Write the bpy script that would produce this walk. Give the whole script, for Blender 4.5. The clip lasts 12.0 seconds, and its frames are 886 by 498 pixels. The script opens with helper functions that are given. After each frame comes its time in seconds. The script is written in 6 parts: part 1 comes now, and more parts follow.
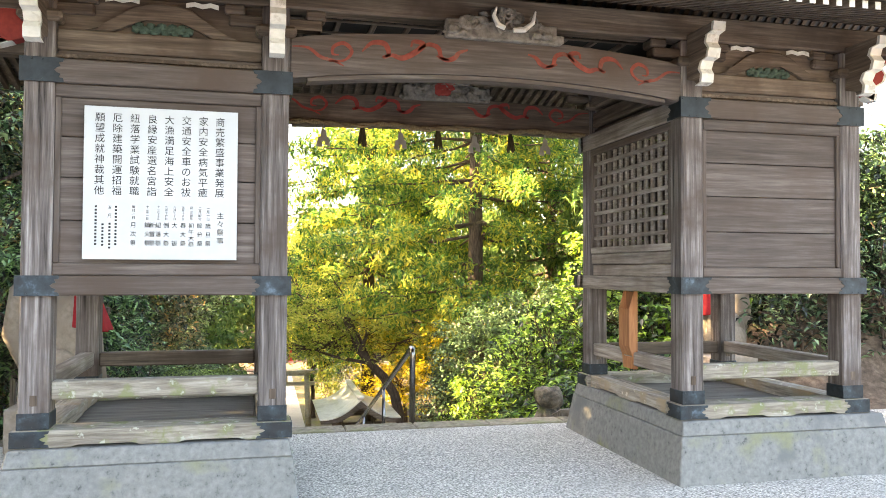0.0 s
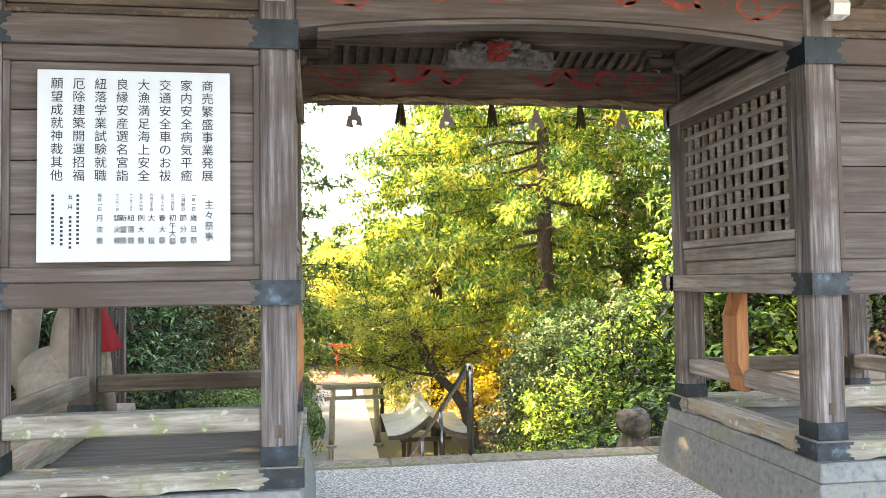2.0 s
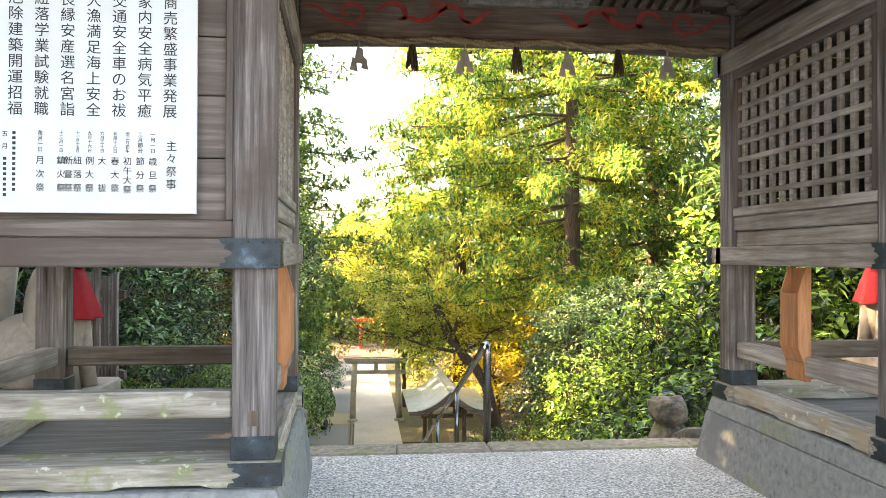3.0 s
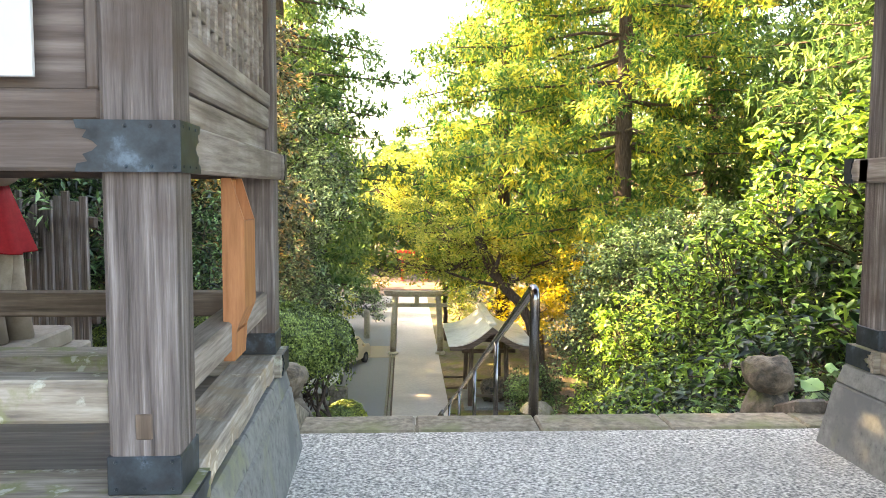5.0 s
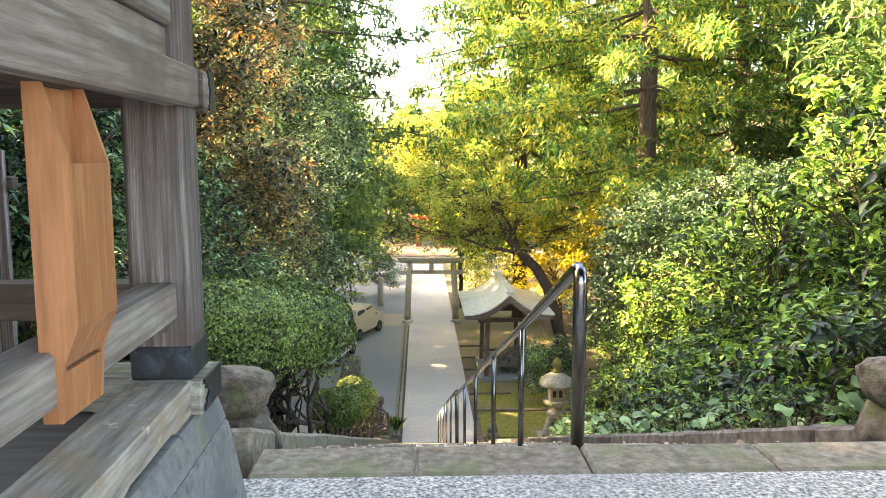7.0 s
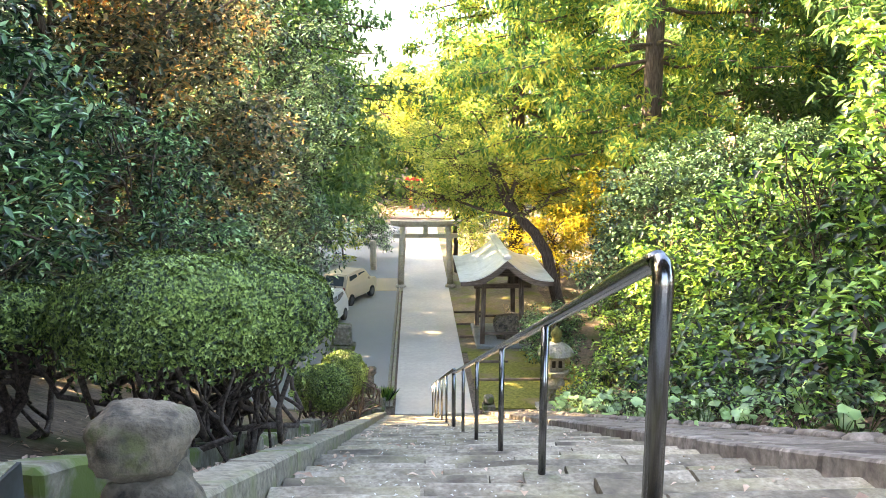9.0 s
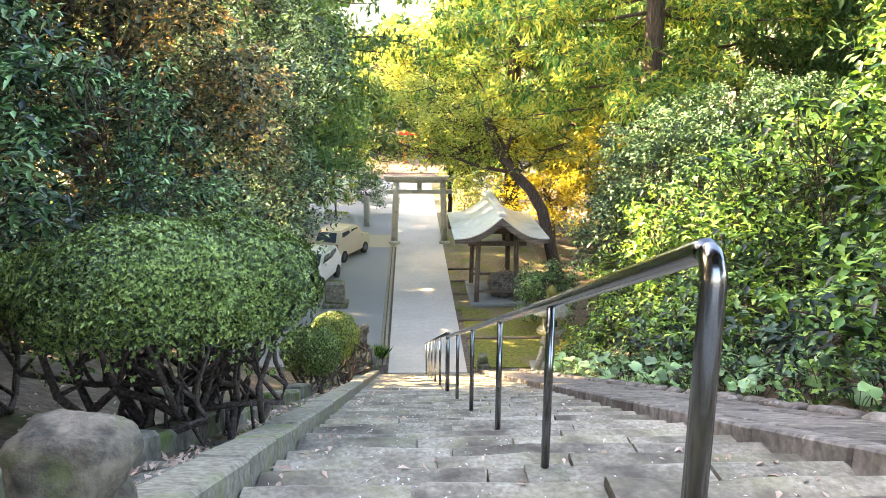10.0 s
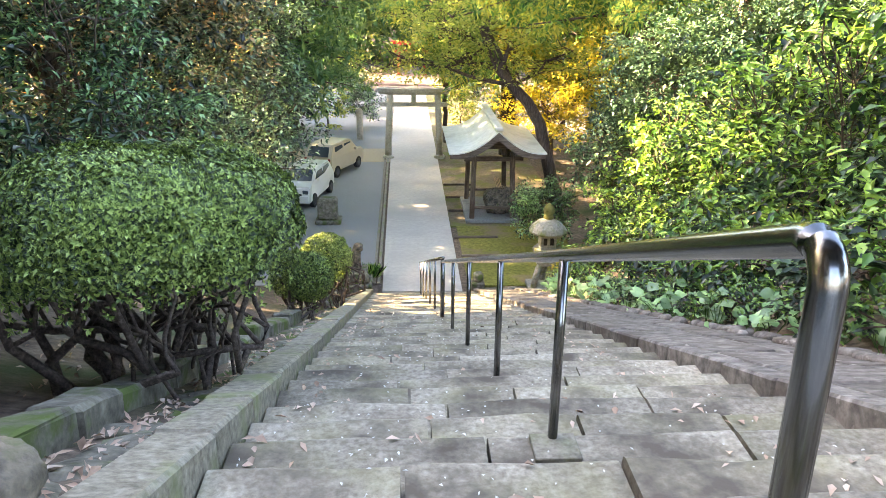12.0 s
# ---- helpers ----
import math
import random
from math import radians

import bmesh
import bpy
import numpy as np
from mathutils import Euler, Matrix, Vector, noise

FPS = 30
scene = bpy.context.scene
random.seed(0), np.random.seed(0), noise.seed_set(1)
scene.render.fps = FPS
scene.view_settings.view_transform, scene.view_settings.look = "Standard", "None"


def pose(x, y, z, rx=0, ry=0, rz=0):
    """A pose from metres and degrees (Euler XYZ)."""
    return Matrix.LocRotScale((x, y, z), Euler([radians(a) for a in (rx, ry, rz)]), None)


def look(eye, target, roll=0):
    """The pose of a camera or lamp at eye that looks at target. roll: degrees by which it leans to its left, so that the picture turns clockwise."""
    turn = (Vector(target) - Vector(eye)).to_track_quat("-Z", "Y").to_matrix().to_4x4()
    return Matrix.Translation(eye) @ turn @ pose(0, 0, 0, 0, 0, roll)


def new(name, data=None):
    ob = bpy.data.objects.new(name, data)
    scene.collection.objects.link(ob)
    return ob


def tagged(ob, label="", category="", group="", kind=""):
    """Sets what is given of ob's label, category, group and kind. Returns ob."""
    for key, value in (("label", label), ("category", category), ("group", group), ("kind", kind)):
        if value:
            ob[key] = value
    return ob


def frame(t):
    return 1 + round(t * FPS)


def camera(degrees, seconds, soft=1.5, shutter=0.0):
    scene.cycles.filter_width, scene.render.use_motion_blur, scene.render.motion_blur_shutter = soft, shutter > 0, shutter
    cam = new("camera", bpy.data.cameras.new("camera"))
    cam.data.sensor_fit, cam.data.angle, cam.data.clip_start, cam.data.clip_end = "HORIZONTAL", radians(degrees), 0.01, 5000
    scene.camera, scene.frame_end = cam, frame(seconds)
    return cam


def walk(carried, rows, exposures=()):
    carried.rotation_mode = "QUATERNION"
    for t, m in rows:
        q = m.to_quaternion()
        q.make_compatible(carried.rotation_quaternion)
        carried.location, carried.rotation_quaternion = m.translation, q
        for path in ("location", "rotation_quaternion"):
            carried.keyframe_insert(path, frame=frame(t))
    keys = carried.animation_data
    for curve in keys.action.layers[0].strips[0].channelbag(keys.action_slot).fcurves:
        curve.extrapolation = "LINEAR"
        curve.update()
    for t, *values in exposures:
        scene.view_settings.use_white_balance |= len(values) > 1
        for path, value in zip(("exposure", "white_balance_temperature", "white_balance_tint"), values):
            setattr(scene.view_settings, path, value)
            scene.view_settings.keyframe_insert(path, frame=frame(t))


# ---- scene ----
cam = camera(59.8, 12.0, soft=0.8)
PATH = [
    (0, (0.092, -0.618, 1.528), (0.547, 1.329, 1.58), 0.3),
    (0.5, (0.151, -0.393, 1.519), (0.579, 1.56, 1.571), 0.1),
    (1, (0.269, -0.125, 1.485), (0.636, 1.84, 1.548), -0.3),
    (1.5, (0.372, 0.17, 1.477), (0.681, 2.144, 1.553), -0.6),
    (2, (0.446, 0.507, 1.467), (0.723, 2.486, 1.547), -0.8),
    (2.5, (0.541, 0.83, 1.429), (0.784, 2.814, 1.486), -0.5),
    (3, (0.611, 1.168, 1.405), (0.821, 3.157, 1.424), 0.2),
    (5, (0.809, 2.559, 1.318), (0.907, 4.55, 1.161), 0.3),
    (5.5, (0.859, 2.883, 1.273), (0.921, 4.871, 1.062), 0.7),
    (6, (0.888, 3.19, 1.242), (0.922, 5.175, 1.0), 0.4),
    (6.5, (0.897, 3.525, 1.236), (0.943, 5.51, 0.99), -0.1),
    (8.3, (0.885, 4.65, 1.14), (0.972, 6.628, 0.859), 0.6),
    (8.5, (0.888, 4.789, 1.132), (0.97, 6.766, 0.836), 0.7),
    (9, (0.898, 5.078, 1.117), (0.971, 7.046, 0.773), 0.1),
    (9.5, (0.891, 5.317, 1.126), (0.976, 7.274, 0.725), -0.1),
    (10, (0.915, 5.541, 1.111), (1.003, 7.486, 0.652), 0.4),
    (10.5, (0.948, 5.711, 1.109), (1.014, 7.642, 0.592), 1.1),
    (11, (0.959, 5.875, 1.101), (1.017, 7.788, 0.523), 0.8),
    (11.5, (0.94, 6.012, 1.103), (1.02, 7.908, 0.472), 0.4),
    (12, (0.94, 6.105, 1.103), (1.04, 7.985, 0.427), 0.6),
]
EXPOSURES = [(0.0, 4.1, 8500, 14), (3.0, 4.1, 8400, 14), (6.5, 4.1, 8200, 14), (8.5, 4.42, 7200, 14), (12.0, 4.45, 7200, 15)]
walk(cam, [(t, look(eye, target, roll)) for t, eye, target, roll in PATH], EXPOSURES)

# ---- world, sun and exposure ----
world = bpy.data.worlds.new("sky")
scene.world = world
world.use_nodes = True
wn = world.node_tree
sky = wn.nodes.new("ShaderNodeTexSky")
sky.sky_type = 'NISHITA'
sky.sun_disc = False
SUN_EL, SUN_AZ = 27.0, -76.0          # degrees above the horizon; degrees clockwise from +y
sky.sun_elevation = radians(SUN_EL)
sky.sun_rotation = radians(SUN_AZ)
sky.dust_density = 3.0
sky.air_density = 1.0
wn.links.new(sky.outputs[0], wn.nodes["Background"].inputs[0])
wn.nodes["Background"].inputs[1].default_value = 0.1
sun_data = bpy.data.lights.new("sun", 'SUN')
sun_data.energy = 5.0
sun_data.angle = radians(0.6)
sun_data.color = (1.0, 0.78, 0.46)
sun = new("sun", sun_data)
sun_dir = Vector((math.sin(radians(SUN_AZ)) * math.cos(radians(SUN_EL)), math.cos(radians(SUN_AZ)) * math.cos(radians(SUN_EL)), math.sin(radians(SUN_EL))))
sun.matrix_world = look(sun_dir * 60, (0, 0, 0))


# ---- materials ----
def node(nt, kind, **values):
    n = nt.nodes.new(kind)
    for key, v in values.items():
        n.inputs[int(key[1:])].default_value = v
    return n


def ramp(nt, fac, stops):
    r = nt.nodes.new("ShaderNodeValToRGB")
    while len(r.color_ramp.elements) < len(stops):
        r.color_ramp.elements.new(0.5)
    for e, (p, c) in zip(r.color_ramp.elements, stops):
        e.position, e.color = p, (*c, 1)
    nt.links.new(fac, r.inputs[0])
    return r.outputs[0]


def mixed(nt, fac, a, b, blend='MIX'):
    m = nt.nodes.new("ShaderNodeMix")
    m.data_type, m.blend_type = 'RGBA', blend
    if isinstance(fac, (int, float)):
        m.inputs[0].default_value = fac
    else:
        nt.links.new(fac, m.inputs[0])
    for sock, v in ((m.inputs[6], a), (m.inputs[7], b)):
        if isinstance(v, tuple):
            sock.default_value = (*v, 1)
        else:
            nt.links.new(v, sock)
    return m.outputs[2]


def surface(name, stops, scale=(1, 1, 1), size=6.0, rough=0.8, bump=0.25, depth=0.01, metal=0.0, stain=None, stain_size=1.2,
            stain_at=(0.5, 0.68), stain2=None, stain2_size=5.0, stain2_at=(0.6, 0.7), vary=0.0, island=False, spec=0.4):
    """Fine grain through a ramp, up to two stains over it, random brightness by piece."""
    m = bpy.data.materials.new(name)
    m.use_nodes = True
    nt = m.node_tree
    b = nt.nodes["Principled BSDF"]
    tc = nt.nodes.new("ShaderNodeTexCoord")
    oi = nt.nodes.new("ShaderNodeObjectInfo")
    shift = nt.nodes.new("ShaderNodeVectorMath")
    shift.operation = 'MULTIPLY_ADD'
    shift.inputs[1].default_value = (1, 1, 1)
    nt.links.new(tc.outputs["Object"], shift.inputs[0])
    sc = nt.nodes.new("ShaderNodeVectorMath")
    sc.operation = 'SCALE'
    sc.inputs[0].default_value = (37.0, 53.0, 71.0)
    nt.links.new(oi.outputs["Random"], sc.inputs[3])
    nt.links.new(sc.outputs[0], shift.inputs[2])
    mp = nt.nodes.new("ShaderNodeMapping")
    mp.inputs[3].default_value = scale
    nt.links.new(shift.outputs[0], mp.inputs[0])
    n1 = node(nt, "ShaderNodeTexNoise", i2=size, i3=6.0, i4=0.65)
    nt.links.new(mp.outputs[0], n1.inputs[0])
    col = ramp(nt, n1.outputs[0], stops)
    for colour, sz, at in ((stain, stain_size, stain_at), (stain2, stain2_size, stain2_at)):
        if colour:
            n2 = node(nt, "ShaderNodeTexNoise", i2=sz, i3=5.0, i4=0.6)
            nt.links.new(shift.outputs[0], n2.inputs[0])
            col = mixed(nt, ramp(nt, n2.outputs[0], [(at[0], (0, 0, 0)), (at[1], (1, 1, 1))]), col, colour)
    if vary:
        hs = nt.nodes.new("ShaderNodeHueSaturation")
        rng = nt.nodes.new("ShaderNodeMapRange")
        rng.inputs[3].default_value, rng.inputs[4].default_value = 1 - vary, 1 + vary
        if island:
            geo = nt.nodes.new("ShaderNodeNewGeometry")
            nt.links.new(geo.outputs["Random Per Island"], rng.inputs[0])
        else:
            nt.links.new(oi.outputs["Random"], rng.inputs[0])
        nt.links.new(rng.outputs[0], hs.inputs[2])
        nt.links.new(col, hs.inputs[4])
        col = hs.outputs[0]
    nt.links.new(col, b.inputs["Base Color"])
    b.inputs["Roughness"].default_value = rough
    b.inputs["Metallic"].default_value = metal
    b.inputs["Specular IOR Level"].default_value = spec
    if bump:
        bp = nt.nodes.new("ShaderNodeBump")
        bp.inputs[0].default_value, bp.inputs[1].default_value = bump, depth
        nt.links.new(n1.outputs[0], bp.inputs["Height"])
        nt.links.new(bp.outputs[0], b.inputs["Normal"])
    return m


def leafy(name, stops, glow=0.45, rough=0.5, spec=0.35, patch=1.2):
    """Leaves: colour by leaf, shade and sun included, some light through the blade."""
    m = bpy.data.materials.new(name)
    m.use_nodes = True
    nt = m.node_tree
    b = nt.nodes["Principled BSDF"]
    geo = nt.nodes.new("ShaderNodeNewGeometry")
    tc = nt.nodes.new("ShaderNodeTexCoord")
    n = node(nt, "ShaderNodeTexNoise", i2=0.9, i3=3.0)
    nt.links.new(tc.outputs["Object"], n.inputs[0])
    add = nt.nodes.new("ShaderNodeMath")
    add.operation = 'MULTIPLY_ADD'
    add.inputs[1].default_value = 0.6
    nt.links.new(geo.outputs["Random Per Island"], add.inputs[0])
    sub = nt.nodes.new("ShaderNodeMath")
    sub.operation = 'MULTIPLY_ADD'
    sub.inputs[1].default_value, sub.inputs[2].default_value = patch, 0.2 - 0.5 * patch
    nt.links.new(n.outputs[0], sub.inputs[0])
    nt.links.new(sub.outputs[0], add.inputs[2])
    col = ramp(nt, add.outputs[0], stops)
    nt.links.new(col, b.inputs["Base Color"])
    b.inputs["Roughness"].default_value = rough
    b.inputs["Specular IOR Level"].default_value = spec
    tr = nt.nodes.new("ShaderNodeBsdfTranslucent")
    bright = nt.nodes.new("ShaderNodeHueSaturation")
    bright.inputs[0].default_value, bright.inputs[1].default_value, bright.inputs[2].default_value = 0.48, 1.1, 1.6
    nt.links.new(col, bright.inputs[4])
    nt.links.new(bright.outputs[0], tr.inputs[0])
    mx = nt.nodes.new("ShaderNodeMixShader")
    mx.inputs[0].default_value = glow
    nt.links.new(b.outputs[0], mx.inputs[1])
    nt.links.new(tr.outputs[0], mx.inputs[2])
    nt.links.new(mx.outputs[0], nt.nodes["Material Output"].inputs[0])
    return m


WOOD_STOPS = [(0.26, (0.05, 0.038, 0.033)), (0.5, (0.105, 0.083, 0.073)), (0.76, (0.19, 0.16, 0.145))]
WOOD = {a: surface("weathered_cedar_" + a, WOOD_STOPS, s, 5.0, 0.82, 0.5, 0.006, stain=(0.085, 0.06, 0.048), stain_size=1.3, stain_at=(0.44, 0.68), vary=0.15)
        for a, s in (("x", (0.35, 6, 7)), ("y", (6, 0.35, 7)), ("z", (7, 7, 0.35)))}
COLUMN = surface("weathered_column_cedar", [(0.3, (0.018, 0.015, 0.014)), (0.38, (0.08, 0.067, 0.063)), (0.54, (0.175, 0.152, 0.146)), (0.76, (0.42, 0.392, 0.382))], (8, 8, 0.28), 5.0, 0.85, 0.9, 0.012,
                 stain=(0.09, 0.066, 0.055), stain_size=1.8, stain_at=(0.48, 0.68), vary=0.1)
# weathered grey, raised further so the passage faces hold their light in colour
SILVERLIT = surface("silvered_lit_cedar", [(0.28, (0.11, 0.09, 0.078)), (0.5, (0.28, 0.245, 0.22)), (0.76, (0.5, 0.46, 0.43))], (6, 0.35, 7), 5.0, 0.82, 0.5, 0.006,
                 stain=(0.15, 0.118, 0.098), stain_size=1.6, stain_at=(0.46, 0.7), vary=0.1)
BROWN_STOPS = [(0.3, (0.055, 0.04, 0.03)), (0.55, (0.155, 0.117, 0.09)), (0.75, (0.29, 0.23, 0.185))]
BROWN = {a: surface("sheltered_brown_cedar_" + a, BROWN_STOPS, s, 5.0, 0.8, 0.45, 0.006, stain=(0.07, 0.045, 0.032), stain_size=1.3, vary=0.15)
         for a, s in (("x", (0.35, 6, 7)), ("y", (6, 0.35, 7)), ("z", (7, 7, 0.35)))}
MOSSWOOD = surface("lichened_cedar", [(0.3, (0.12, 0.1, 0.085)), (0.5, (0.26, 0.23, 0.19)), (0.7, (0.42, 0.39, 0.34))], (0.6, 7, 7), 5.0, 0.9, 0.5, 0.006,
                   stain=(0.2, 0.21, 0.11), stain_size=7.0, stain_at=(0.52, 0.62), stain2=(0.42, 0.42, 0.36), stain2_size=14.0, stain2_at=(0.6, 0.67))
# side sills: lichen tones lifted above the front ones to hold passage light
MOSSWOOD_Y_LIT = surface("lichened_lit_cedar_y", [(0.3, (0.15, 0.128, 0.11)), (0.5, (0.33, 0.295, 0.255)), (0.7, (0.5, 0.465, 0.42))], (7, 0.6, 7), 5.0, 0.9, 0.5, 0.006,
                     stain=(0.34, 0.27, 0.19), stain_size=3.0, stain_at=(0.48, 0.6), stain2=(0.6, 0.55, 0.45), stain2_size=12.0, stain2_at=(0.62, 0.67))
STRAP = surface("patinated_iron_plate", [(0.38, (0.018, 0.024, 0.03)), (0.58, (0.04, 0.056, 0.07)), (0.74, (0.13, 0.19, 0.25))], (1, 1, 1), 9.0, 0.5, 0.2, 0.002, metal=0.35,
                stain=(0.03, 0.032, 0.036), stain_size=7.0)
GREENSTRAP = surface("dark_green_metal_plate", [(0.35, (0.012, 0.017, 0.021)), (0.65, (0.028, 0.038, 0.046))], (1, 1, 1), 9.0, 0.5, 0.2, 0.002, metal=0.3)
FLOORBOARD = surface("pale_dusty_board", [(0.3, (0.1, 0.094, 0.088)), (0.5, (0.17, 0.16, 0.15)), (0.72, (0.25, 0.235, 0.22))], (0.4, 6, 6), 5.0, 0.9, 0.3, 0.004, stain=(0.16, 0.15, 0.13), stain_size=1.5)
CONCRETE = surface("pitted_concrete", [(0.28, (0.08, 0.084, 0.086)), (0.4, (0.18, 0.186, 0.184)), (0.55, (0.22, 0.226, 0.222)), (0.75, (0.27, 0.276, 0.27))], (1, 1, 1), 24.0, 0.9, 0.4, 0.004,
                   stain=(0.2, 0.21, 0.075), stain_size=1.5, stain_at=(0.56, 0.74), stain2=(0.15, 0.157, 0.162), stain2_size=2.0, stain2_at=(0.56, 0.66))
GRAVEL = surface("washed_aggregate", [(0.36, (0.12, 0.12, 0.12)), (0.5, (0.44, 0.425, 0.395)), (0.64, (0.86, 0.84, 0.79))], (1, 1, 1), 64.0, 0.9, 0.7, 0.006,
                 stain=(0.3, 0.29, 0.27), stain_size=0.9, stain_at=(0.5, 0.9))
STONE_STOPS = [(0.3, (0.17, 0.143, 0.108)), (0.5, (0.31, 0.268, 0.208)), (0.72, (0.47, 0.415, 0.335))]
STEP = surface("worn_step_stone", STONE_STOPS, (1, 1, 1), 30.0, 0.85, 0.5, 0.006, stain=(0.2, 0.185, 0.09), stain_size=1.6, stain_at=(0.46, 0.78),
               stain2=(0.105, 0.085, 0.064), stain2_size=2.6, stain2_at=(0.44, 0.66), vary=0.22)
KERB = surface("edge_stone", [(0.3, (0.13, 0.112, 0.084)), (0.5, (0.25, 0.218, 0.168)), (0.72, (0.4, 0.355, 0.285))], (1, 1, 1), 22.0, 0.9, 0.4, 0.005,
               stain=(0.2, 0.22, 0.1), stain_size=2.2, stain_at=(0.52, 0.7), vary=0.12)
MOSSSTONE = surface("mossy_stone", [(0.3, (0.07, 0.062, 0.046)), (0.5, (0.165, 0.148, 0.115)), (0.72, (0.3, 0.275, 0.22))], (1, 1, 1), 9.0, 0.95, 0.7, 0.012,
                    stain=(0.09, 0.12, 0.03), stain_size=2.5, stain_at=(0.5, 0.62), vary=0.15)
ROCK = surface("boulder_stone", [(0.3, (0.06, 0.05, 0.038)), (0.5, (0.175, 0.145, 0.112)), (0.72, (0.33, 0.275, 0.215))], (1, 1, 1), 9.0, 0.95, 1.0, 0.03,
               stain=(0.13, 0.135, 0.065), stain_size=5.0, stain_at=(0.54, 0.66), stain2=(0.06, 0.056, 0.048), stain2_size=7.0, stain2_at=(0.5, 0.64))
LANTERN = surface("lantern_granite", [(0.3, (0.15, 0.145, 0.125)), (0.5, (0.27, 0.26, 0.225)), (0.72, (0.38, 0.37, 0.33))], (1, 1, 1), 18.0, 0.95, 0.4, 0.006,
                  stain=(0.14, 0.16, 0.06), stain_size=3.5, stain_at=(0.5, 0.66))
SOIL = surface("dry_soil", [(0.3, (0.05, 0.038, 0.028)), (0.5, (0.14, 0.1, 0.074)), (0.72, (0.25, 0.19, 0.145))], (1, 1, 1), 9.0, 0.95, 0.8, 0.03,
               stain=(0.05, 0.07, 0.025), stain_size=0.6, stain_at=(0.5, 0.7))
ASPHALT = surface("old_asphalt", [(0.35, (0.2, 0.195, 0.188)), (0.65, (0.3, 0.295, 0.285))], (1, 1, 1), 22.0, 0.9, 0.3, 0.004, stain=(0.24, 0.232, 0.22), stain_size=0.5)
PATHMAT = surface("path_concrete", [(0.35, (0.46, 0.42, 0.375)), (0.65, (0.55, 0.505, 0.455))], (1, 1, 1), 6.0, 0.9, 0.25, 0.004, stain=(0.42, 0.385, 0.345), stain_size=0.45,
                  stain_at=(0.45, 0.7))
MOSS = surface("moss_lawn", [(0.3, (0.07, 0.075, 0.012)), (0.5, (0.17, 0.165, 0.03)), (0.72, (0.27, 0.245, 0.06))], (1, 1, 1), 8.0, 0.95, 0.8, 0.02,
               stain=(0.2, 0.15, 0.085), stain_size=0.8, stain_at=(0.5, 0.65))
SAND = surface("pale_sand", [(0.3, (0.3, 0.24, 0.16)), (0.7, (0.45, 0.37, 0.26))], (1, 1, 1), 12.0, 0.95, 0.4, 0.01)
VERGE = surface("mossy_earth", [(0.3, (0.1, 0.078, 0.048)), (0.7, (0.23, 0.185, 0.12))], (1, 1, 1), 7.0, 0.95, 0.5, 0.015, stain=(0.13, 0.14, 0.035), stain_size=1.1, stain_at=(0.48, 0.62))
FLAG = surface("dark_flagstone", [(0.3, (0.065, 0.056, 0.049)), (0.5, (0.155, 0.136, 0.12)), (0.72, (0.29, 0.258, 0.23))], (1, 1, 1), 9.0, 0.9, 0.6, 0.01,
               stain=(0.09, 0.07, 0.058), stain_size=1.6, stain2=(0.3, 0.27, 0.24), stain2_size=6.0, stain2_at=(0.62, 0.7), vary=0.2)
BARK = surface("tree_bark", [(0.3, (0.035, 0.024, 0.018)), (0.5, (0.085, 0.06, 0.046)), (0.72, (0.17, 0.13, 0.105))], (9, 9, 1.2), 3.0, 0.95, 1.0, 0.03)
TWIG = surface("shrub_bark", [(0.3, (0.03, 0.021, 0.016)), (0.5, (0.085, 0.062, 0.05)), (0.72, (0.19, 0.15, 0.125))], (6, 6, 6), 6.0, 0.9, 0.6, 0.01)
STEEL = surface("brushed_steel", [(0.3, (0.19, 0.19, 0.195)), (0.7, (0.27, 0.27, 0.275))], (30, 30, 1), 8.0, 0.2, 0.03, 0.001, metal=1.0)
WHITE = surface("white_paint", [(0.3, (0.6, 0.58, 0.53)), (0.7, (0.8, 0.78, 0.73))], (1, 1, 1), 14.0, 0.7, 0.15, 0.003, stain=(0.35, 0.3, 0.24), stain_size=9.0, stain_at=(0.56, 0.7))
REDPAINT = surface("faded_red_paint", [(0.3, (0.17, 0.034, 0.022)), (0.7, (0.3, 0.06, 0.04))], (1, 1, 1), 16.0, 0.75, 0.15, 0.002, stain=(0.2, 0.1, 0.07), stain_size=12.0, stain_at=(0.55, 0.72))
DARKRED = surface("dark_red_paint", [(0.3, (0.24, 0.03, 0.024)), (0.7, (0.38, 0.05, 0.04))], (1, 1, 1), 16.0, 0.75, 0.15, 0.002)
CARVE = surface("carved_grey_wood", [(0.3, (0.09, 0.078, 0.066)), (0.7, (0.28, 0.255, 0.225))], (1, 1, 1), 18.0, 0.85, 0.3, 0.004)
CARVEGREEN = surface("verdigris_carving", [(0.35, (0.025, 0.045, 0.035)), (0.65, (0.075, 0.125, 0.098))], (1, 1, 1), 20.0, 0.8, 0.5, 0.006)
BOARDWHITE = surface("white_enamel_board", [(0.3, (0.5, 0.525, 0.54)), (0.7, (0.55, 0.575, 0.59))], (1, 1, 1), 3.0, 0.35, 0.0)
INK = surface("black_ink", [(0.3, (0.012, 0.013, 0.016)), (0.7, (0.03, 0.03, 0.034))], (1, 1, 1), 30.0, 0.6, 0.0)
ORANGEWOOD = surface("new_orange_plywood", [(0.3, (0.3, 0.12, 0.05)), (0.5, (0.4, 0.17, 0.075)), (0.7, (0.5, 0.23, 0.105))], (7, 7, 0.7), 6.0, 0.6, 0.15, 0.002, vary=0.05)
PALEWOOD = surface("pale_cut_pine", [(0.3, (0.5, 0.36, 0.2)), (0.7, (0.64, 0.49, 0.3))], (7, 7, 0.7), 6.0, 0.6, 0.15, 0.002)
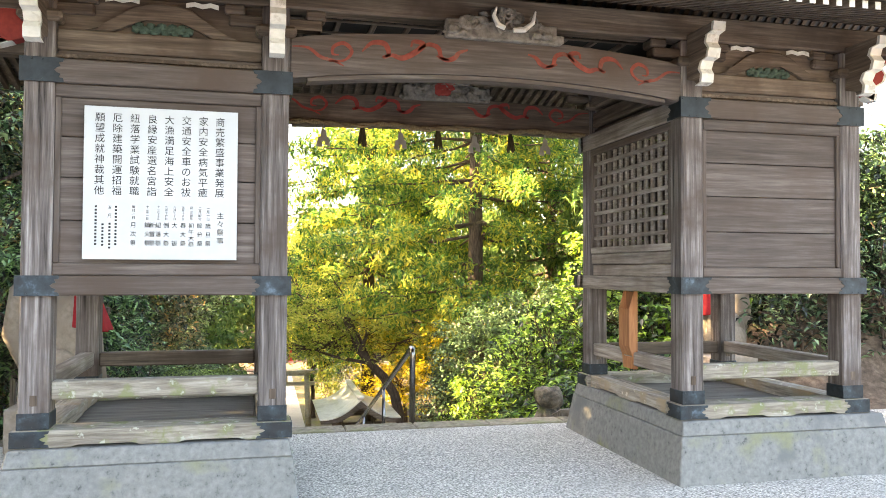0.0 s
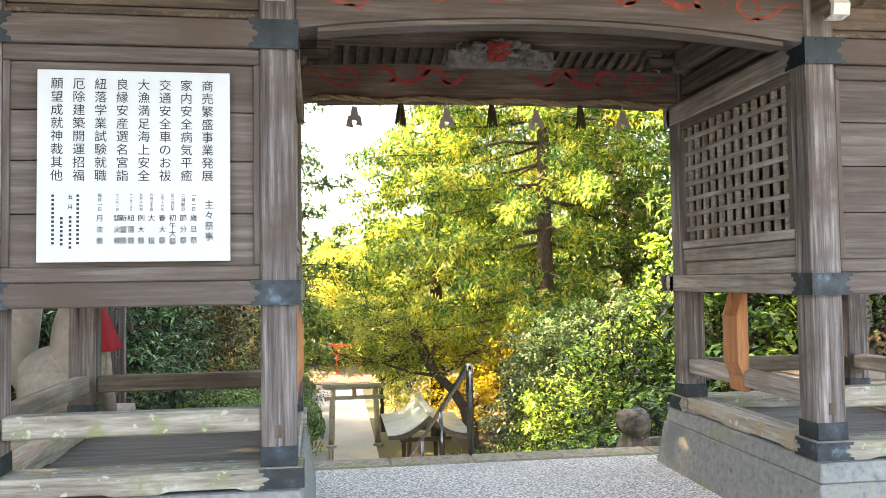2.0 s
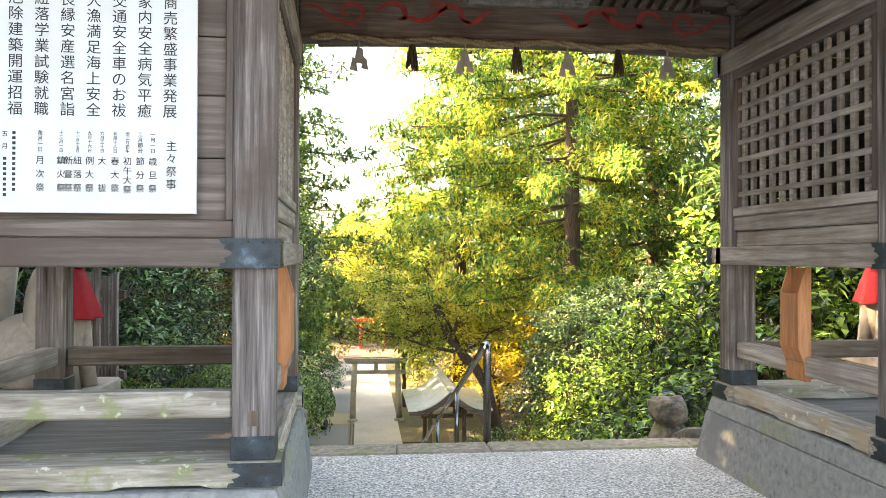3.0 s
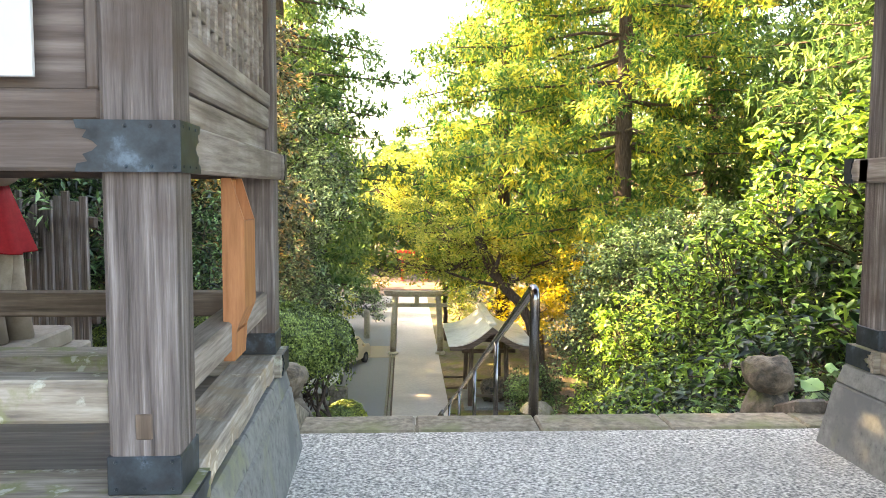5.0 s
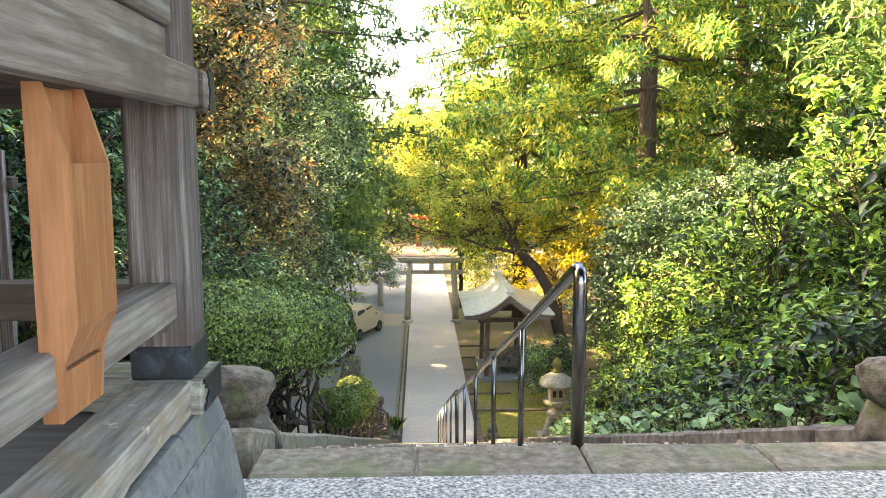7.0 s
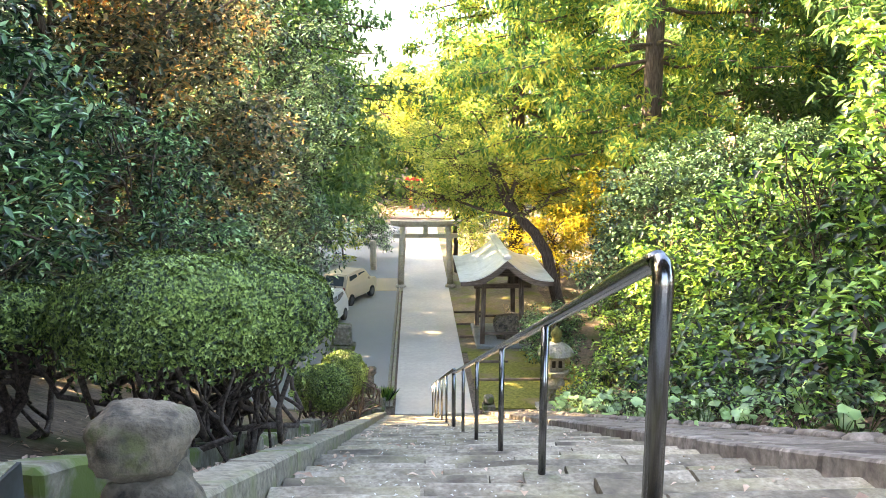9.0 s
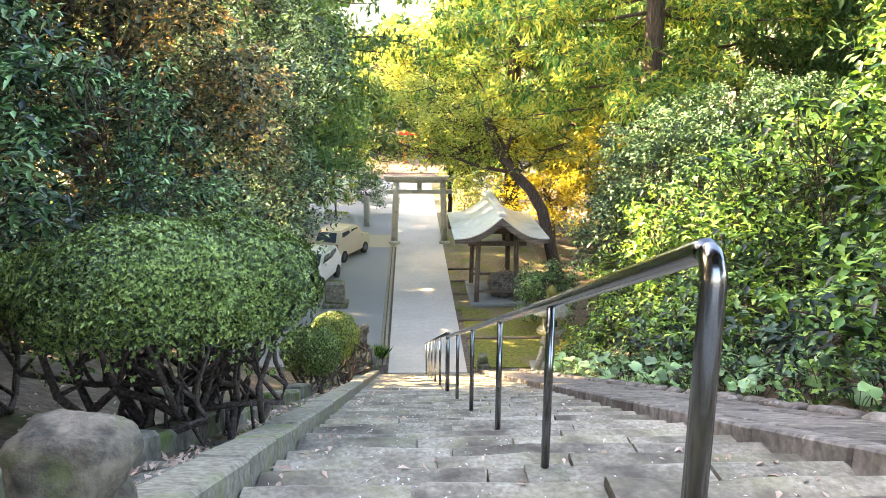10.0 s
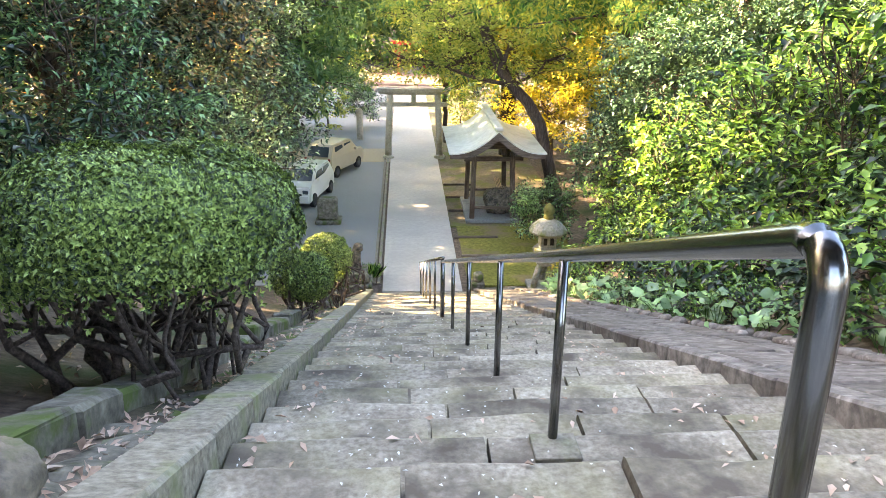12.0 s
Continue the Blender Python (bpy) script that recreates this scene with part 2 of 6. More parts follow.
STATUE = surface("sandy_statue_stone", [(0.3, (0.26, 0.215, 0.175)), (0.7, (0.4, 0.34, 0.285))], (1, 1, 1), 20.0, 0.95, 0.3, 0.004, stain=(0.2, 0.17, 0.14), stain_size=2.5)
REDCLOTH = surface("red_cloth", [(0.3, (0.3, 0.01, 0.016)), (0.7, (0.43, 0.016, 0.025))], (1, 1, 1), 40.0, 0.8, 0.2, 0.002)
ROPE = surface("straw_rope", [(0.3, (0.14, 0.1, 0.055)), (0.7, (0.36, 0.28, 0.17))], (20, 6, 6), 8.0, 0.95, 0.8, 0.01)
TASSEL = surface("dark_straw_tassel", [(0.3, (0.03, 0.022, 0.012)), (0.7, (0.1, 0.075, 0.04))], (30, 30, 3), 8.0, 0.95, 0.5, 0.005)
PAPER = surface("paper_streamer", [(0.3, (0.2, 0.18, 0.165)), (0.7, (0.33, 0.3, 0.275))], (1, 1, 1), 10.0, 0.9, 0.1, 0.002)
VERMILION = surface("vermilion_lacquer", [(0.3, (0.5, 0.05, 0.03)), (0.7, (0.66, 0.08, 0.045))], (1, 1, 1), 10.0, 0.5, 0.1, 0.002)
TORIISTONE = surface("torii_granite", [(0.3, (0.42, 0.38, 0.31)), (0.5, (0.56, 0.515, 0.435)), (0.72, (0.66, 0.615, 0.53))], (1, 1, 1), 12.0, 0.9, 0.3, 0.006, stain=(0.3, 0.27, 0.2), stain_size=1.6)
COPPER = surface("pale_sheet_roof", [(0.35, (0.68, 0.68, 0.65)), (0.65, (0.82, 0.82, 0.79))], (1, 1, 1), 5.0, 0.35, 0.1, 0.003, metal=0.2, stain=(0.55, 0.54, 0.5), stain_size=1.2)
TILE = surface("dark_roof_tile", [(0.3, (0.05, 0.052, 0.055)), (0.7, (0.11, 0.112, 0.116))], (1, 1, 1), 12.0, 0.6, 0.3, 0.005)
CARWHITE = surface("car_white_paint", [(0.3, (0.78, 0.77, 0.74)), (0.7, (0.82, 0.81, 0.78))], (1, 1, 1), 2.0, 0.25, 0.0)
CARBEIGE = surface("car_beige_paint", [(0.3, (0.62, 0.53, 0.4)), (0.7, (0.66, 0.57, 0.44))], (1, 1, 1), 2.0, 0.25, 0.0)
GLASS = surface("tinted_car_glass", [(0.3, (0.05, 0.07, 0.09)), (0.7, (0.07, 0.09, 0.11))], (1, 1, 1), 1.0, 0.06, 0.0, spec=0.9)
RUBBER = surface("black_rubber", [(0.3, (0.015, 0.015, 0.015)), (0.7, (0.03, 0.03, 0.03))], (1, 1, 1), 20.0, 0.85, 0.1)
# near-black that stands for shade in hollows and under the gate roof
CAVITYSHADE = surface("cavity_shade", [(0.3, (0.012, 0.011, 0.01)), (0.7, (0.03, 0.026, 0.023))], (1, 1, 1), 10.0, 0.95, 0.1)
LITTER = surface("dead_leaf", [(0.3, (0.28, 0.16, 0.1)), (0.5, (0.5, 0.35, 0.26)), (0.7, (0.68, 0.56, 0.46))], (1, 1, 1), 3.0, 0.85, 0.1, 0.002, vary=0.3, island=True)

LEAF = {
    # near-black low stops put the shade of leaf gaps into single leaves
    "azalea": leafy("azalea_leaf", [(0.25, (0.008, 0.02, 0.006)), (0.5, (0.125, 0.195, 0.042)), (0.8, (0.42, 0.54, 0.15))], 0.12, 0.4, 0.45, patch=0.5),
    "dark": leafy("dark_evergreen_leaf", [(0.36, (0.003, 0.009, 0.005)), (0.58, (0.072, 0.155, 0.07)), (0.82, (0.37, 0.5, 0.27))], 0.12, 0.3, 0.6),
    # orange top stop paints sunlit glints among the bronze leaves
    "bronzelit": leafy("bronze_sunglint_leaf", [(0.33, (0.004, 0.009, 0.005)), (0.52, (0.085, 0.12, 0.062)), (0.72, (0.24, 0.19, 0.095)), (0.92, (0.5, 0.27, 0.08))], 0.3, 0.3, 0.65),
    # yellow top stop puts sun on the clumps into the needle colour
    "cedar": leafy("sunlit_cedar_spray", [(0.16, (0.022, 0.075, 0.028)), (0.5, (0.12, 0.24, 0.065)), (0.8, (0.52, 0.5, 0.11))], 0.55),
    # the same spray without painted sun, on near and far trees
    "cedardark": leafy("plain_cedar_spray", [(0.1, (0.03, 0.075, 0.028)), (0.5, (0.085, 0.165, 0.058)), (0.9, (0.2, 0.28, 0.09))], 0.4),
    "cherry": leafy("cherry_leaf", [(0.1, (0.09, 0.16, 0.036)), (0.5, (0.27, 0.33, 0.08)), (0.9, (0.52, 0.5, 0.14))], 0.5),
    # near-black low stops again, for the shade between these leaves
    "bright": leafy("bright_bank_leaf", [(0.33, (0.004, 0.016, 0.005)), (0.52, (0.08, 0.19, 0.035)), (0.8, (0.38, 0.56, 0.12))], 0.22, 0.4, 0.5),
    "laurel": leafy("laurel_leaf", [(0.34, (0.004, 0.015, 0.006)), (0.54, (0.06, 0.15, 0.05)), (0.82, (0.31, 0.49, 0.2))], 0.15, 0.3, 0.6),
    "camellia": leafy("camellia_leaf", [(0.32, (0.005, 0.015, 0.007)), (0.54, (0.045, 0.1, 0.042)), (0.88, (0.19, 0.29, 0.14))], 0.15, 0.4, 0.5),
    # yellow that also holds the sun on the far thicket
    "yellow": leafy("yellow_shrub_leaf", [(0.1, (0.16, 0.18, 0.03)), (0.5, (0.36, 0.33, 0.05)), (0.9, (0.6, 0.5, 0.08))], 0.45),
}


# ---- building helpers ----
def part(name, bm, mat, parent=None, label="", at=(0, 0, 0), smooth=False):
    me = bpy.data.meshes.new(name)
    if smooth:
        for f in bm.faces:
            f.smooth = True
    bm.to_mesh(me)
    bm.free()
    me.materials.append(mat)
    ob = new(name, me)
    ob.location = at
    if parent:
        ob.parent = parent
    if label:
        ob["label"] = label
    return ob


def thing(name, at, label, category, group="", kind=""):
    ob = new(name)
    ob.location = at
    ob.empty_display_size = 0.1
    return tagged(ob, label, category, group, kind)


def box(bm, x0, x1, y0, y1, z0, z1, bevel=0.0, turn=None):
    v = [bm.verts.new((x, y, z)) for z in (z0, z1) for y in (y0, y1) for x in (x0, x1)]
    faces = [bm.faces.new([v[i] for i in q]) for q in ((0, 2, 3, 1), (4, 5, 7, 6), (0, 1, 5, 4), (2, 6, 7, 3), (0, 4, 6, 2), (1, 3, 7, 5))]
    if bevel:
        bmesh.ops.bevel(bm, geom=list({e for f in faces for e in f.edges}), offset=bevel, segments=1, affect='EDGES')
    return v


def one_box(*a, bevel=0.006):
    bm = bmesh.new()
    box(bm, *a, bevel=bevel)
    return bm


def prism(bm, outline, y0, y1, axis="y", bevel=0.0):
    """An outline of (a, z) pairs drawn through from y0 to y1 along y, or along x."""
    put = (lambda a, z, d: (a, d, z)) if axis == "y" else (lambda a, z, d: (d, a, z))
    if axis == "z":
        put = lambda a, z, d: (a, z, d)
    f = [bm.verts.new(put(a, z, y0)) for a, z in outline]
    g = [bm.verts.new(put(a, z, y1)) for a, z in outline]
    n = len(outline)
    faces = [bm.faces.new(f), bm.faces.new(g[::-1])]
    faces += [bm.faces.new((f[i], g[i], g[(i + 1) % n], f[(i + 1) % n])) for i in range(n)]
    if bevel:
        bmesh.ops.bevel(bm, geom=list({e for q in faces[:2] for e in q.edges}), offset=bevel, segments=1, affect='EDGES')
    bmesh.ops.recalc_face_normals(bm, faces=bm.faces[:])


def one_prism(outline, y0, y1, axis="y", bevel=0.0):
    bm = bmesh.new()
    prism(bm, outline, y0, y1, axis, bevel)
    return bm


def tube(bm, pts, radii, sides=8, cap=True):
    """A tapered tube through the points."""
    rings = []
    pts = [Vector(p) for p in pts]
    if not isinstance(radii, (list, tuple)):
        radii = [radii] * len(pts)
    for i, p in enumerate(pts):
        d = (pts[min(i + 1, len(pts) - 1)] - pts[max(i - 1, 0)]).normalized()
        u = d.cross(Vector((0.13, 0.97, 0.21))).normalized()
        w = d.cross(u)
        rings.append([bm.verts.new(p + (u * math.cos(a) + w * math.sin(a)) * radii[i]) for a in [2 * math.pi * k / sides for k in range(sides)]])
    for a, b in zip(rings, rings[1:]):
        for k in range(sides):
            bm.faces.new((a[k], a[(k + 1) % sides], b[(k + 1) % sides], b[k]))
    if cap:
        bm.faces.new(rings[0][::-1])
        bm.faces.new(rings[-1])


def lathe(bm, profile, sides=20, at=(0, 0)):
    rings = [[bm.verts.new((at[0] + r * math.cos(2 * math.pi * k / sides), at[1] + r * math.sin(2 * math.pi * k / sides), z)) for k in range(sides)] for r, z in profile]
    for a, b in zip(rings, rings[1:]):
        for k in range(sides):
            bm.faces.new((a[k], a[(k + 1) % sides], b[(k + 1) % sides], b[k]))
    bm.faces.new(rings[0][::-1])
    bm.faces.new(rings[-1])


def lump(bm, at, size, seed, rough=0.18, freq=1.6, level=3):
    """A noisy boulder."""
    r = bmesh.ops.create_icosphere(bm, subdivisions=level, radius=1.0)
    off = Vector((seed * 7.3, seed * 3.1, seed * 5.7))
    for v in r["verts"]:
        n = v.co.normalized()
        k = 1 + rough * noise.noise(n * freq + off) + rough * 0.5 * noise.noise(n * freq * 2.7 + off)
        n = Vector([math.copysign(abs(c) ** 0.82, c) for c in n])
        v.co = Vector((n.x * size[0] * k, n.y * size[1] * k, n.z * size[2] * k)) + Vector(at)


def leaf_mesh(name, centre, ahead, up, length, width, fold=0.25):
    """One mesh of many four-cornered leaves, each folded along its rib."""
    n = len(centre)
    ahead = ahead / np.maximum(np.linalg.norm(ahead, axis=1, keepdims=True), 1e-6)
    side = np.cross(ahead, up)
    side /= np.maximum(np.linalg.norm(side, axis=1, keepdims=True), 1e-6)
    nrm = np.cross(side, ahead)
    length, width = np.reshape(length, (-1, 1)) * np.ones((n, 1)), np.reshape(width, (-1, 1)) * np.ones((n, 1))
    base = centre - ahead * length * 0.5
    tip = centre + ahead * length * 0.5 - nrm * width * fold
    left = centre - side * width * 0.5 - ahead * length * 0.04 + nrm * width * fold
    right = centre + side * width * 0.5 - ahead * length * 0.04 + nrm * width * fold
    verts = np.stack([base, right, tip, left], 1).reshape(-1, 3)
    idx = (np.arange(n)[:, None] * 4 + np.array([[0, 1, 2, 0, 2, 3]])).reshape(-1)
    me = bpy.data.meshes.new(name)
    me.vertices.add(n * 4)
    me.vertices.foreach_set("co", verts.astype(np.float32).ravel())
    me.loops.add(n * 6)
    me.loops.foreach_set("vertex_index", idx.astype(np.int32))
    me.polygons.add(n * 2)
    me.polygons.foreach_set("loop_start", np.arange(0, n * 6, 3, dtype=np.int32))
    me.update(calc_edges=True)
    return me


rng = np.random.default_rng(7)


def unit(n):
    v = rng.normal(size=(n, 3))
    return v / np.linalg.norm(v, axis=1, keepdims=True)


def clumps(centres, radius, per, squash=0.7, outward=0.5, droop=0.0, length=0.2, width=0.1, flat=1.0):
    """Leaves spread in clumps round the centres. Gives the arrays that leaf_mesh takes."""
    centres = np.asarray(centres, float)
    n = len(centres)
    radius = np.broadcast_to(np.reshape(radius, (-1, 1)), (n, 1))
    d = unit(n * per)
    rad = np.repeat(radius, per, 0) * rng.uniform(0.25, 1.0, (n * per, 1)) ** 0.6
    p = np.repeat(centres, per, 0) + d * rad * np.array([1, 1, squash])
    a = d * outward + unit(n * per) * (1 - outward) + np.array([0, 0, -droop])
    a = a * np.array([1, 1, flat])
    up = unit(n * per) * 0.4 + np.array([0, 0, 1.0])
    ln = length * rng.uniform(0.65, 1.3, n * per)
    wd = width * rng.uniform(0.65, 1.3, n * per)
    return p, a, up, ln, wd


def leaves(name, data, mat, parent=None, label=""):
    me = leaf_mesh(name, *data)
    me.materials.append(mat)
    ob = new(name, me)
    if parent:
        ob.parent = parent
    if label:
        ob["label"] = label
    return ob


# ---- ground ----
STAIR_TOP, STAIR_LEN, STEPS = 6.91, 21.1, 50
RUN, RISE = STAIR_LEN / STEPS, 8.15 / STEPS
LOW = -8.15
SLOPE = RISE / RUN


def nosing(y):
    return -SLOPE * min(max(y - STAIR_TOP, 0.0), STAIR_LEN)


def smooth_step(a, b, t):
    t = min(max((t - a) / (b - a), 0.0), 1.0)
    return t * t * (3 - 2 * t)


def land(x, y):
    """Height of the bare ground."""
    base = nosing(y)
    left = smooth_step(-0.75, -5.0, x)
    right = smooth_step(4.1, 8.5, x)
    hill = smooth_step(STAIR_TOP, STAIR_TOP + 2, y) * (1 - smooth_step(22, 29, y))
    z = base + hill * (0.9 * left + 2.4 * right)
    corridor = smooth_step(-0.85, -0.6, x) * (1 - smooth_step(4.0, 4.2, x)) * smooth_step(6.7, 6.9, y) * (1 - smooth_step(27.5, 28.2, y))
    z -= 0.4 * corridor
    z += (1 - corridor) * 0.06 * noise.noise(Vector((x * 0.9, y * 0.9, 0))) * smooth_step(6.9, 8, y)
    far = smooth_step(14, 60, x) * smooth_step(5, 30, y) * 9 + smooth_step(-14, -60, x) * smooth_step(5, 30, y) * 8
    z += far + smooth_step(80, 160, y) * 10
    return z - 0.03


def build_ground():
    xs = [-900, -400, -200, -120, -80, -60, -45, -34, -26, -20, -16, -13, -11, -9.5, -8] + list(np.arange(-7, 12.01, 0.25)) + [13, 14.5, 16, 18, 21, 25, 30, 36, 45, 60, 80, 120, 200, 400, 900]
    ys = [-900, -400, -200, -120, -80, -50, -35, -25, -18, -13, -10, -8, -6, -4, -2, 0, 2, 4, 5, 6] + list(np.arange(6.5, 30.01, 0.25)) + [31, 32, 34, 36, 39, 42, 46, 50, 55, 60, 66, 72, 80, 90, 105, 125, 150, 200, 300, 500, 900]
    verts = [(x, y, land(x, y)) for y in ys for x in xs]
    w = len(xs)
    faces = [(j * w + i, j * w + i + 1, (j + 1) * w + i + 1, (j + 1) * w + i) for j in range(len(ys) - 1) for i in range(w - 1)]
    me = bpy.data.meshes.new("ground")
    me.from_pydata([tuple(map(float, v)) for v in verts], [], faces)
    me.materials.append(SOIL)
    for p in me.polygons:
        p.use_smooth = True
    tagged(new("ground", me), "brown soil hillside falling to a level forecourt", "ground", kind="structure")


build_ground()
tagged(part("pavement_upper", one_box(-9, 12, -9, 6.64, -0.2, 0.0, bevel=0), GRAVEL), "grey washed-aggregate terrace in front of the stairs", "pavement", kind="structure")
tagged(part("path_lower", one_box(0.25, 2.72, 28.0, 70.0, LOW - 0.2, LOW + 0.02, bevel=0.01), PATHMAT), "pale concrete approach path running to the torii", "path", kind="structure")
tagged(part("road_parking", one_box(-9, -0.05, 28.6, 45.2, LOW - 0.2, LOW + 0.004, bevel=0), ASPHALT), "grey asphalt parking lane beside the path", "road", kind="structure")
tagged(part("moss_lawn", one_box(2.95, 6.9, 28.4, 34.4, LOW - 0.2, LOW + 0.01, bevel=0), MOSS), "yellow-green moss lawn beside the approach path", "lawn", kind="structure")
tagged(part("sand_forecourt", one_box(-6, 0.25, 45.25, 48.4, LOW - 0.2, LOW + 0.002, bevel=0), SAND), "pale sandy strip beyond the parking lane", "ground", kind="structure")
tagged(part("sand_verge", one_box(2.72, 7.5, 34.4, 70, LOW - 0.2, LOW + 0.002, bevel=0), VERGE), "brown earth verge with moss beside the path", "ground", kind="structure")
tagged(part("road_far", one_box(-8, 0.2, 48.41, 70, LOW - 0.2, LOW + 0.001, bevel=0), ASPHALT), "grey asphalt yard beyond the sandy strip", "road", kind="structure")


# ---- stairs ----
TILTX = -0.010                                     # sideways drift of the flight per metre


def stone(bm_len, depth, height, seed, wear=0.012):
    """A worn slab: front edge rounded and dipped. Runs along x from 0 to bm_len, y 0 (front) to depth, top at z = 0."""
    bm = bmesh.new()
    n = max(2, int(bm_len / 0.22))
    prof = [(0.0, -height), (0.0, -0.035), (0.012, -0.01), (0.04, 0.0), (depth, 0.0), (depth, -height)]
    rings = []
    for i in range(n + 1):
        x = bm_len * i / n
        ring = []
        for k, (y, z) in enumerate(prof):
            q = Vector((x * 2.2 + seed * 3.7, y * 3 + seed, z * 3))
            dz = wear * noise.noise(q) if k in (2, 3, 4) else 0
            dy = wear * 1.2 * noise.noise(q + Vector((9, 9, 9))) if k in (0, 1, 2, 3) else 0
            ring.append(bm.verts.new((x, y + dy, z + dz)))
        rings.append(ring)
    for a, b in zip(rings, rings[1:]):
        for k in range(len(prof)):
            bm.faces.new((a[k], b[k], b[(k + 1) % 6], a[(k + 1) % 6]))
    bm.faces.new(rings[0])
    bm.faces.new(rings[-1][::-1])
    bmesh.ops.recalc_face_normals(bm, faces=bm.faces[:])
    return bm


def build_stairs():
    r = random.Random(5)
    stairs = thing("stairs", (0, STAIR_TOP, 0), "worn grey stone staircase with mossy treads", "stairs", kind="structure")
    for s in range(1, STEPS):
        y1 = (s - 1) * RUN
        z = -s * RISE
        x0, x1 = 0.2 + TILTX * y1, 3.12 + TILTX * y1 * 0.3
        cuts = [x0]
        while cuts[-1] < x1 - 0.5:
            cuts.append(min(cuts[-1] + r.uniform(0.55, 1.15), x1))
        cuts[-1] = x1
        for a, b in zip(cuts, cuts[1:]):
            # the far edge of a tread is its nosing, so the slab is laid with its front away from the gate
            ob = part("step_stone", stone(b - a - 0.018, RUN + 0.1, RISE + 0.06, r.uniform(0, 90), 0.02), STEP, stairs)
            ob.location = (b - 0.009, y1 + RUN + r.uniform(-0.012, 0.012), z + r.uniform(-0.006, 0.006))
            ob.rotation_euler = (0, r.uniform(-0.004, 0.004), math.pi + r.uniform(-0.004, 0.004))
    # rounded border stones along the planting
    y = 0.2
    while y < STAIR_LEN - 0.3:
        bm = bmesh.new()
        lump(bm, (0, 0, 0), (r.uniform(0.07, 0.13), r.uniform(0.14, 0.3), 0.06), r.uniform(0, 60), 0.35, 1.3, 2)
        ob = part("border_stone", bm, FLAG, stairs, smooth=True)
        ob.location = (4.2 + r.uniform(-0.03, 0.05), y, 0.07 - SLOPE * y)
        ob.rotation_euler = (-math.atan(SLOPE), 0, r.uniform(-0.3, 0.3))
        y += r.uniform(0.28, 0.5)
    # raised slab edging beside the flight
    for name, xa, xb, lift, mat, lo, hi, label in (("kerb_stone", -0.06, 0.2, 0.1, KERB, 0.7, 1.2, ""), ("paving_slab", 3.3, 4.17, 0.075, FLAG, 0.5, 0.95, ""),
                                                ("edge_block", 3.1, 3.3, 0.085, FLAG, 0.7, 1.25, "")):
        y = -0.02
        while y < STAIR_LEN - 0.1:
            ln = min(r.uniform(lo, hi), STAIR_LEN - y)
            widths = [(xa, xb)] if name != "paving_slab" else [(xa, xa + 0.55 + r.uniform(-0.1, 0.1)), (0, xb)]
            if len(widths) == 2:
                widths[1] = (widths[0][1], xb)
            for wa, wb in widths:
                bm = bmesh.new()
                box(bm, wa + 0.004, wb - 0.004, 0, ln - 0.012, -0.3, 0, bevel=0.018)
                for v in bm.verts:
                    v.co += Vector((0.01 * noise.noise(v.co * 3 + Vector((y, 0, 0))), 0.01 * noise.noise(v.co * 3 + Vector((0, y, 5))), 0.014 * noise.noise(v.co * 2.5 + Vector((y, y, 0)))))
                    v.co.z -= SLOPE * v.co.y
                ob = part(name, bm, mat, stairs)
                ob.location = (TILTX * y * (1 if name == "kerb_stone" else 0.3), y, lift - SLOPE * y + r.uniform(-0.008, 0.008))
            y += ln


def build_top_kerb():
    kerb = thing("kerb_top", (0, 6.64, 0), "long pale edge stones at the head of the stairs", "kerb", kind="structure")
    xs = [0.23, 0.868, 1.55, 2.283, 3.05, 3.75, 4.3]
    for i, (a, b) in enumerate(zip(xs, xs[1:])):
        bm = bmesh.new()
        box(bm, a + 0.004, b - 0.004, 0.0, 0.275, -0.25, 0.012, bevel=0.012)
        part("edge_stone", bm, KERB, kerb)


def build_left_wall():
    r = random.Random(11)
    wall = thing("retaining_wall", (-0.62, STAIR_TOP, 0), "low mossy retaining stones holding the soil bank", "wall", kind="structure")
    y = 0.9
    while y < STAIR_LEN - 1:
        ln = r.uniform(0.45, 0.95)
        bm = bmesh.new()
        box(bm, -0.14, 0.12, 0, ln - 0.02, -0.55, 0, bevel=0.03)
        bmesh.ops.subdivide_edges(bm, edges=bm.edges[:], cuts=1)
        for v in bm.verts:
            v.co += Vector([0.025 * noise.noise(v.co * 4 + Vector((y * 3, k * 9, 0))) for k in range(3)])
            v.co.z -= SLOPE * v.co.y
        ob = part("wall_stone", bm, MOSSSTONE, wall)
        ob.location = (r.uniform(-0.02, 0.03) + TILTX * y, y, 0.13 - SLOPE * y + r.uniform(-0.05, 0.05))
        y += ln
    # broken stones lying in the gutter
    y = 0.3
    while y < STAIR_LEN - 1:
        bm = bmesh.new()
        w = r.uniform(0.16, 0.28)
        lump(bm, (0, 0, 0), (w, r.uniform(0.15, 0.3), 0.1), r.uniform(0, 50), 0.3, 1.5, 2)
        ob = part("gutter_stone", bm, MOSSSTONE, wall)
        ob.location = (0.32 + r.uniform(-0.1, 0.1) + TILTX * y, y, -0.13 - SLOPE * y)
        ob.rotation_euler = (-math.atan(SLOPE), 0, r.uniform(-0.4, 0.4))
        y += r.uniform(0.18, 0.4)
    bm = bmesh.new()
    prism(bm, [(0.0, -0.12), (STAIR_LEN, -0.12 - SLOPE * STAIR_LEN), (STAIR_LEN, -0.6 - SLOPE * STAIR_LEN), (0.0, -0.6)], 0.0, 0.66, "x")
    part("gutter_bed", bm, MOSSSTONE, wall)


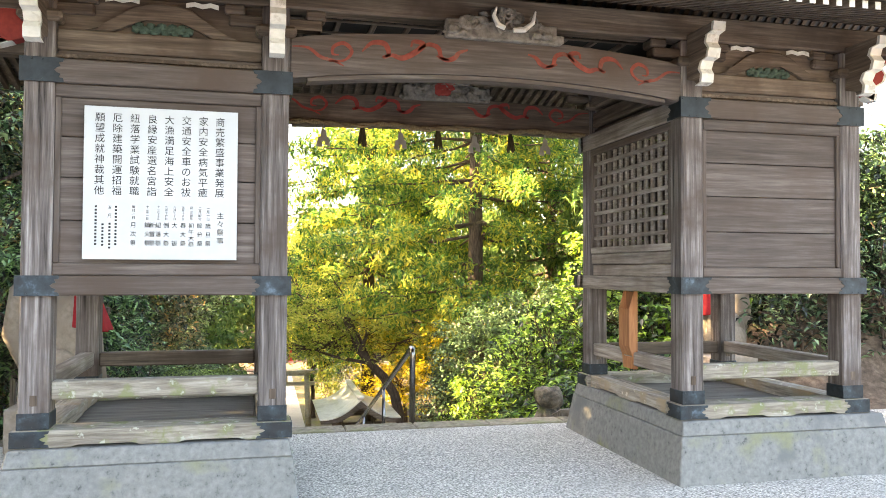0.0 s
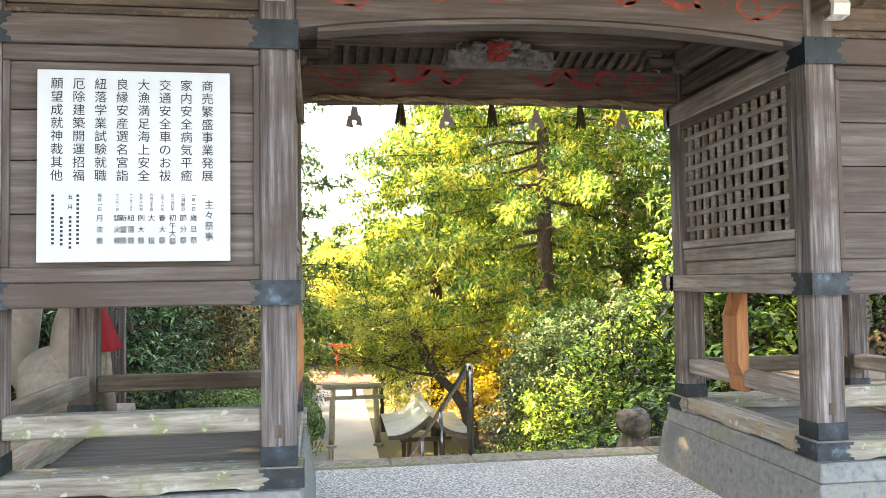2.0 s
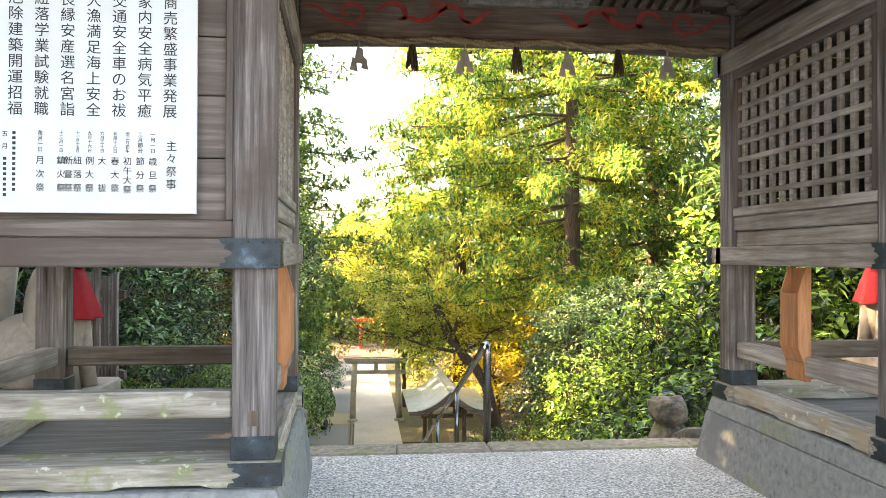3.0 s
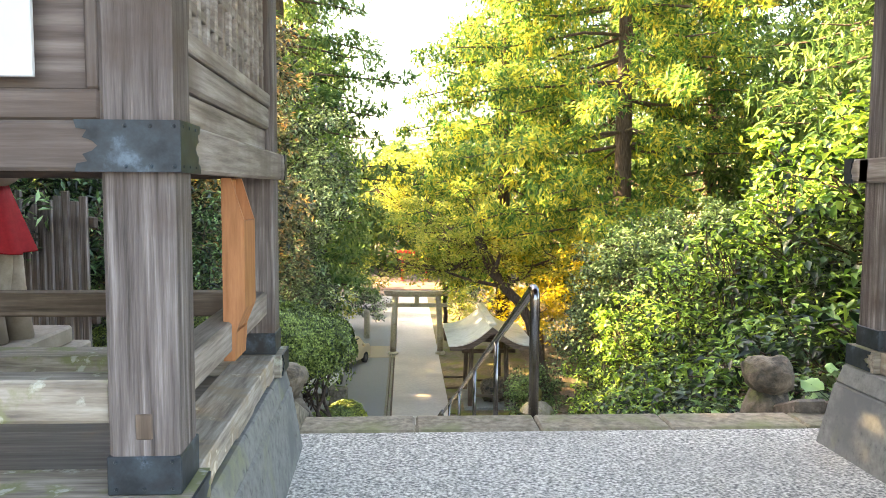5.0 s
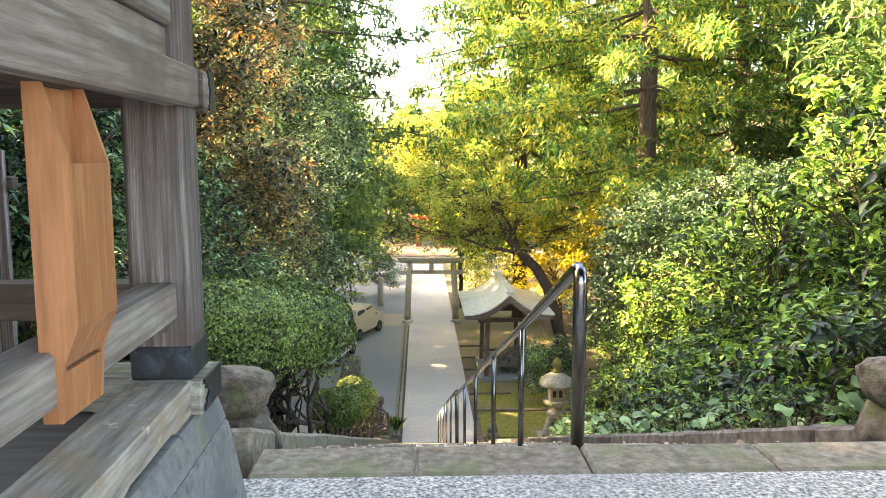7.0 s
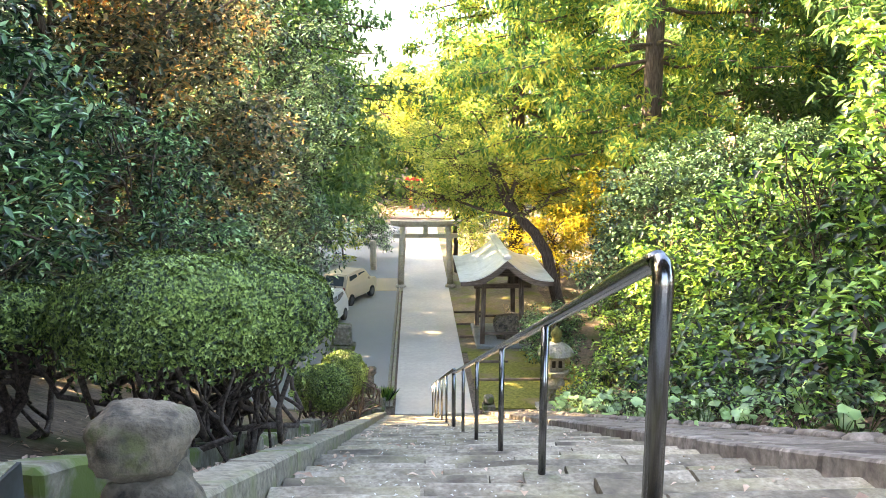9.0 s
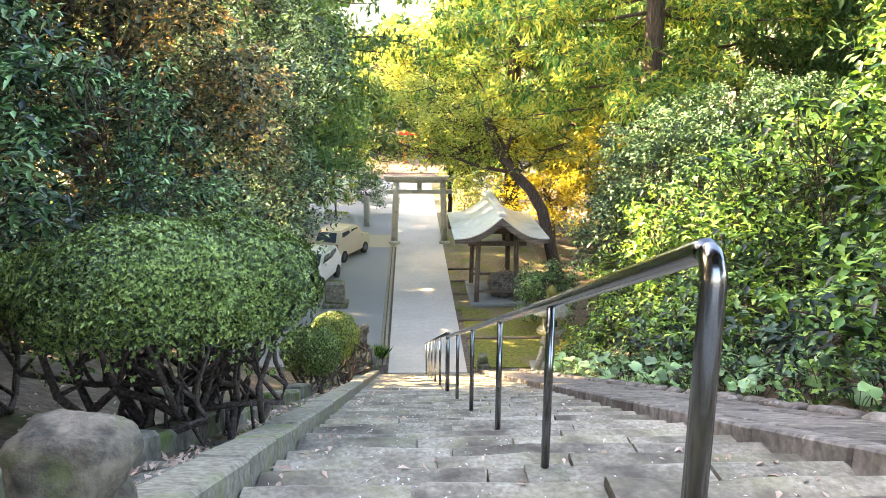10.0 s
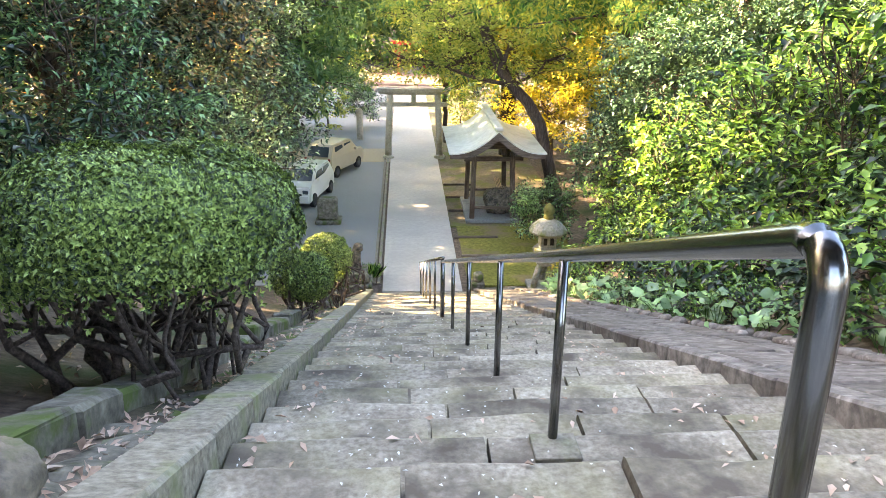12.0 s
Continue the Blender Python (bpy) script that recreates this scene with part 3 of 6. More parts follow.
def build_handrail():
    rail = thing("handrail", (1.6, 7.23, 0), "polished steel tube handrail down the middle of the stairs", "handrail")

    def ground_at(y):
        return -RISE * math.ceil((y + 7.23 - STAIR_TOP) / RUN - 1e-6)
    drift = -0.0105
    first_top = 0.728
    line = lambda y: first_top - 0.02 - (SLOPE * 1.0) * y
    # top tube with its bend into the first post
    pts = [(0.0, -0.045, ground_at(0)), (0.0, -0.045, first_top - 0.085)]
    for k in range(1, 7):
        a = math.pi * 0.62 * k / 6
        pts.append((0.0, -0.045 + 0.055 * (1 - math.cos(a)), first_top - 0.085 + 0.06 * math.sin(a)))
    pts.append((drift * 1.74, 1.74, 0.042))
    end = 9.36
    pts.append((drift * end, end, -2.86))
    bm = bmesh.new()
    tube(bm, pts, [0.031] * 8 + [0.0265] * 2 if len(pts) == 10 else 0.0265, 14)
    part("top_tube", bm, STEEL, rail, smooth=True)
    bm = bmesh.new()
    tube(bm, [(drift * 9.36, 9.40, -2.82), (drift * 20, 20.0, -2.82 - SLOPE * 10.6)], 0.0265, 10)
    part("top_tube", bm, STEEL, rail, smooth=True)
    ys = [1.745, 3.52, 5.55, 7.45, 9.36, 9.62, 11.6, 13.5, 15.4, 17.3, 19.2]
    tops = [0.042, -0.647, -1.429, -2.14, -2.86]
    for i, y in enumerate(ys):
        top = tops[i] if i < 5 else -2.82 - SLOPE * (y - 9.4)
        bm = bmesh.new()
        rr = 0.0215 if i not in (4,) else 0.028
        tube(bm, [(0, 0, top), (0, 0, ground_at(y) - 0.02)], rr, 10)
        post = part("post", bm, STEEL, rail, at=(drift * y, y, 0), smooth=True)
        if i == 0:
            bm = bmesh.new()
            box(bm, -0.1, 0.1, -0.16, 0.03, ground_at(y) - 0.03, ground_at(y) + 0.008, bevel=0.004)
            part("footing", bm, KERB, post, "square concrete footing")


build_stairs()
build_top_kerb()
build_left_wall()
build_handrail()


# ---- gate ----
COLS = (-1.235, 0.168, 3.165, 4.53)
HW = 0.0875
YF, YB = 4.555, 6.19
BASE_Z = 0.44


def bay_skew(x, y):
    """The notice-board bay stands slightly out of square: its back leans away from the passage."""
    return -(0.010 + 0.024 * (y - YF)) * (1 - smooth_step(0.5, 1.2, x))


def build_gate_base(x0, x1, label):
    """Battered concrete plinth with a separate top course."""
    base = thing("gate_plinth", ((x0 + x1) / 2, 5.36, 0), label, "plinth", "gate plinths", "structure")
    cx, cy = (x0 + x1) / 2, 5.36
    for name, z0, z1, g0, g1 in (("lower_course", -0.1, 0.335, 0.085, 0.025), ("top_course", 0.337, BASE_Z, 0.022, 0.0)):
        bm = bmesh.new()
        v = box(bm, x0 - cx, x1 - cx, 4.4 - cy, 6.33 - cy, z0, z1)
        for k, q in enumerate(v):
            g = g0 if k < 4 else g1
            q.co.x += g if q.co.x > 0 else -g
            q.co.y += g * 1.5 if q.co.y > 0 else -g
            q.co.x += bay_skew(q.co.x + cx, q.co.y + cy)
        bmesh.ops.bevel(bm, geom=bm.edges[:], offset=0.008, segments=1, affect='EDGES')
        part(name, bm, CONCRETE, base)


def strap_plate(bm, length, z0, z1, face, axis, sign, start, t=0.004):
    """A thin plate with a notched ornamental end, flat on a face. axis 'x': runs along x from start; 'y': along y."""
    zm, h = (z0 + z1) / 2, (z1 - z0)
    e = start + sign * length
    s = sign
    k = min(length * 0.3, 0.055)
    out = [(start, z0), (e, z0), (e - s * k * 0.1, z0 + h * 0.16), (e - s * k * 0.55, z0 + h * 0.2), (e - s * k * 0.35, z0 + h * 0.34), (e - s * k * 0.75, z0 + h * 0.4), (e - s * k, zm),
           (e - s * k * 0.75, z1 - h * 0.4), (e - s * k * 0.35, z1 - h * 0.34), (e - s * k * 0.55, z1 - h * 0.2), (e - s * k * 0.1, z1 - h * 0.16), (e, z1), (start, z1)]
    if axis == "x":
        prism(bm, out, face - t, face, "y")
    else:
        prism(bm, out, face - t, face + t, "x")


def rivets(bm, pts, axis):
    for x, y, z in pts:
        d = Vector((0, -1, 0)) if axis == "x" else Vector((1, 0, 0))
        tube(bm, [Vector((x, y, z)), Vector((x, y, z)) + d * 0.004], [0.0055, 0.003], 6)


def build_gate():
    gate = thing("shrine_gate", (1.65, 5.37, 0), "weathered unpainted cedar shrine gate with two boarded side bays", "gate")
    O = Vector((1.65, 5.37, 0))

    def add(name, bm, mat, parent=None, label=""):
        for v in bm.verts:
            v.co.x += bay_skew(v.co.x, v.co.y)
        if parent is None:
            bmesh.ops.translate(bm, verts=bm.verts[:], vec=-O)
        else:
            bmesh.ops.translate(bm, verts=bm.verts[:], vec=-O - parent.location)
        return part(name, bm, mat, parent or gate, label)

    # columns with iron shoes
    for ci, cx in enumerate(COLS):
        for cy in (YF, YB):
            outer = -1 if ci < 2 else 1
            bm = bmesh.new()
            box(bm, cx - HW, cx + HW, cy - HW, cy + HW, 0.547, 3.23, bevel=0.012)
            col = add("column", bm, COLUMN)
            bm = bmesh.new()
            box(bm, cx - HW - 0.004, cx + HW + 0.004, cy - HW - 0.004, cy + HW + 0.004, 0.549, 0.648, bevel=0.003)
            rivets(bm, [(cx + dx, cy - HW - 0.004, z) for dx in (-0.07, 0, 0.07) for z in (0.565, 0.635)], "x")
            add("iron_shoe", bm, STRAP, col, "blue-grey patinated iron shoe")
            # wedge plug of the tie rail
            bm = bmesh.new()
            box(bm, cx - 0.02, cx + 0.022, cy - HW - 0.003, cy - HW + 0.01, 0.69, 0.755, bevel=0.003)
            add("tenon_end", bm, BROWN["z"], col)
    # bearing blocks and brackets over the columns
    for ci, cx in enumerate(COLS):
        for cy, s in ((YF, -1), (YB, 1)):
            bm = bmesh.new()
            box(bm, cx - 0.13, cx + 0.13, cy - 0.13, cy + 0.13, 3.03, 3.1, bevel=0.02)
            box(bm, cx - 0.3, cx + 0.3, cy - 0.06, cy + 0.06, 3.1, 3.17, bevel=0.012)
            for dx in (-0.26, 0, 0.26):
                box(bm, cx + dx - 0.065, cx + dx + 0.065, cy - 0.07, cy + 0.07, 3.17, 3.23, bevel=0.012)
            add("bracket_set", bm, BROWN["x"])
            # carved nose on the column, white on its cut edge
            prof = [(0.0, 2.93), (0.1, 2.9), (0.13, 2.86), (0.19, 2.87), (0.2, 2.93), (0.17, 2.97), (0.2, 3.02), (0.27, 3.03), (0.29, 3.09), (0.25, 3.14), (0.27, 3.19), (0.34, 3.2), (0.35, 3.26), (0.0, 3.26)]
            out = [(cy + s * (HW + a), z) for a, z in prof]
            nose = add("carved_nose", one_prism(out, cx - 0.045, cx + 0.045, "x"), BROWN["y"], label="carved bracket nose painted white on its edge")
            bm = bmesh.new()
            edge = [(cy + s * (HW + a), z) for a, z in prof[2:13]]
            inner = [(cy + s * (HW + a - 0.028), z + 0.004) for a, z in prof[2:13]][::-1]
            prism(bm, edge + inner, cx - 0.0475, cx + 0.0475, "x")
            bmesh.ops.translate(bm, verts=bm.verts[:], vec=(0, s * 0.004, 0))
            add("white_edge", bm, WHITE, nose, "chipped white paint edge")
    for cx, s in ((COLS[0], -1), (COLS[3], 1)):
        prof = [(0.0, 2.93), (0.1, 2.9), (0.19, 2.87), (0.2, 2.93), (0.17, 2.97), (0.27, 3.03), (0.29, 3.09), (0.25, 3.14), (0.34, 3.2), (0.0, 3.22)]
        out = [(cx + s * (HW + a), z) for a, z in prof]
        nose = add("carved_nose", one_prism(out, YF - 0.045, YF + 0.045, "y"), DARKRED, label="red-painted side nose with white rim")
        edge = [(cx + s * (HW + a), z) for a, z in prof[1:9]]
        inner = [(cx + s * (HW + a - 0.025), z + 0.004) for a, z in prof[1:9]][::-1]
        add("white_edge", one_prism(edge + inner, YF - 0.0475, YF + 0.0475, "y"), WHITE, nose)
    # side bays
    for a, b, inner_col in ((0, 1, 1), (2, 3, 2)):
        xa, xb = COLS[a] - HW, COLS[b] + HW           # outer faces
        px = xb if inner_col == 1 else xa             # face on the passage
        ps = 1 if inner_col == 1 else -1
        ox = xa if inner_col == 1 else xb
        # sills with scalloped undersides
        for y0, y1 in ((YF - HW - 0.03, YF + HW + 0.02), (YB - HW - 0.02, YB + HW + 0.03)):
            L = xb - xa + 0.06
            x = xa - 0.03
            out = [(x, 0.442), (x + 0.2 * L, 0.442), (x + 0.23 * L, 0.462), (x + 0.42 * L, 0.462), (x + 0.45 * L, 0.442), (x + 0.58 * L, 0.442), (x + 0.61 * L, 0.462),
                   (x + 0.8 * L, 0.462), (x + 0.83 * L, 0.442), (x + L, 0.442), (x + L, 0.547), (x, 0.547)]
            add("sill_beam", one_prism(out, y0, y1, "y", 0.004), MOSSWOOD)
        for face, s in ((px, ps), (ox, -ps)):
            y0, y1 = YF + HW + 0.021, YB - HW - 0.021
            L = y1 - y0
            out = [(y0, 0.442), (y0 + 0.1 * L, 0.442), (y0 + 0.13 * L, 0.462), (y0 + 0.36 * L, 0.462), (y0 + 0.39 * L, 0.442), (y0 + 0.6 * L, 0.442), (y0 + 0.63 * L, 0.462),
                   (y0 + 0.86 * L, 0.462), (y0 + 0.89 * L, 0.442), (y1, 0.442), (y1, 0.546), (y0, 0.546)]
            add("sill_beam", one_prism(out, face - (HW * 2 if s > 0 else 0), face + (HW * 2 if s < 0 else 0), "x", 0.004), MOSSWOOD_Y_LIT)
        # iron corner plates on the sill
        for cx in (COLS[a], COLS[b]):
            bm = bmesh.new()
            xe = cx - HW - 0.033 if cx == COLS[a] else cx + HW + 0.033
            s = 1 if cx == COLS[a] else -1
            strap_plate(bm, 0.22, 0.447, 0.545, YF - HW - 0.031, "x", s, xe)
            rivets(bm, [(xe + s * q, YF - HW - 0.035, z) for q in (0.015, 0.08, 0.14) for z in (0.46, 0.532)], "x")
            add("iron_plate", bm, STRAP, label="notched blue-grey iron corner plate")
        for yy, s in ((YF - HW - 0.03, 1), (YB + HW + 0.03, -1)):
            bm = bmesh.new()
            strap_plate(bm, 0.2, 0.447, 0.545, px + ps * 0.033, "y", s, yy)
            add("iron_plate", bm, STRAP, label="notched blue-grey iron corner plate")
        # floor boards
        n = 7
        for i in range(n):
            y0 = YF + HW + 0.03 + (YB - YF - 2 * HW - 0.06) * i / n
            y1 = YF + HW + 0.03 + (YB - YF - 2 * HW - 0.06) * (i + 1) / n
            add("floor_board", one_box(xa + 0.19, xb - 0.19, y0 + 0.002, y1 - 0.002, 0.443, 0.455, bevel=0.002), FLOORBOARD)
        # tie rails
        zr0, zr1 = 0.72, 0.832
        for yy in (YF, YB):
            add("tie_rail", one_box(COLS[a] + HW, COLS[b] - HW, yy - 0.055, yy + 0.055, zr0, zr1, bevel=0.01), MOSSWOOD if yy == YF else BROWN["x"])
        for cx in (COLS[a], COLS[b]):
            add("tie_rail", one_box(cx - 0.055, cx + 0.055, YF + HW, YB - HW, zr0 + 0.01, zr1 + 0.01, bevel=0.01), SILVERLIT)
        # belt beams at waist and head, wrapped round the bay
        for z0, z1, proud, back, nm in ((1.355, 1.475, 0.02, 0.14, "waist_beam"), (2.655, 2.8, 0.016, 0.05, "head_beam")):
            yf, yb = YF - HW - proud, YB + HW + back
            for y0, y1 in ((yf, YF - HW + 0.06), (YB + HW - 0.06, YB + HW + proud)):
                add(nm, one_box(xa - proud, xb + proud, y0, y1, z0, z1, bevel=0.008), WOOD["x"])
            for face, s in ((px, ps), (ox, -ps)):
                e0, e1 = sorted((face + s * proud, face - s * 0.05))
                # the passage face takes the paler cedar with light in its colour
                add(nm, one_box(e0, e1, YF - HW + 0.0605, yb, z0, z1, bevel=0.008), SILVERLIT if face == px else WOOD["y"])
            mat = STRAP if nm == "waist_beam" else GREENSTRAP
            for xe, s in ((xa - proud - 0.004, 1), (xb + proud + 0.004, -1)):
                bm = bmesh.new()
                strap_plate(bm, 0.25, z0 - 0.002, z1 + 0.002, yf - 0.0005, "x", s, xe)
                rivets(bm, [(xe + s * q, yf - 0.0045, z) for q in (0.015, 0.07, 0.13) for z in (z0 + 0.012, z1 - 0.012)], "x")
                add("iron_plate", bm, mat, label="notched patinated iron corner plate")
            bm = bmesh.new()
            strap_plate(bm, 0.2, z0 - 0.002, z1 + 0.002, px + ps * (proud + 0.0005), "y", 1, yf - 0.004)
            rivets(bm, [(px + ps * (proud + 0.003), yf + q, z) for q in (0.02, 0.08, 0.14) for z in (z0 + 0.012, z1 - 0.012)], "y")
            add("iron_plate", bm, mat, label="notched patinated iron corner plate")
            bm = bmesh.new()
            strap_plate(bm, 0.075, z0 - 0.002, z1 + 0.002, px + ps * (proud + 0.0005), "y", -1, yb + 0.002)
            add("iron_plate", bm, mat, label="small iron end plate")
        # boarded front and outer walls between waist and head
        zs = [1.55, 1.815, 2.08, 2.33, 2.575]
        for y in (YF - 0.035, YB + 0.035):
            for z0, z1 in zip(zs, zs[1:]):
                add("wall_board", one_box(COLS[a] + HW + 0.03, COLS[b] - HW - 0.03, y - 0.02, y + 0.02, z0 + 0.0025, z1 - 0.0025, bevel=0.004), WOOD["x"])
            yl = y - 0.045 if y < 5 else y + 0.02
            for x0, x1, z0, z1 in ((COLS[a] + HW, COLS[b] - HW, 1.476, 1.552), (COLS[a] + HW, COLS[b] - HW, 2.573, 2.654)):
                add("frame_rail", one_box(x0, x1, yl, yl + 0.06, z0, z1, bevel=0.008), WOOD["x"])
            for x0, x1 in ((COLS[a] + HW, COLS[a] + HW + 0.035), (COLS[b] - HW - 0.035, COLS[b] - HW)):
                add("frame_stile", one_box(x0, x1, yl + 0.005, yl + 0.055, 1.553, 2.572, bevel=0.006), WOOD["z"])
        oxc = COLS[a] if inner_col == 1 else COLS[b]
        for z0, z1 in zip(zs, zs[1:]):
            add("wall_board", one_box(oxc - 0.02, oxc + 0.02, YF + HW, YB - HW, z0 + 0.0025, z1 - 0.0025, bevel=0.004), WOOD["y"])
        add("bay_floor", one_box(xa + 0.05, xb - 0.05, YF + HW + 0.01, YB - HW - 0.01, 1.4, 1.43, bevel=0.003), BROWN["y"])
        add("bay_ceiling", one_box(xa + 0.05, xb - 0.05, YF - 0.05, YB + 0.05, 2.82, 2.845, bevel=0.003), BROWN["y"])
        # passage wall: lattice over two panel boards
        cx = COLS[inner_col]
        y0, y1 = YF + HW, YB - HW
        xl = px - ps * 0.05
        add("panel_board", one_box(xl - 0.018, xl + 0.018, y0, y1, 1.476, 1.575, bevel=0.006), SILVERLIT)
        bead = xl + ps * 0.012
        add("panel_board", one_box(bead - 0.024, bead + 0.024, y0, y1, 1.578, 1.675, bevel=0.01), SILVERLIT)
        lattice = add("lattice_screen", one_box(bead - 0.03, bead + 0.03, y0, y1, 1.678, 1.735, bevel=0.006), SILVERLIT, label="square timber lattice screen")
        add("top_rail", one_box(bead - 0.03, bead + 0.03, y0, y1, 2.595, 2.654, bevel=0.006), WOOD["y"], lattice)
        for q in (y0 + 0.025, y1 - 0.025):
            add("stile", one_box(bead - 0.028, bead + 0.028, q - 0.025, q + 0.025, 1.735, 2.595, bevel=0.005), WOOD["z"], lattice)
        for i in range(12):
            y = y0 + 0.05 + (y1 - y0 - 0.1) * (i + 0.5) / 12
            add("upright_bar", one_box(bead - 0.012, bead + 0.016, y - 0.0175, y + 0.0175, 1.735, 2.595, bevel=0.003), SILVERLIT, lattice)
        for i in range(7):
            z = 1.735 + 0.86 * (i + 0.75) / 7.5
            add("cross_bar", one_box(bead - 0.018, bead + 0.012, y0 + 0.05, y1 - 0.05, z - 0.016, z + 0.016, bevel=0.003), SILVERLIT, lattice)
        # upper frieze
        for cy, s in ((YF, -1), (YB, 1)):
            add("frieze_board", one_box(COLS[a] + HW, COLS[b] - HW, cy - 0.03, cy + 0.03, 2.802, 2.868, bevel=0.004), WOOD["x"])
            add("frieze_board", one_box(COLS[a] + HW, COLS[b] - HW, cy - 0.05, cy + 0.05, 2.87, 3.0, bevel=0.008), BROWN["x"])
            m = (COLS[a] + COLS[b]) / 2
            leg = [(-0.46, 3.002), (-0.36, 3.03), (-0.27, 3.1), (-0.18, 3.17), (-0.08, 3.2), (0.08, 3.2), (0.18, 3.17), (0.27, 3.1), (0.36, 3.03), (0.46, 3.002), (0.3, 3.002), (0.2, 3.05), (0.1, 3.1),
                   (-0.1, 3.1), (-0.2, 3.05), (-0.3, 3.002)]
            frog = add("frog_leg_strut", one_prism([(m + u, z) for u, z in leg], cy - 0.05, cy + 0.05, "y", 0.01), BROWN["x"], label="carved frog-leg strut with verdigris relief")
            bm = bmesh.new()
            for k in range(16):
                u = -0.17 + 0.34 * (k + 0.5) / 16
                lump(bm, (m + u, cy + s * 0.025, 3.035 + 0.025 * math.sin(k * 2.1)), (0.03, 0.02, 0.03), k, 0.3, 2, 1)
            tagged(add("relief", bm, CARVEGREEN, frog, "green weathered carved relief"), kind="stuff")
            for side in (-1, 1):
                wave = [(m + side * (0.14 + 0.05 * k), 3.215 + 0.012 * (k % 2)) for k in range(5)]
                add("white_wave", one_prism(wave + [(u, z - 0.03) for u, z in wave[::-1]], cy - 0.054, cy - 0.051, "y"), WHITE, frog)
            add("backing_board", one_box(COLS[a] + HW, COLS[b] - HW, cy - 0.012, cy + 0.012, 3.002, 3.23, bevel=0.003), BROWN["x"])
    # long rainbow beams over the passage
    for cy, zb, zt, arch, mat, red in ((YF, 2.765, 3.035, 0.1, WOOD["x"], REDPAINT), (YB, 2.79, 3.03, 0.035, BROWN["x"], DARKRED)):
        x0, x1 = COLS[1] + HW, COLS[2] - HW
        N = 24
        ar = lambda t: arch * math.sin(math.pi * t) ** 0.8
        low = [(x0 + (x1 - x0) * k / N, zb + ar(k / N)) for k in range(N + 1)]
        top = [(x0 + (x1 - x0) * k / N, zt + ar(k / N)) for k in range(N + 1)]
        beam = add("rainbow_beam", one_prism(low + top[::-1], cy - 0.085, cy + 0.085, "y", 0.012), mat, label="arched tie beam with red scroll painting")
        low2 = [(x, z - 0.028) for x, z in low[1:-1]]
        add("lower_lip", one_prism(low2 + [(x, z - 0.001) for x, z in low[1:-1]][::-1], cy - 0.06, cy + 0.06, "y", 0.004), mat, beam)

        def at_beam(u, v):
            t = u / (x1 - x0)
            return x0 + u, zb + ar(min(max(t, 0), 1)) + v

        def stroke(pts, w):
            """A tapering painted stroke, a thin layer on the beam's face."""
            bm = bmesh.new()
            sm = []
            P = [Vector((*p, 0)) for p in pts]
            for i in range(len(P) - 1):
                p0, p1, p2, p3 = P[max(i - 1, 0)], P[i], P[i + 1], P[min(i + 2, len(P) - 1)]
                for k in range(5):
                    t = k / 5
                    sm.append(0.5 * ((2 * p1) + (p2 - p0) * t + (2 * p0 - 5 * p1 + 4 * p2 - p3) * t * t + (3 * p1 - p0 - 3 * p2 + p3) * t ** 3))
            sm.append(P[-1])
            vs = []
            for i, p in enumerate(sm):
                d = (sm[min(i + 1, len(sm) - 1)] - sm[max(i - 1, 0)]).normalized()
                nn = Vector((-d.y, d.x, 0))
                ww = w * (0.25 + 0.75 * math.sin(math.pi * min(max(i / (len(sm) - 1), 0.02), 0.98)))
                row = []
                for sgn in (1, -1):
                    q = p + nn * ww * sgn
                    X, Z = at_beam(q.x, q.y)
                    row.append(bm.verts.new((X, cy - 0.0875, Z)))
                vs.append(row)
            for r0, r1 in zip(vs, vs[1:]):
                bm.faces.new((r0[0], r0[1], r1[1], r1[0]))
            bmesh.ops.recalc_face_normals(bm, faces=bm.faces[:])
            ret = bmesh.ops.extrude_face_region(bm, geom=bm.faces[:])
            bmesh.ops.translate(bm, verts=[g for g in ret["geom"] if isinstance(g, bmesh.types.BMVert)], vec=(0, 0.0015, 0))
            bmesh.ops.recalc_face_normals(bm, faces=bm.faces[:])
            return bm

        W = x1 - x0
        scroll = [([(0.02, 0.22), (0.14, 0.2), (0.24, 0.13), (0.34, 0.1), (0.42, 0.06)], 0.011),
                  ([(0.3, 0.1), (0.42, 0.1), (0.48, 0.16), (0.42, 0.22), (0.34, 0.2), (0.33, 0.15), (0.38, 0.14)], 0.013),
                  ([(0.56, 0.16), (0.64, 0.22), (0.74, 0.21), (0.77, 0.14), (0.73, 0.11)], 0.018),
                  ([(0.72, 0.12), (0.8, 0.13), (0.88, 0.11), (0.98, 0.15), (1.05, 0.21), (0.97, 0.23), (0.95, 0.19)], 0.02),
                  ([(1.0, 0.16), (1.08, 0.21), (1.17, 0.19), (1.2, 0.12), (1.26, 0.1)], 0.016),
                  ([(1.16, 0.13), (1.24, 0.1), (1.31, 0.12), (1.35, 0.16), (1.42, 0.18)], 0.017)]
        sc = 0.84
        for pts, w in scroll:
            add("red_scroll", stroke([(u * sc, v * 0.95) for u, v in pts], w), red, beam, "faded red painted scroll")
            add("red_scroll", stroke([(W - u * sc, v * 0.95) for u, v in pts], w), red, beam, "faded red painted scroll")
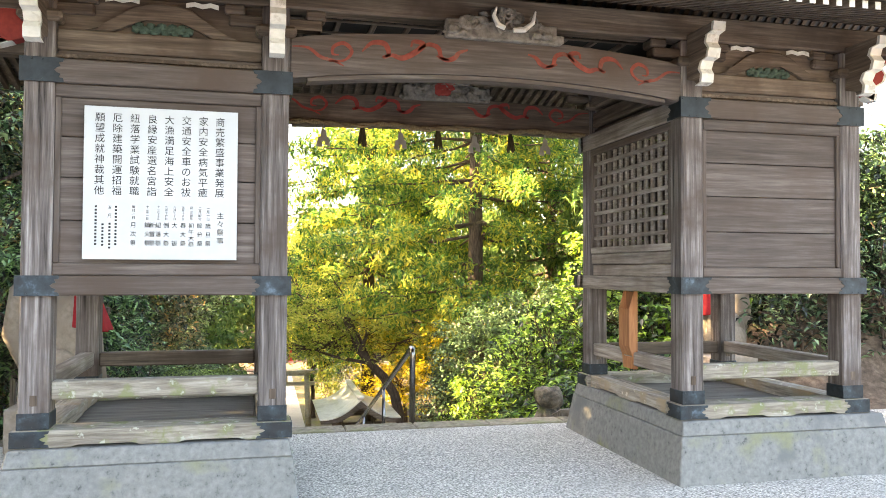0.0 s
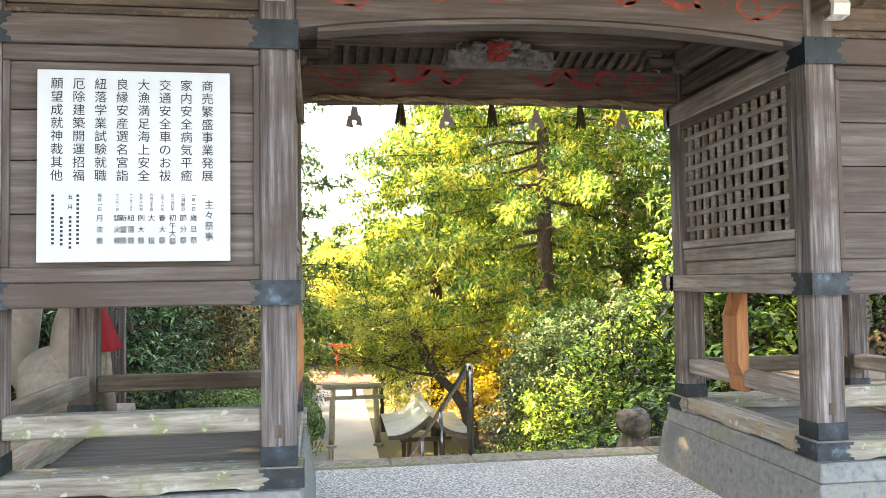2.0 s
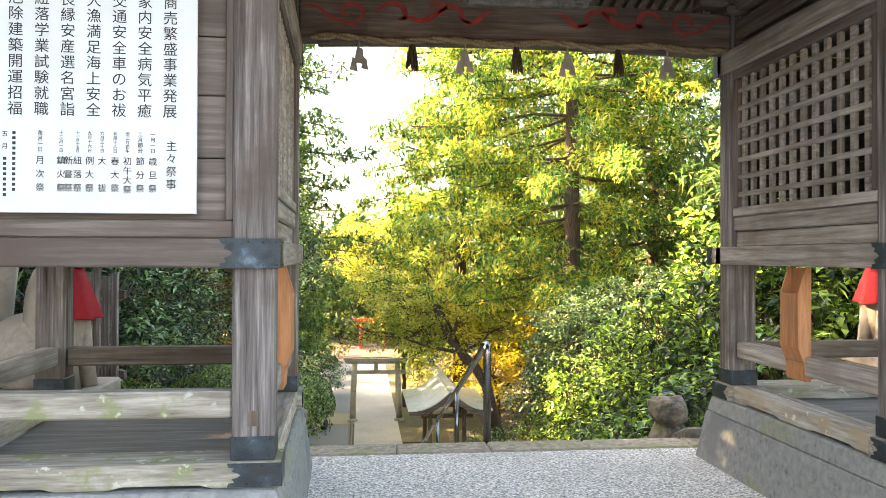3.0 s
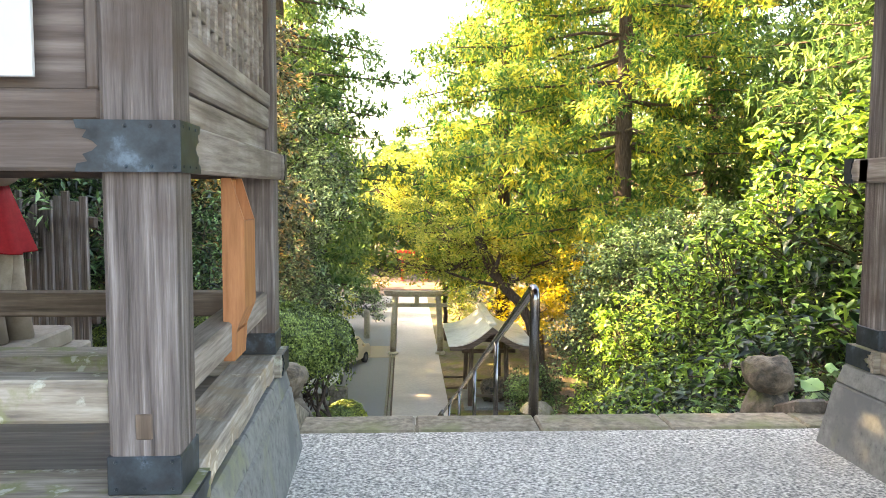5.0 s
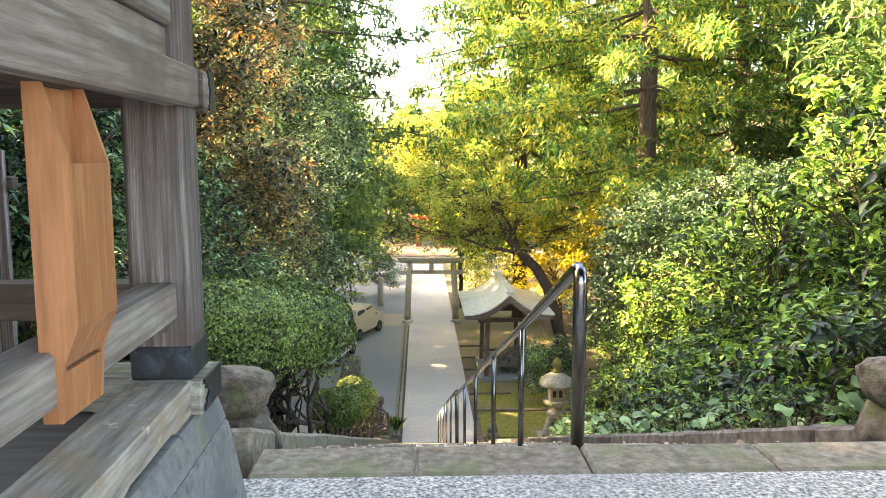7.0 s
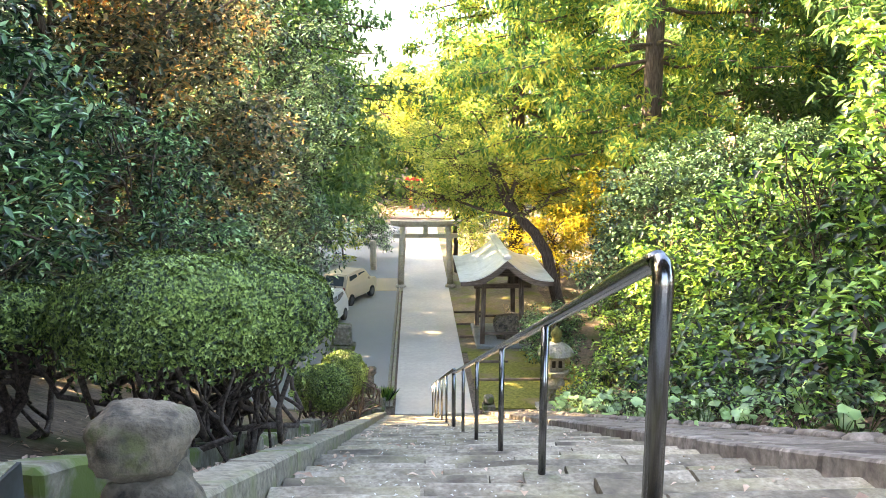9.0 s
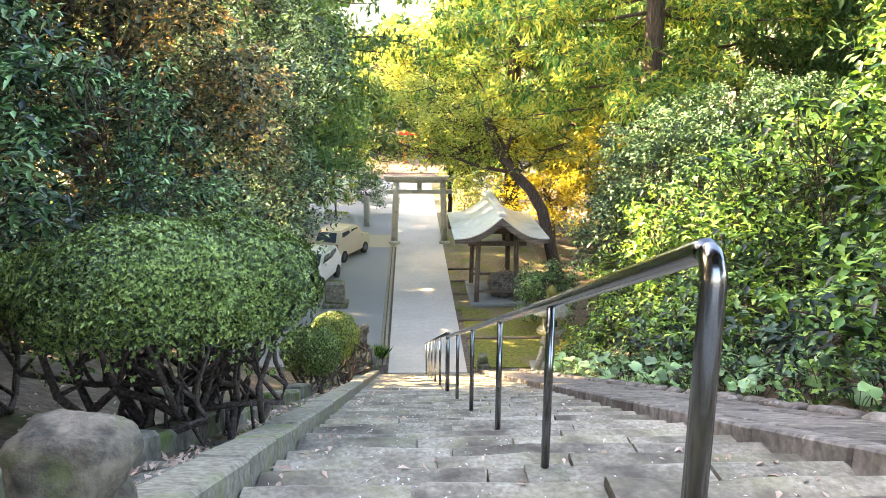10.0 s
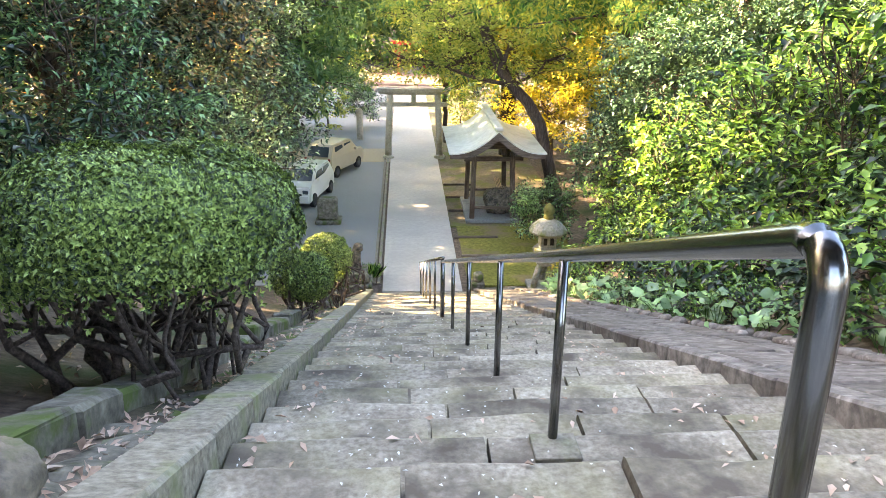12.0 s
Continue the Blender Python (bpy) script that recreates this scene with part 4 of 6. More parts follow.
    # carved panel on each long beam
    for cy, zt, col2 in ((YF, 3.13, CARVE), (YB, 3.06, CARVE)):
        bm = bmesh.new()
        rr = random.Random(int(zt * 100))
        for k in range(60):
            u = rr.uniform(-1, 1)
            hgt = (1 - abs(u) ** 1.6) * 0.2
            lump(bm, (1.68 + u * 0.4, cy - 0.13 + rr.uniform(-0.03, 0.03), zt + rr.uniform(0.1, 1) * hgt), (rr.uniform(0.025, 0.06), 0.03, rr.uniform(0.018, 0.04)), k, 0.35, 2.2, 2)
        for k in range(9):
            a0 = rr.uniform(0, 6)
            cxx, czz = 1.66 + rr.uniform(-0.3, 0.3), zt + rr.uniform(0.04, 0.14)
            tube(bm, [(cxx + 0.045 * (1 - j / 9) * math.cos(a0 + j * 0.7), cy - 0.175, czz + 0.045 * (1 - j / 9) * math.sin(a0 + j * 0.7)) for j in range(9)], 0.009, 5)
        box(bm, 1.28, 2.08, cy - 0.15, cy - 0.09, zt - 0.03, zt + 0.1, bevel=0.01)
        carve = add("carved_panel", bm, col2, label="carved beast-and-cloud panel of grey wood")
        if cy == YF:
            for s0, pts in ((1, [(1.62, 3.34), (1.6, 3.28), (1.63, 3.22), (1.68, 3.2)]), (2, [(1.9, 3.33), (1.88, 3.25), (1.82, 3.2), (1.74, 3.19)])):
                bm = bmesh.new()
                tube(bm, [(x, cy - 0.2, z - 0.03) for x, z in pts], [0.006, 0.016, 0.02, 0.016], 7)
                add("white_tusk", bm, WHITE, carve, "white painted tusk")
        else:
            bm = bmesh.new()
            for k in range(9):
                lump(bm, (1.6 + 0.035 * (k % 4), cy - 0.17, zt + 0.04 + 0.045 * (k // 3)), (0.045, 0.02, 0.035), k + 70, 0.3, 2, 1)
            add("red_figure", bm, DARKRED, carve, "dark red painted relief")
    # purlins and roof timbers
    xs0, xs1 = COLS[0] - 1.0, COLS[3] + 1.7
    for y in (YF, YB):
        add("purlin", one_box(xs0 + 0.1, xs1 - 0.1, y - 0.08, y + 0.08, 3.232, 3.42, bevel=0.012), BROWN["x"])
    add("ridge_beam", one_box(xs0 + 0.1, xs1 - 0.1, 5.29, 5.45, 4.05, 4.25, bevel=0.012), BROWN["x"])
    for cx in COLS:
        add("cross_tie", one_box(cx - 0.075, cx + 0.075, YF + 0.08, YB - 0.08, 3.05, 3.225, bevel=0.012), BROWN["y"])
        add("cross_tie", one_box(cx - 0.06, cx + 0.06, YF + 0.085, YB - 0.085, 2.86, 3.0, bevel=0.012), BROWN["y"])
    # boarded ceiling with battens over the passage, its panel near-black for shade
    add("ceiling_panel", one_box(COLS[0], COLS[3], YF + 0.09, YB - 0.3, 3.43, 3.45, bevel=0.002), CAVITYSHADE)
    for k in range(11):
        x = 0.4 + 0.26 * k
        add("ceiling_batten", one_box(x - 0.018, x + 0.018, YF + 0.09, YB - 0.3, 3.395, 3.428, bevel=0.004), BROWN["y"])
    for k in range(4):
        y = YF + 0.3 + 0.3 * k
        add("ceiling_batten", one_box(0.26, 3.07, y - 0.018, y + 0.018, 3.38, 3.3945, bevel=0.003), BROWN["x"])
    # rafters with white-painted ends, then boards and tiles
    n = 88
    for k in range(n):
        x = xs0 + 0.06 + (xs1 - xs0 - 0.12) * k / (n - 1)
        for s in (-1, 1):
            cyo = 5.37
            prof = [(cyo + s * 0.1, 4.12), (cyo + s * 0.85, 3.47), (cyo + s * 1.9, 3.185), (cyo + s * 1.9, 3.235), (cyo + s * 0.86, 3.53), (cyo + s * 0.1, 4.19)]
            raf = add("rafter", one_prism(prof, x - 0.021, x + 0.021, "x"), BROWN["y"])
            ye = cyo + s * 1.9
            y0, y1 = sorted((ye, ye + s * 0.005))
            add("white_end", one_box(x - 0.02, x + 0.02, y0, y1, 3.186, 3.234, bevel=0), WHITE, raf)
    for s in (-1, 1):
        prof = [(5.37, 4.21), (5.37 + s * 0.86, 3.535), (5.37 + s * 1.96, 3.24), (5.37 + s * 1.96, 3.38), (5.37 + s * 0.9, 3.72), (5.37, 4.4)]
        add("roof_slope", one_prism(prof, xs0, xs1, "x"), TILE, label="dark tiled roof slope with boarded soffit")
        prof = [(5.37 + s * 0.12, 4.195), (5.37 + s * 0.86, 3.531), (5.37 + s * 1.95, 3.236), (5.37 + s * 1.95, 3.239), (5.37 + s * 0.86, 3.534), (5.37 + s * 0.12, 4.2)]
        add("soffit", one_prism(prof, xs0 + 0.01, xs1 - 0.01, "x"), BROWN["x"])
    add("roof_ridge", one_box(xs0 - 0.05, xs1 + 0.05, 5.22, 5.52, 4.3, 4.62, bevel=0.05), TILE)
    return gate


build_gate_base(-1.36, 0.272, "pitted grey concrete plinth under the notice-board bay")
build_gate_base(3.045, 4.74, "pitted grey concrete plinth with yellow-green algae")
build_gate()


def build_leaflet_box(px, s):
    """Open-topped leaflet box of orange ply hung under the bay; s: the way the passage lies; px: its front face."""
    b = thing("leaflet_box", (px - s * 0.1, 5.39, 0.7), "orange plywood leaflet box with a slanted open top", "box", "leaflet boxes")
    side = [(0.022, 0.0), (0.06, 0.0), (0.068, 0.11), (0.1, 0.19), (0.1, 0.5), (0.055, 0.65), (0.022, 0.65)]
    side = [(u * s, z) for u, z in side]
    for y in (-0.095, 0.083):
        part("side_panel", one_prism(side, y, y + 0.012, "y"), ORANGEWOOD, b)

    def slab(u0, z0, u1, z1, t, mat, nm):
        d = Vector((u1 - u0, z1 - z0)).normalized()
        nx, nz = -d.y * t, d.x * t
        part(nm, one_prism([(u0 * s, z0), (u1 * s, z1), ((u1 + nx) * s, z1 + nz), ((u0 + nx) * s, z0 + nz)], -0.0825, 0.0825, "y"), mat, b)
    slab(0.1, 0.19, 0.1, 0.5, 0.012, ORANGEWOOD, "front_panel")
    slab(0.065, 0.11, 0.1, 0.19, 0.012, ORANGEWOOD, "slanted_base")
    slab(0.06, 0.0, 0.066, 0.1, 0.012, ORANGEWOOD, "lower_front")
    slab(0.036, 0.005, 0.036, 0.645, 0.013, ORANGEWOOD, "back_panel")


build_leaflet_box(COLS[1] + HW - 0.012, 1)
build_leaflet_box(COLS[2] - HW - 0.008, -1)


# ---- notice board ----
def flat_text(body, size, x, z, y, mat, parent, spacing=1.0, thick=0.0006):
    """A column of characters read downwards, each a piece of its own."""
    for k, char in enumerate(body):
        cu = bpy.data.curves.new("character", 'FONT')
        cu.body, cu.size, cu.extrude = char, size, thick
        cu.align_x, cu.align_y = 'CENTER', 'TOP'
        tmp = bpy.data.objects.new("character", cu)
        me = bpy.data.meshes.new_from_object(tmp)
        bpy.data.objects.remove(tmp)
        me.materials.append(mat)
        ob = new("character", me)
        ob.location, ob.rotation_euler = (x, y, z - k * size * spacing), (radians(90), 0, 0)
        ob.parent = parent


def build_notice():
    x0, x1, z0, z1 = -0.983, -0.073, 1.577, 2.52
    b = thing("notice_board", ((x0 + x1) / 2, 4.47, z0), "white enamel notice board with black vertical Japanese lettering", "sign")
    w, h = (x1 - x0) / 2, z1 - z0
    part("panel", one_box(-w, w, -0.016, 0.0, 0, h, bevel=0.002), BOARDWHITE, b)
    cols = ["商売繁盛事業発展", "家内安全病気平癒", "交通安全車のお祓", "大漁満足海上安全", "良縁安産選名宮詣", "紐落学業試験就職", "厄除建築開運招福", "願望成就神裁其他"]
    for i, c in enumerate(cols):
        flat_text(c, 0.06, w - 0.108 - i * 0.1015, h - 0.042, -0.0175, INK, b, 1.075)
    flat_text("主々祭事", 0.046, w - 0.101, 0.3, -0.0175, INK, b, 1.15)
    small = [("一月一日", "歳旦祭", 0.175), ("二月節分", "節分祭", 0.225), ("旧二月初午", "初午大祭", 0.276), ("五月十六日", "春大祭", 0.325), ("六月三十日", "大祓", 0.376),
             ("九月十六日", "例大祭", 0.425), ("十一月十五日", "紐落祭", 0.472), ("", "新嘗祭", 0.508), ("十二月一日", "鎮火祭", 0.537), ("毎月一日", "月次祭", 0.618)]
    for a, c, dx in small:
        if a:
            flat_text(a, 0.085 / len(a), w - dx, 0.335, -0.0175, INK, b, 1.06)
        flat_text(c, 0.036, w - dx, 0.23, -0.0175, INK, b, 1.55 if len(c) == 3 else (1.08 if len(c) == 4 else 3.1))
    flat_text("五月", 0.026, w - 0.755, 0.33, -0.0175, INK, b, 1.9)
    for dx, z0, hh in ((0.755, 0.225, 0.15), (0.72, 0.33, 0.24), (0.795, 0.22, 0.14), (0.835, 0.33, 0.25)):
        bm = bmesh.new()
        z = z0
        while z > z0 - hh:
            box(bm, -0.006, 0.006, -0.0182, -0.0165, z - 0.012, z)
            z -= 0.021
        tagged(part("unread_lettering", bm, INK, b, at=(w - dx, 0, 0)), kind="stuff")


build_notice()


# ---- lower forecourt ----
def build_torii(name, x0, x1, y, z, height, r, mat, label, beam_out, nuki_drop, red=False):
    t = thing(name, ((x0 + x1) / 2, y, z), label, "torii")
    w = (x1 - x0) / 2
    for s in (-1, 1):
        bm = bmesh.new()
        lathe(bm, [(r * 1.75, 0), (r * 1.75, 0.1), (r * 1.5, 0.16), (r * 1.08, 0.17)] , 16)
        part("foot", bm, mat, t, at=(s * w, 0, 0), smooth=False)
        bm = bmesh.new()
        tube(bm, [(s * w, 0, 0.165), (s * (w - 0.05), 0, height * 0.5), (s * (w - 0.12), 0, height - 0.28)], [r * 1.05, r, r * 0.92], 16)
        part("pillar", bm, mat, t, smooth=True)
    n = 12
    L = w + beam_out
    curve = lambda u: 0.06 * abs(u) ** 2.5
    low = [(L * (k / n * 2 - 1), height - 0.28 + curve(k / n * 2 - 1)) for k in range(n + 1)]
    top = [(u * 1.02, v + 0.14) for u, v in low]
    part("lower_lintel", one_prism(low + top[::-1], -r * 1.1, r * 1.1, "y", 0.008), mat, t)
    low = [(L * 1.04 * (k / n * 2 - 1), height - 0.138 + curve(k / n * 2 - 1)) for k in range(n + 1)]
    top = [(u * 1.03, v + 0.16) for u, v in low]
    part("top_lintel", one_prism(low + top[::-1], -r * 1.4, r * 1.4, "y", 0.01), mat, t)
    part("tie_beam", one_box(-w - beam_out * 0.95, w + beam_out * 0.95, -r * 0.55, r * 0.55, height - nuki_drop - 0.22, height - nuki_drop, bevel=0.012), mat, t)
    part("centre_strut", one_box(-0.13, 0.13, -r * 0.5, r * 0.5, height - nuki_drop, height - 0.281, bevel=0.01), mat, t)


build_torii("stone_torii", 0.13, 2.82, 46.1, LOW, 3.6, 0.17, TORIISTONE, "weathered beige stone torii across the approach path", 0.42, 0.66)
build_torii("red_torii", 0.5, 3.0, 81.0, LOW + 0.05, 3.05, 0.13, VERMILION, "small vermilion torii at the far end of the path", 0.5, 0.75, True)
tagged(part("stone_landing", one_box(-2.4, 5.4, 74.0, 86.0, LOW - 0.2, LOW + 0.05, bevel=0.02), surface("brown_landing", [(0.3, (0.13, 0.075, 0.055)), (0.7, (0.22, 0.135, 0.1))], (1, 1, 1), 6.0, 0.9, 0.3, 0.01)),
       "brown raised landing under the red torii", "landing", kind="structure")


def build_pavilion():
    """Purification pavilion: four posts, curved gable roof of pale sheet metal."""
    p = thing("water_pavilion", (4.4, 36.4, LOW), "open timber water pavilion with a pale curved metal roof", "pavilion")
    part("stone_plinth", one_box(-1.05, 1.25, -1.65, 1.75, 0, 0.14, bevel=0.02), CONCRETE, p, "low grey stone plinth")
    for x in (-0.8, 0.8):
        for y in (-1.35, 1.45):
            bm = bmesh.new()
            v = box(bm, x - 0.09, x + 0.09, y - 0.09, y + 0.09, 0.14, 2.75)
            for q in v[4:]:
                q.co.x -= 0.06 * (1 if x > 0 else -1)
                q.co.y -= 0.06 * (1 if y > 0 else -1)
            part("post", bm, BROWN["z"], p)
    for y in (-1.31, 1.41):
        part("tie_beam", one_box(-1.15, 1.15, y - 0.06, y + 0.06, 2.42, 2.6, bevel=0.01), BROWN["x"], p)
        part("tie_beam", one_box(-0.75, 0.75, y - 0.05, y + 0.05, 0.5, 0.6, bevel=0.01), BROWN["x"], p)
    for x in (-0.76, 0.76):
        part("plate_beam", one_box(x - 0.07, x + 0.07, -1.9, 2.0, 2.76, 2.9, bevel=0.01), BROWN["y"], p)
    part("ridge_beam", one_box(-0.08, 0.08, -2.3, 2.4, 3.45, 3.6, bevel=0.01), BROWN["y"], p)
    curve = []
    n = 10
    for k in range(n + 1):
        t = k / n
        curve.append((1.8 * t, 3.86 - 0.82 * (1.25 * t - 0.25 * t * t) - 0.22 * math.sin(math.pi * t) * 0.9))
    for s in (-1, 1):
        up = [(s * x, z) for x, z in curve]
        dn = [(s * x, z - 0.05) for x, z in curve][::-1]
        part("roof_slope", one_prism(up + dn, -2.75, 2.6, "y"), COPPER, p, "pale sheet-metal roof slope")
        dn2 = [(s * x * 0.98, z - 0.055) for x, z in curve]
        dn3 = [(s * x * 0.98, z - 0.13) for x, z in curve][::-1]
        dn4 = [(s * x * 0.98, z - 0.2 - 0.14 * (1 - x / 1.8)) for x, z in curve][::-1]
        for y in (-2.762, 2.53):
            part("bargeboard", one_prism(dn2 + dn4, y, y + 0.08, "y"), BROWN["x"], p)
        for k in range(14):
            y = -2.45 + 4.8 * k / 13
            part("rafter", one_prism([(u, z) for u, z in dn2] + [(u, z + 0.02) for u, z in dn3], y - 0.025, y + 0.025, "y"), BROWN["x"], p)
    for y in (-1.36, 1.46):
        gable = [(-0.9, 2.91), (-0.45, 3.1), (0, 3.44), (0.45, 3.1), (0.9, 2.91)]
        part("gable_board", one_prism(gable, y - 0.03, y + 0.03, "y"), BROWN["x"], p)
    part("roof_ridge", one_box(-0.16, 0.16, -2.8, 2.65, 3.84, 4.02, bevel=0.05), COPPER, p)
    bm = bmesh.new()
    lump(bm, (0, 0, 0), (0.62, 0.5, 0.62), 3, 0.25, 1.3, 3)
    b = tagged(part("water_basin", bm, ROCK, at=(4.75, 35.9, LOW + 0.6), smooth=True), "rough boulder water basin under the pavilion", "basin")
    rack = thing("ladle_rack", (4.75, 35.9, LOW + 1.18), "bamboo rack with wooden ladles on the basin", "ladles")
    for k in range(4):
        bm = bmesh.new()
        tube(bm, [(-0.1 + 0.06 * k, -0.1, 0.0), (-0.18 + 0.06 * k, 0.28, 0.3)], 0.014, 6)
        part("ladle", bm, PALEWOOD, rack)


build_pavilion()


def build_lantern():
    lan = thing("stone_lantern", (5.3, 28.15, LOW), "grey stone lantern on curved legs with a mossy finial", "lantern")
    part("foot_slab", one_box(-0.55, 0.55, -0.5, 0.5, 0.0, 0.13, bevel=0.02), LANTERN, lan)
    for k in range(3):
        a = math.pi / 2 + k * 2 * math.pi / 3
        bm = bmesh.new()
        pts = [(0.46 * math.cos(a), 0.46 * math.sin(a), 0.12), (0.4 * math.cos(a), 0.4 * math.sin(a), 0.4), (0.27 * math.cos(a), 0.27 * math.sin(a), 0.72), (0.14 * math.cos(a), 0.14 * math.sin(a), 0.86)]
        tube(bm, pts, [0.09, 0.1, 0.12, 0.12], 8)
        part("leg", bm, LANTERN, lan, smooth=True)
    bm = bmesh.new()
    lathe(bm, [(0.3, 0.82), (0.32, 0.95), (0.24, 1.08), (0.2, 1.15)], 16)
    part("pedestal", bm, LANTERN, lan)
    bm = bmesh.new()
    lathe(bm, [(0.24, 1.15), (0.43, 1.24), (0.45, 1.36), (0.4, 1.37)], 6)
    part("platform", bm, LANTERN, lan)
    light = part("light_box", one_box(-0.24, 0.24, -0.24, 0.24, 1.37, 1.84, bevel=0.02), LANTERN, lan)
    for s in (-1, 1):
        # dark plates paint the shade inside the window openings
        part("opening", one_box(s * 0.1 - 0.055, s * 0.1 + 0.055, -0.246, -0.238, 1.5, 1.72, bevel=0), CAVITYSHADE, light, "dark plate painting the shaded window of the light box")
    bm = bmesh.new()
    lathe(bm, [(0.25, 1.83), (0.56, 1.86), (0.58, 1.92), (0.5, 2.05), (0.32, 2.2), (0.14, 2.28)], 18)
    part("cap", bm, LANTERN, lan)
    bm = bmesh.new()
    lathe(bm, [(0.12, 2.27), (0.17, 2.33), (0.12, 2.38), (0.18, 2.5), (0.15, 2.64), (0.05, 2.74), (0.01, 2.77)], 14)
    part("finial", bm, surface("moss_cap", [(0.3, (0.08, 0.08, 0.02)), (0.7, (0.22, 0.2, 0.06))], (1, 1, 1), 14.0, 0.95, 0.6, 0.01), lan, "moss-covered onion finial", smooth=True)


build_lantern()


def build_guardian(x, y, turn, label):
    """Crouching guardian beast as one plain carved lump, on its own pedestal."""
    ped = thing("guardian_pedestal", (x, y, LOW), "stepped dark stone pedestal under a guardian statue", "pedestal", "guardian pedestals")
    for k, (w, z0, z1) in enumerate(((0.55, 0, 0.25), (0.42, 0.252, 0.6))):
        part("tier", one_box(-w, w, -w, w, z0, z1, bevel=0.02), MOSSSTONE, ped)
    bm = bmesh.new()
    lump(bm, (0, 0.12, 0.32), (0.2, 0.3, 0.3), 1, 0.12, 1.5, 3)
    lump(bm, (0, -0.1, 0.5), (0.17, 0.18, 0.3), 2, 0.12, 1.5, 3)
    lump(bm, (0.02, -0.2, 0.82), (0.16, 0.18, 0.17), 4, 0.2, 2.5, 3)
    for s in (-1, 1):
        tube(bm, [(s * 0.11, -0.22, 0.0), (s * 0.1, -0.2, 0.3), (s * 0.1, -0.1, 0.55)], [0.07, 0.055, 0.08], 8)
    st = tagged(part("guardian_statue", bm, ROCK, smooth=True), label, "statue", "guardian statues")
    st.matrix_world = pose(x, y, LOW + 0.6, 0, 0, turn) @ Matrix.Diagonal((0.8, 0.8, 0.9, 1))


build_guardian(-0.62, 28.35, 70, "weathered dark stone guardian beast seated on a pedestal")
for x, y in ((-0.28, 28.0), (3.2, 28.05)):
    post = thing("newel_stone", (x, y, LOW), "squat stone post with a ball top at the stair foot", "post", "stair foot posts")
    part("block", one_box(-0.2, 0.2, -0.2, 0.2, 0, 0.3, bevel=0.03), MOSSSTONE, post)
    bm = bmesh.new()
    lump(bm, (0, 0, 0.45), (0.17, 0.17, 0.17), 8, 0.06, 1.5, 3)
    part("ball", bm, MOSSSTONE, post, smooth=True)
blk = thing("stone_stand", (-2.0, 35.0, LOW), "dark lichened stone stand beside the parking lane", "stone stand")
part("base_slab", one_box(-0.5, 0.5, -0.4, 0.4, 0, 0.18, bevel=0.04), MOSSSTONE, blk)
part("block", one_box(-0.4, 0.36, -0.3, 0.3, 0.181, 1.0, bevel=0.06), MOSSSTONE, blk)
pst = thing("stone_marker", (-1.6, 50.9, LOW), "slim grey stone marker post on the sand", "marker post")
bm = bmesh.new()
lathe(bm, [(0.2, 0), (0.18, 1.7), (0.12, 1.8)], 12)
part("shaft", bm, TORIISTONE, pst)
for yy, x0, x1 in ((33.0, 2.75, 4.4), (31.0, 2.9, 6.4), (36.4, 2.75, 3.5), (38.4, 2.75, 3.6), (40.5, 2.75, 4.2)):
    tagged(part("log_edging", one_box(x0, x1, yy - 0.05, yy + 0.05, LOW, LOW + 0.09, bevel=0.02), BROWN["x"]), "dark timber edging across the moss bed", "edging", "bed edgings")
for x in (0.12, -0.02):
    tagged(part("gutter_kerb", one_box(x - 0.05, x + 0.05, 28.6, 46, LOW, LOW + 0.06, bevel=0.01), KERB), "narrow gutter kerb between path and lane", "kerb", kind="structure")


def build_car(x, y, turn, paint, label, van):
    car = thing("parked_car", (0, 0, 0), label, "car", "parked cars")
    h = 1.6 if van else 1.48
    body = [(-1.7, 0.28), (-1.72, 0.75), (-1.66, 0.95), (-1.0, 1.02) if not van else (-1.15, 1.0), (-0.35, h - 0.06) if not van else (-0.55, h - 0.04), (0.2, h), (1.3, h - 0.04), (1.62, 1.0), (1.7, 0.8), (1.7, 0.3)]
    bm = bmesh.new()
    prism(bm, body, -0.74, 0.74, "x")
    for v in bm.verts:
        if v.co.z > 1.0:
            v.co.x *= 0.86
    bmesh.ops.bevel(bm, geom=bm.edges[:], offset=0.05, segments=2, affect='EDGES')
    shell = part("body", bm, paint, car, smooth=False)

    def pane(name, quad, mat, parent=shell, out=0.012, label=""):
        bm = bmesh.new()
        q = [Vector(p) for p in quad]
        nrm = (q[1] - q[0]).cross(q[2] - q[0]).normalized() * out
        a = [bm.verts.new(p) for p in q]
        b = [bm.verts.new(p + nrm) for p in q]
        bm.faces.new(a[::-1])
        bm.faces.new(b)
        for i in range(len(q)):
            bm.faces.new((a[i], a[(i + 1) % len(q)], b[(i + 1) % len(q)], b[i]))
        part(name, bm, mat, parent, label)
    # windscreen (front is -y), rear and side windows
    if van:
        pane("windscreen", [(-0.56, -1.1, 1.06), (0.56, -1.1, 1.06), (0.5, -0.62, 1.5), (-0.5, -0.62, 1.5)], GLASS)
    else:
        pane("windscreen", [(-0.58, -0.97, 1.05), (0.58, -0.97, 1.05), (0.5, -0.42, 1.4), (-0.5, -0.42, 1.4)], GLASS)
    pane("rear_window", [(0.54, 1.62, 1.06), (-0.54, 1.62, 1.06), (-0.48, 1.36, h - 0.12), (0.48, 1.36, h - 0.12)], GLASS, out=0.02)
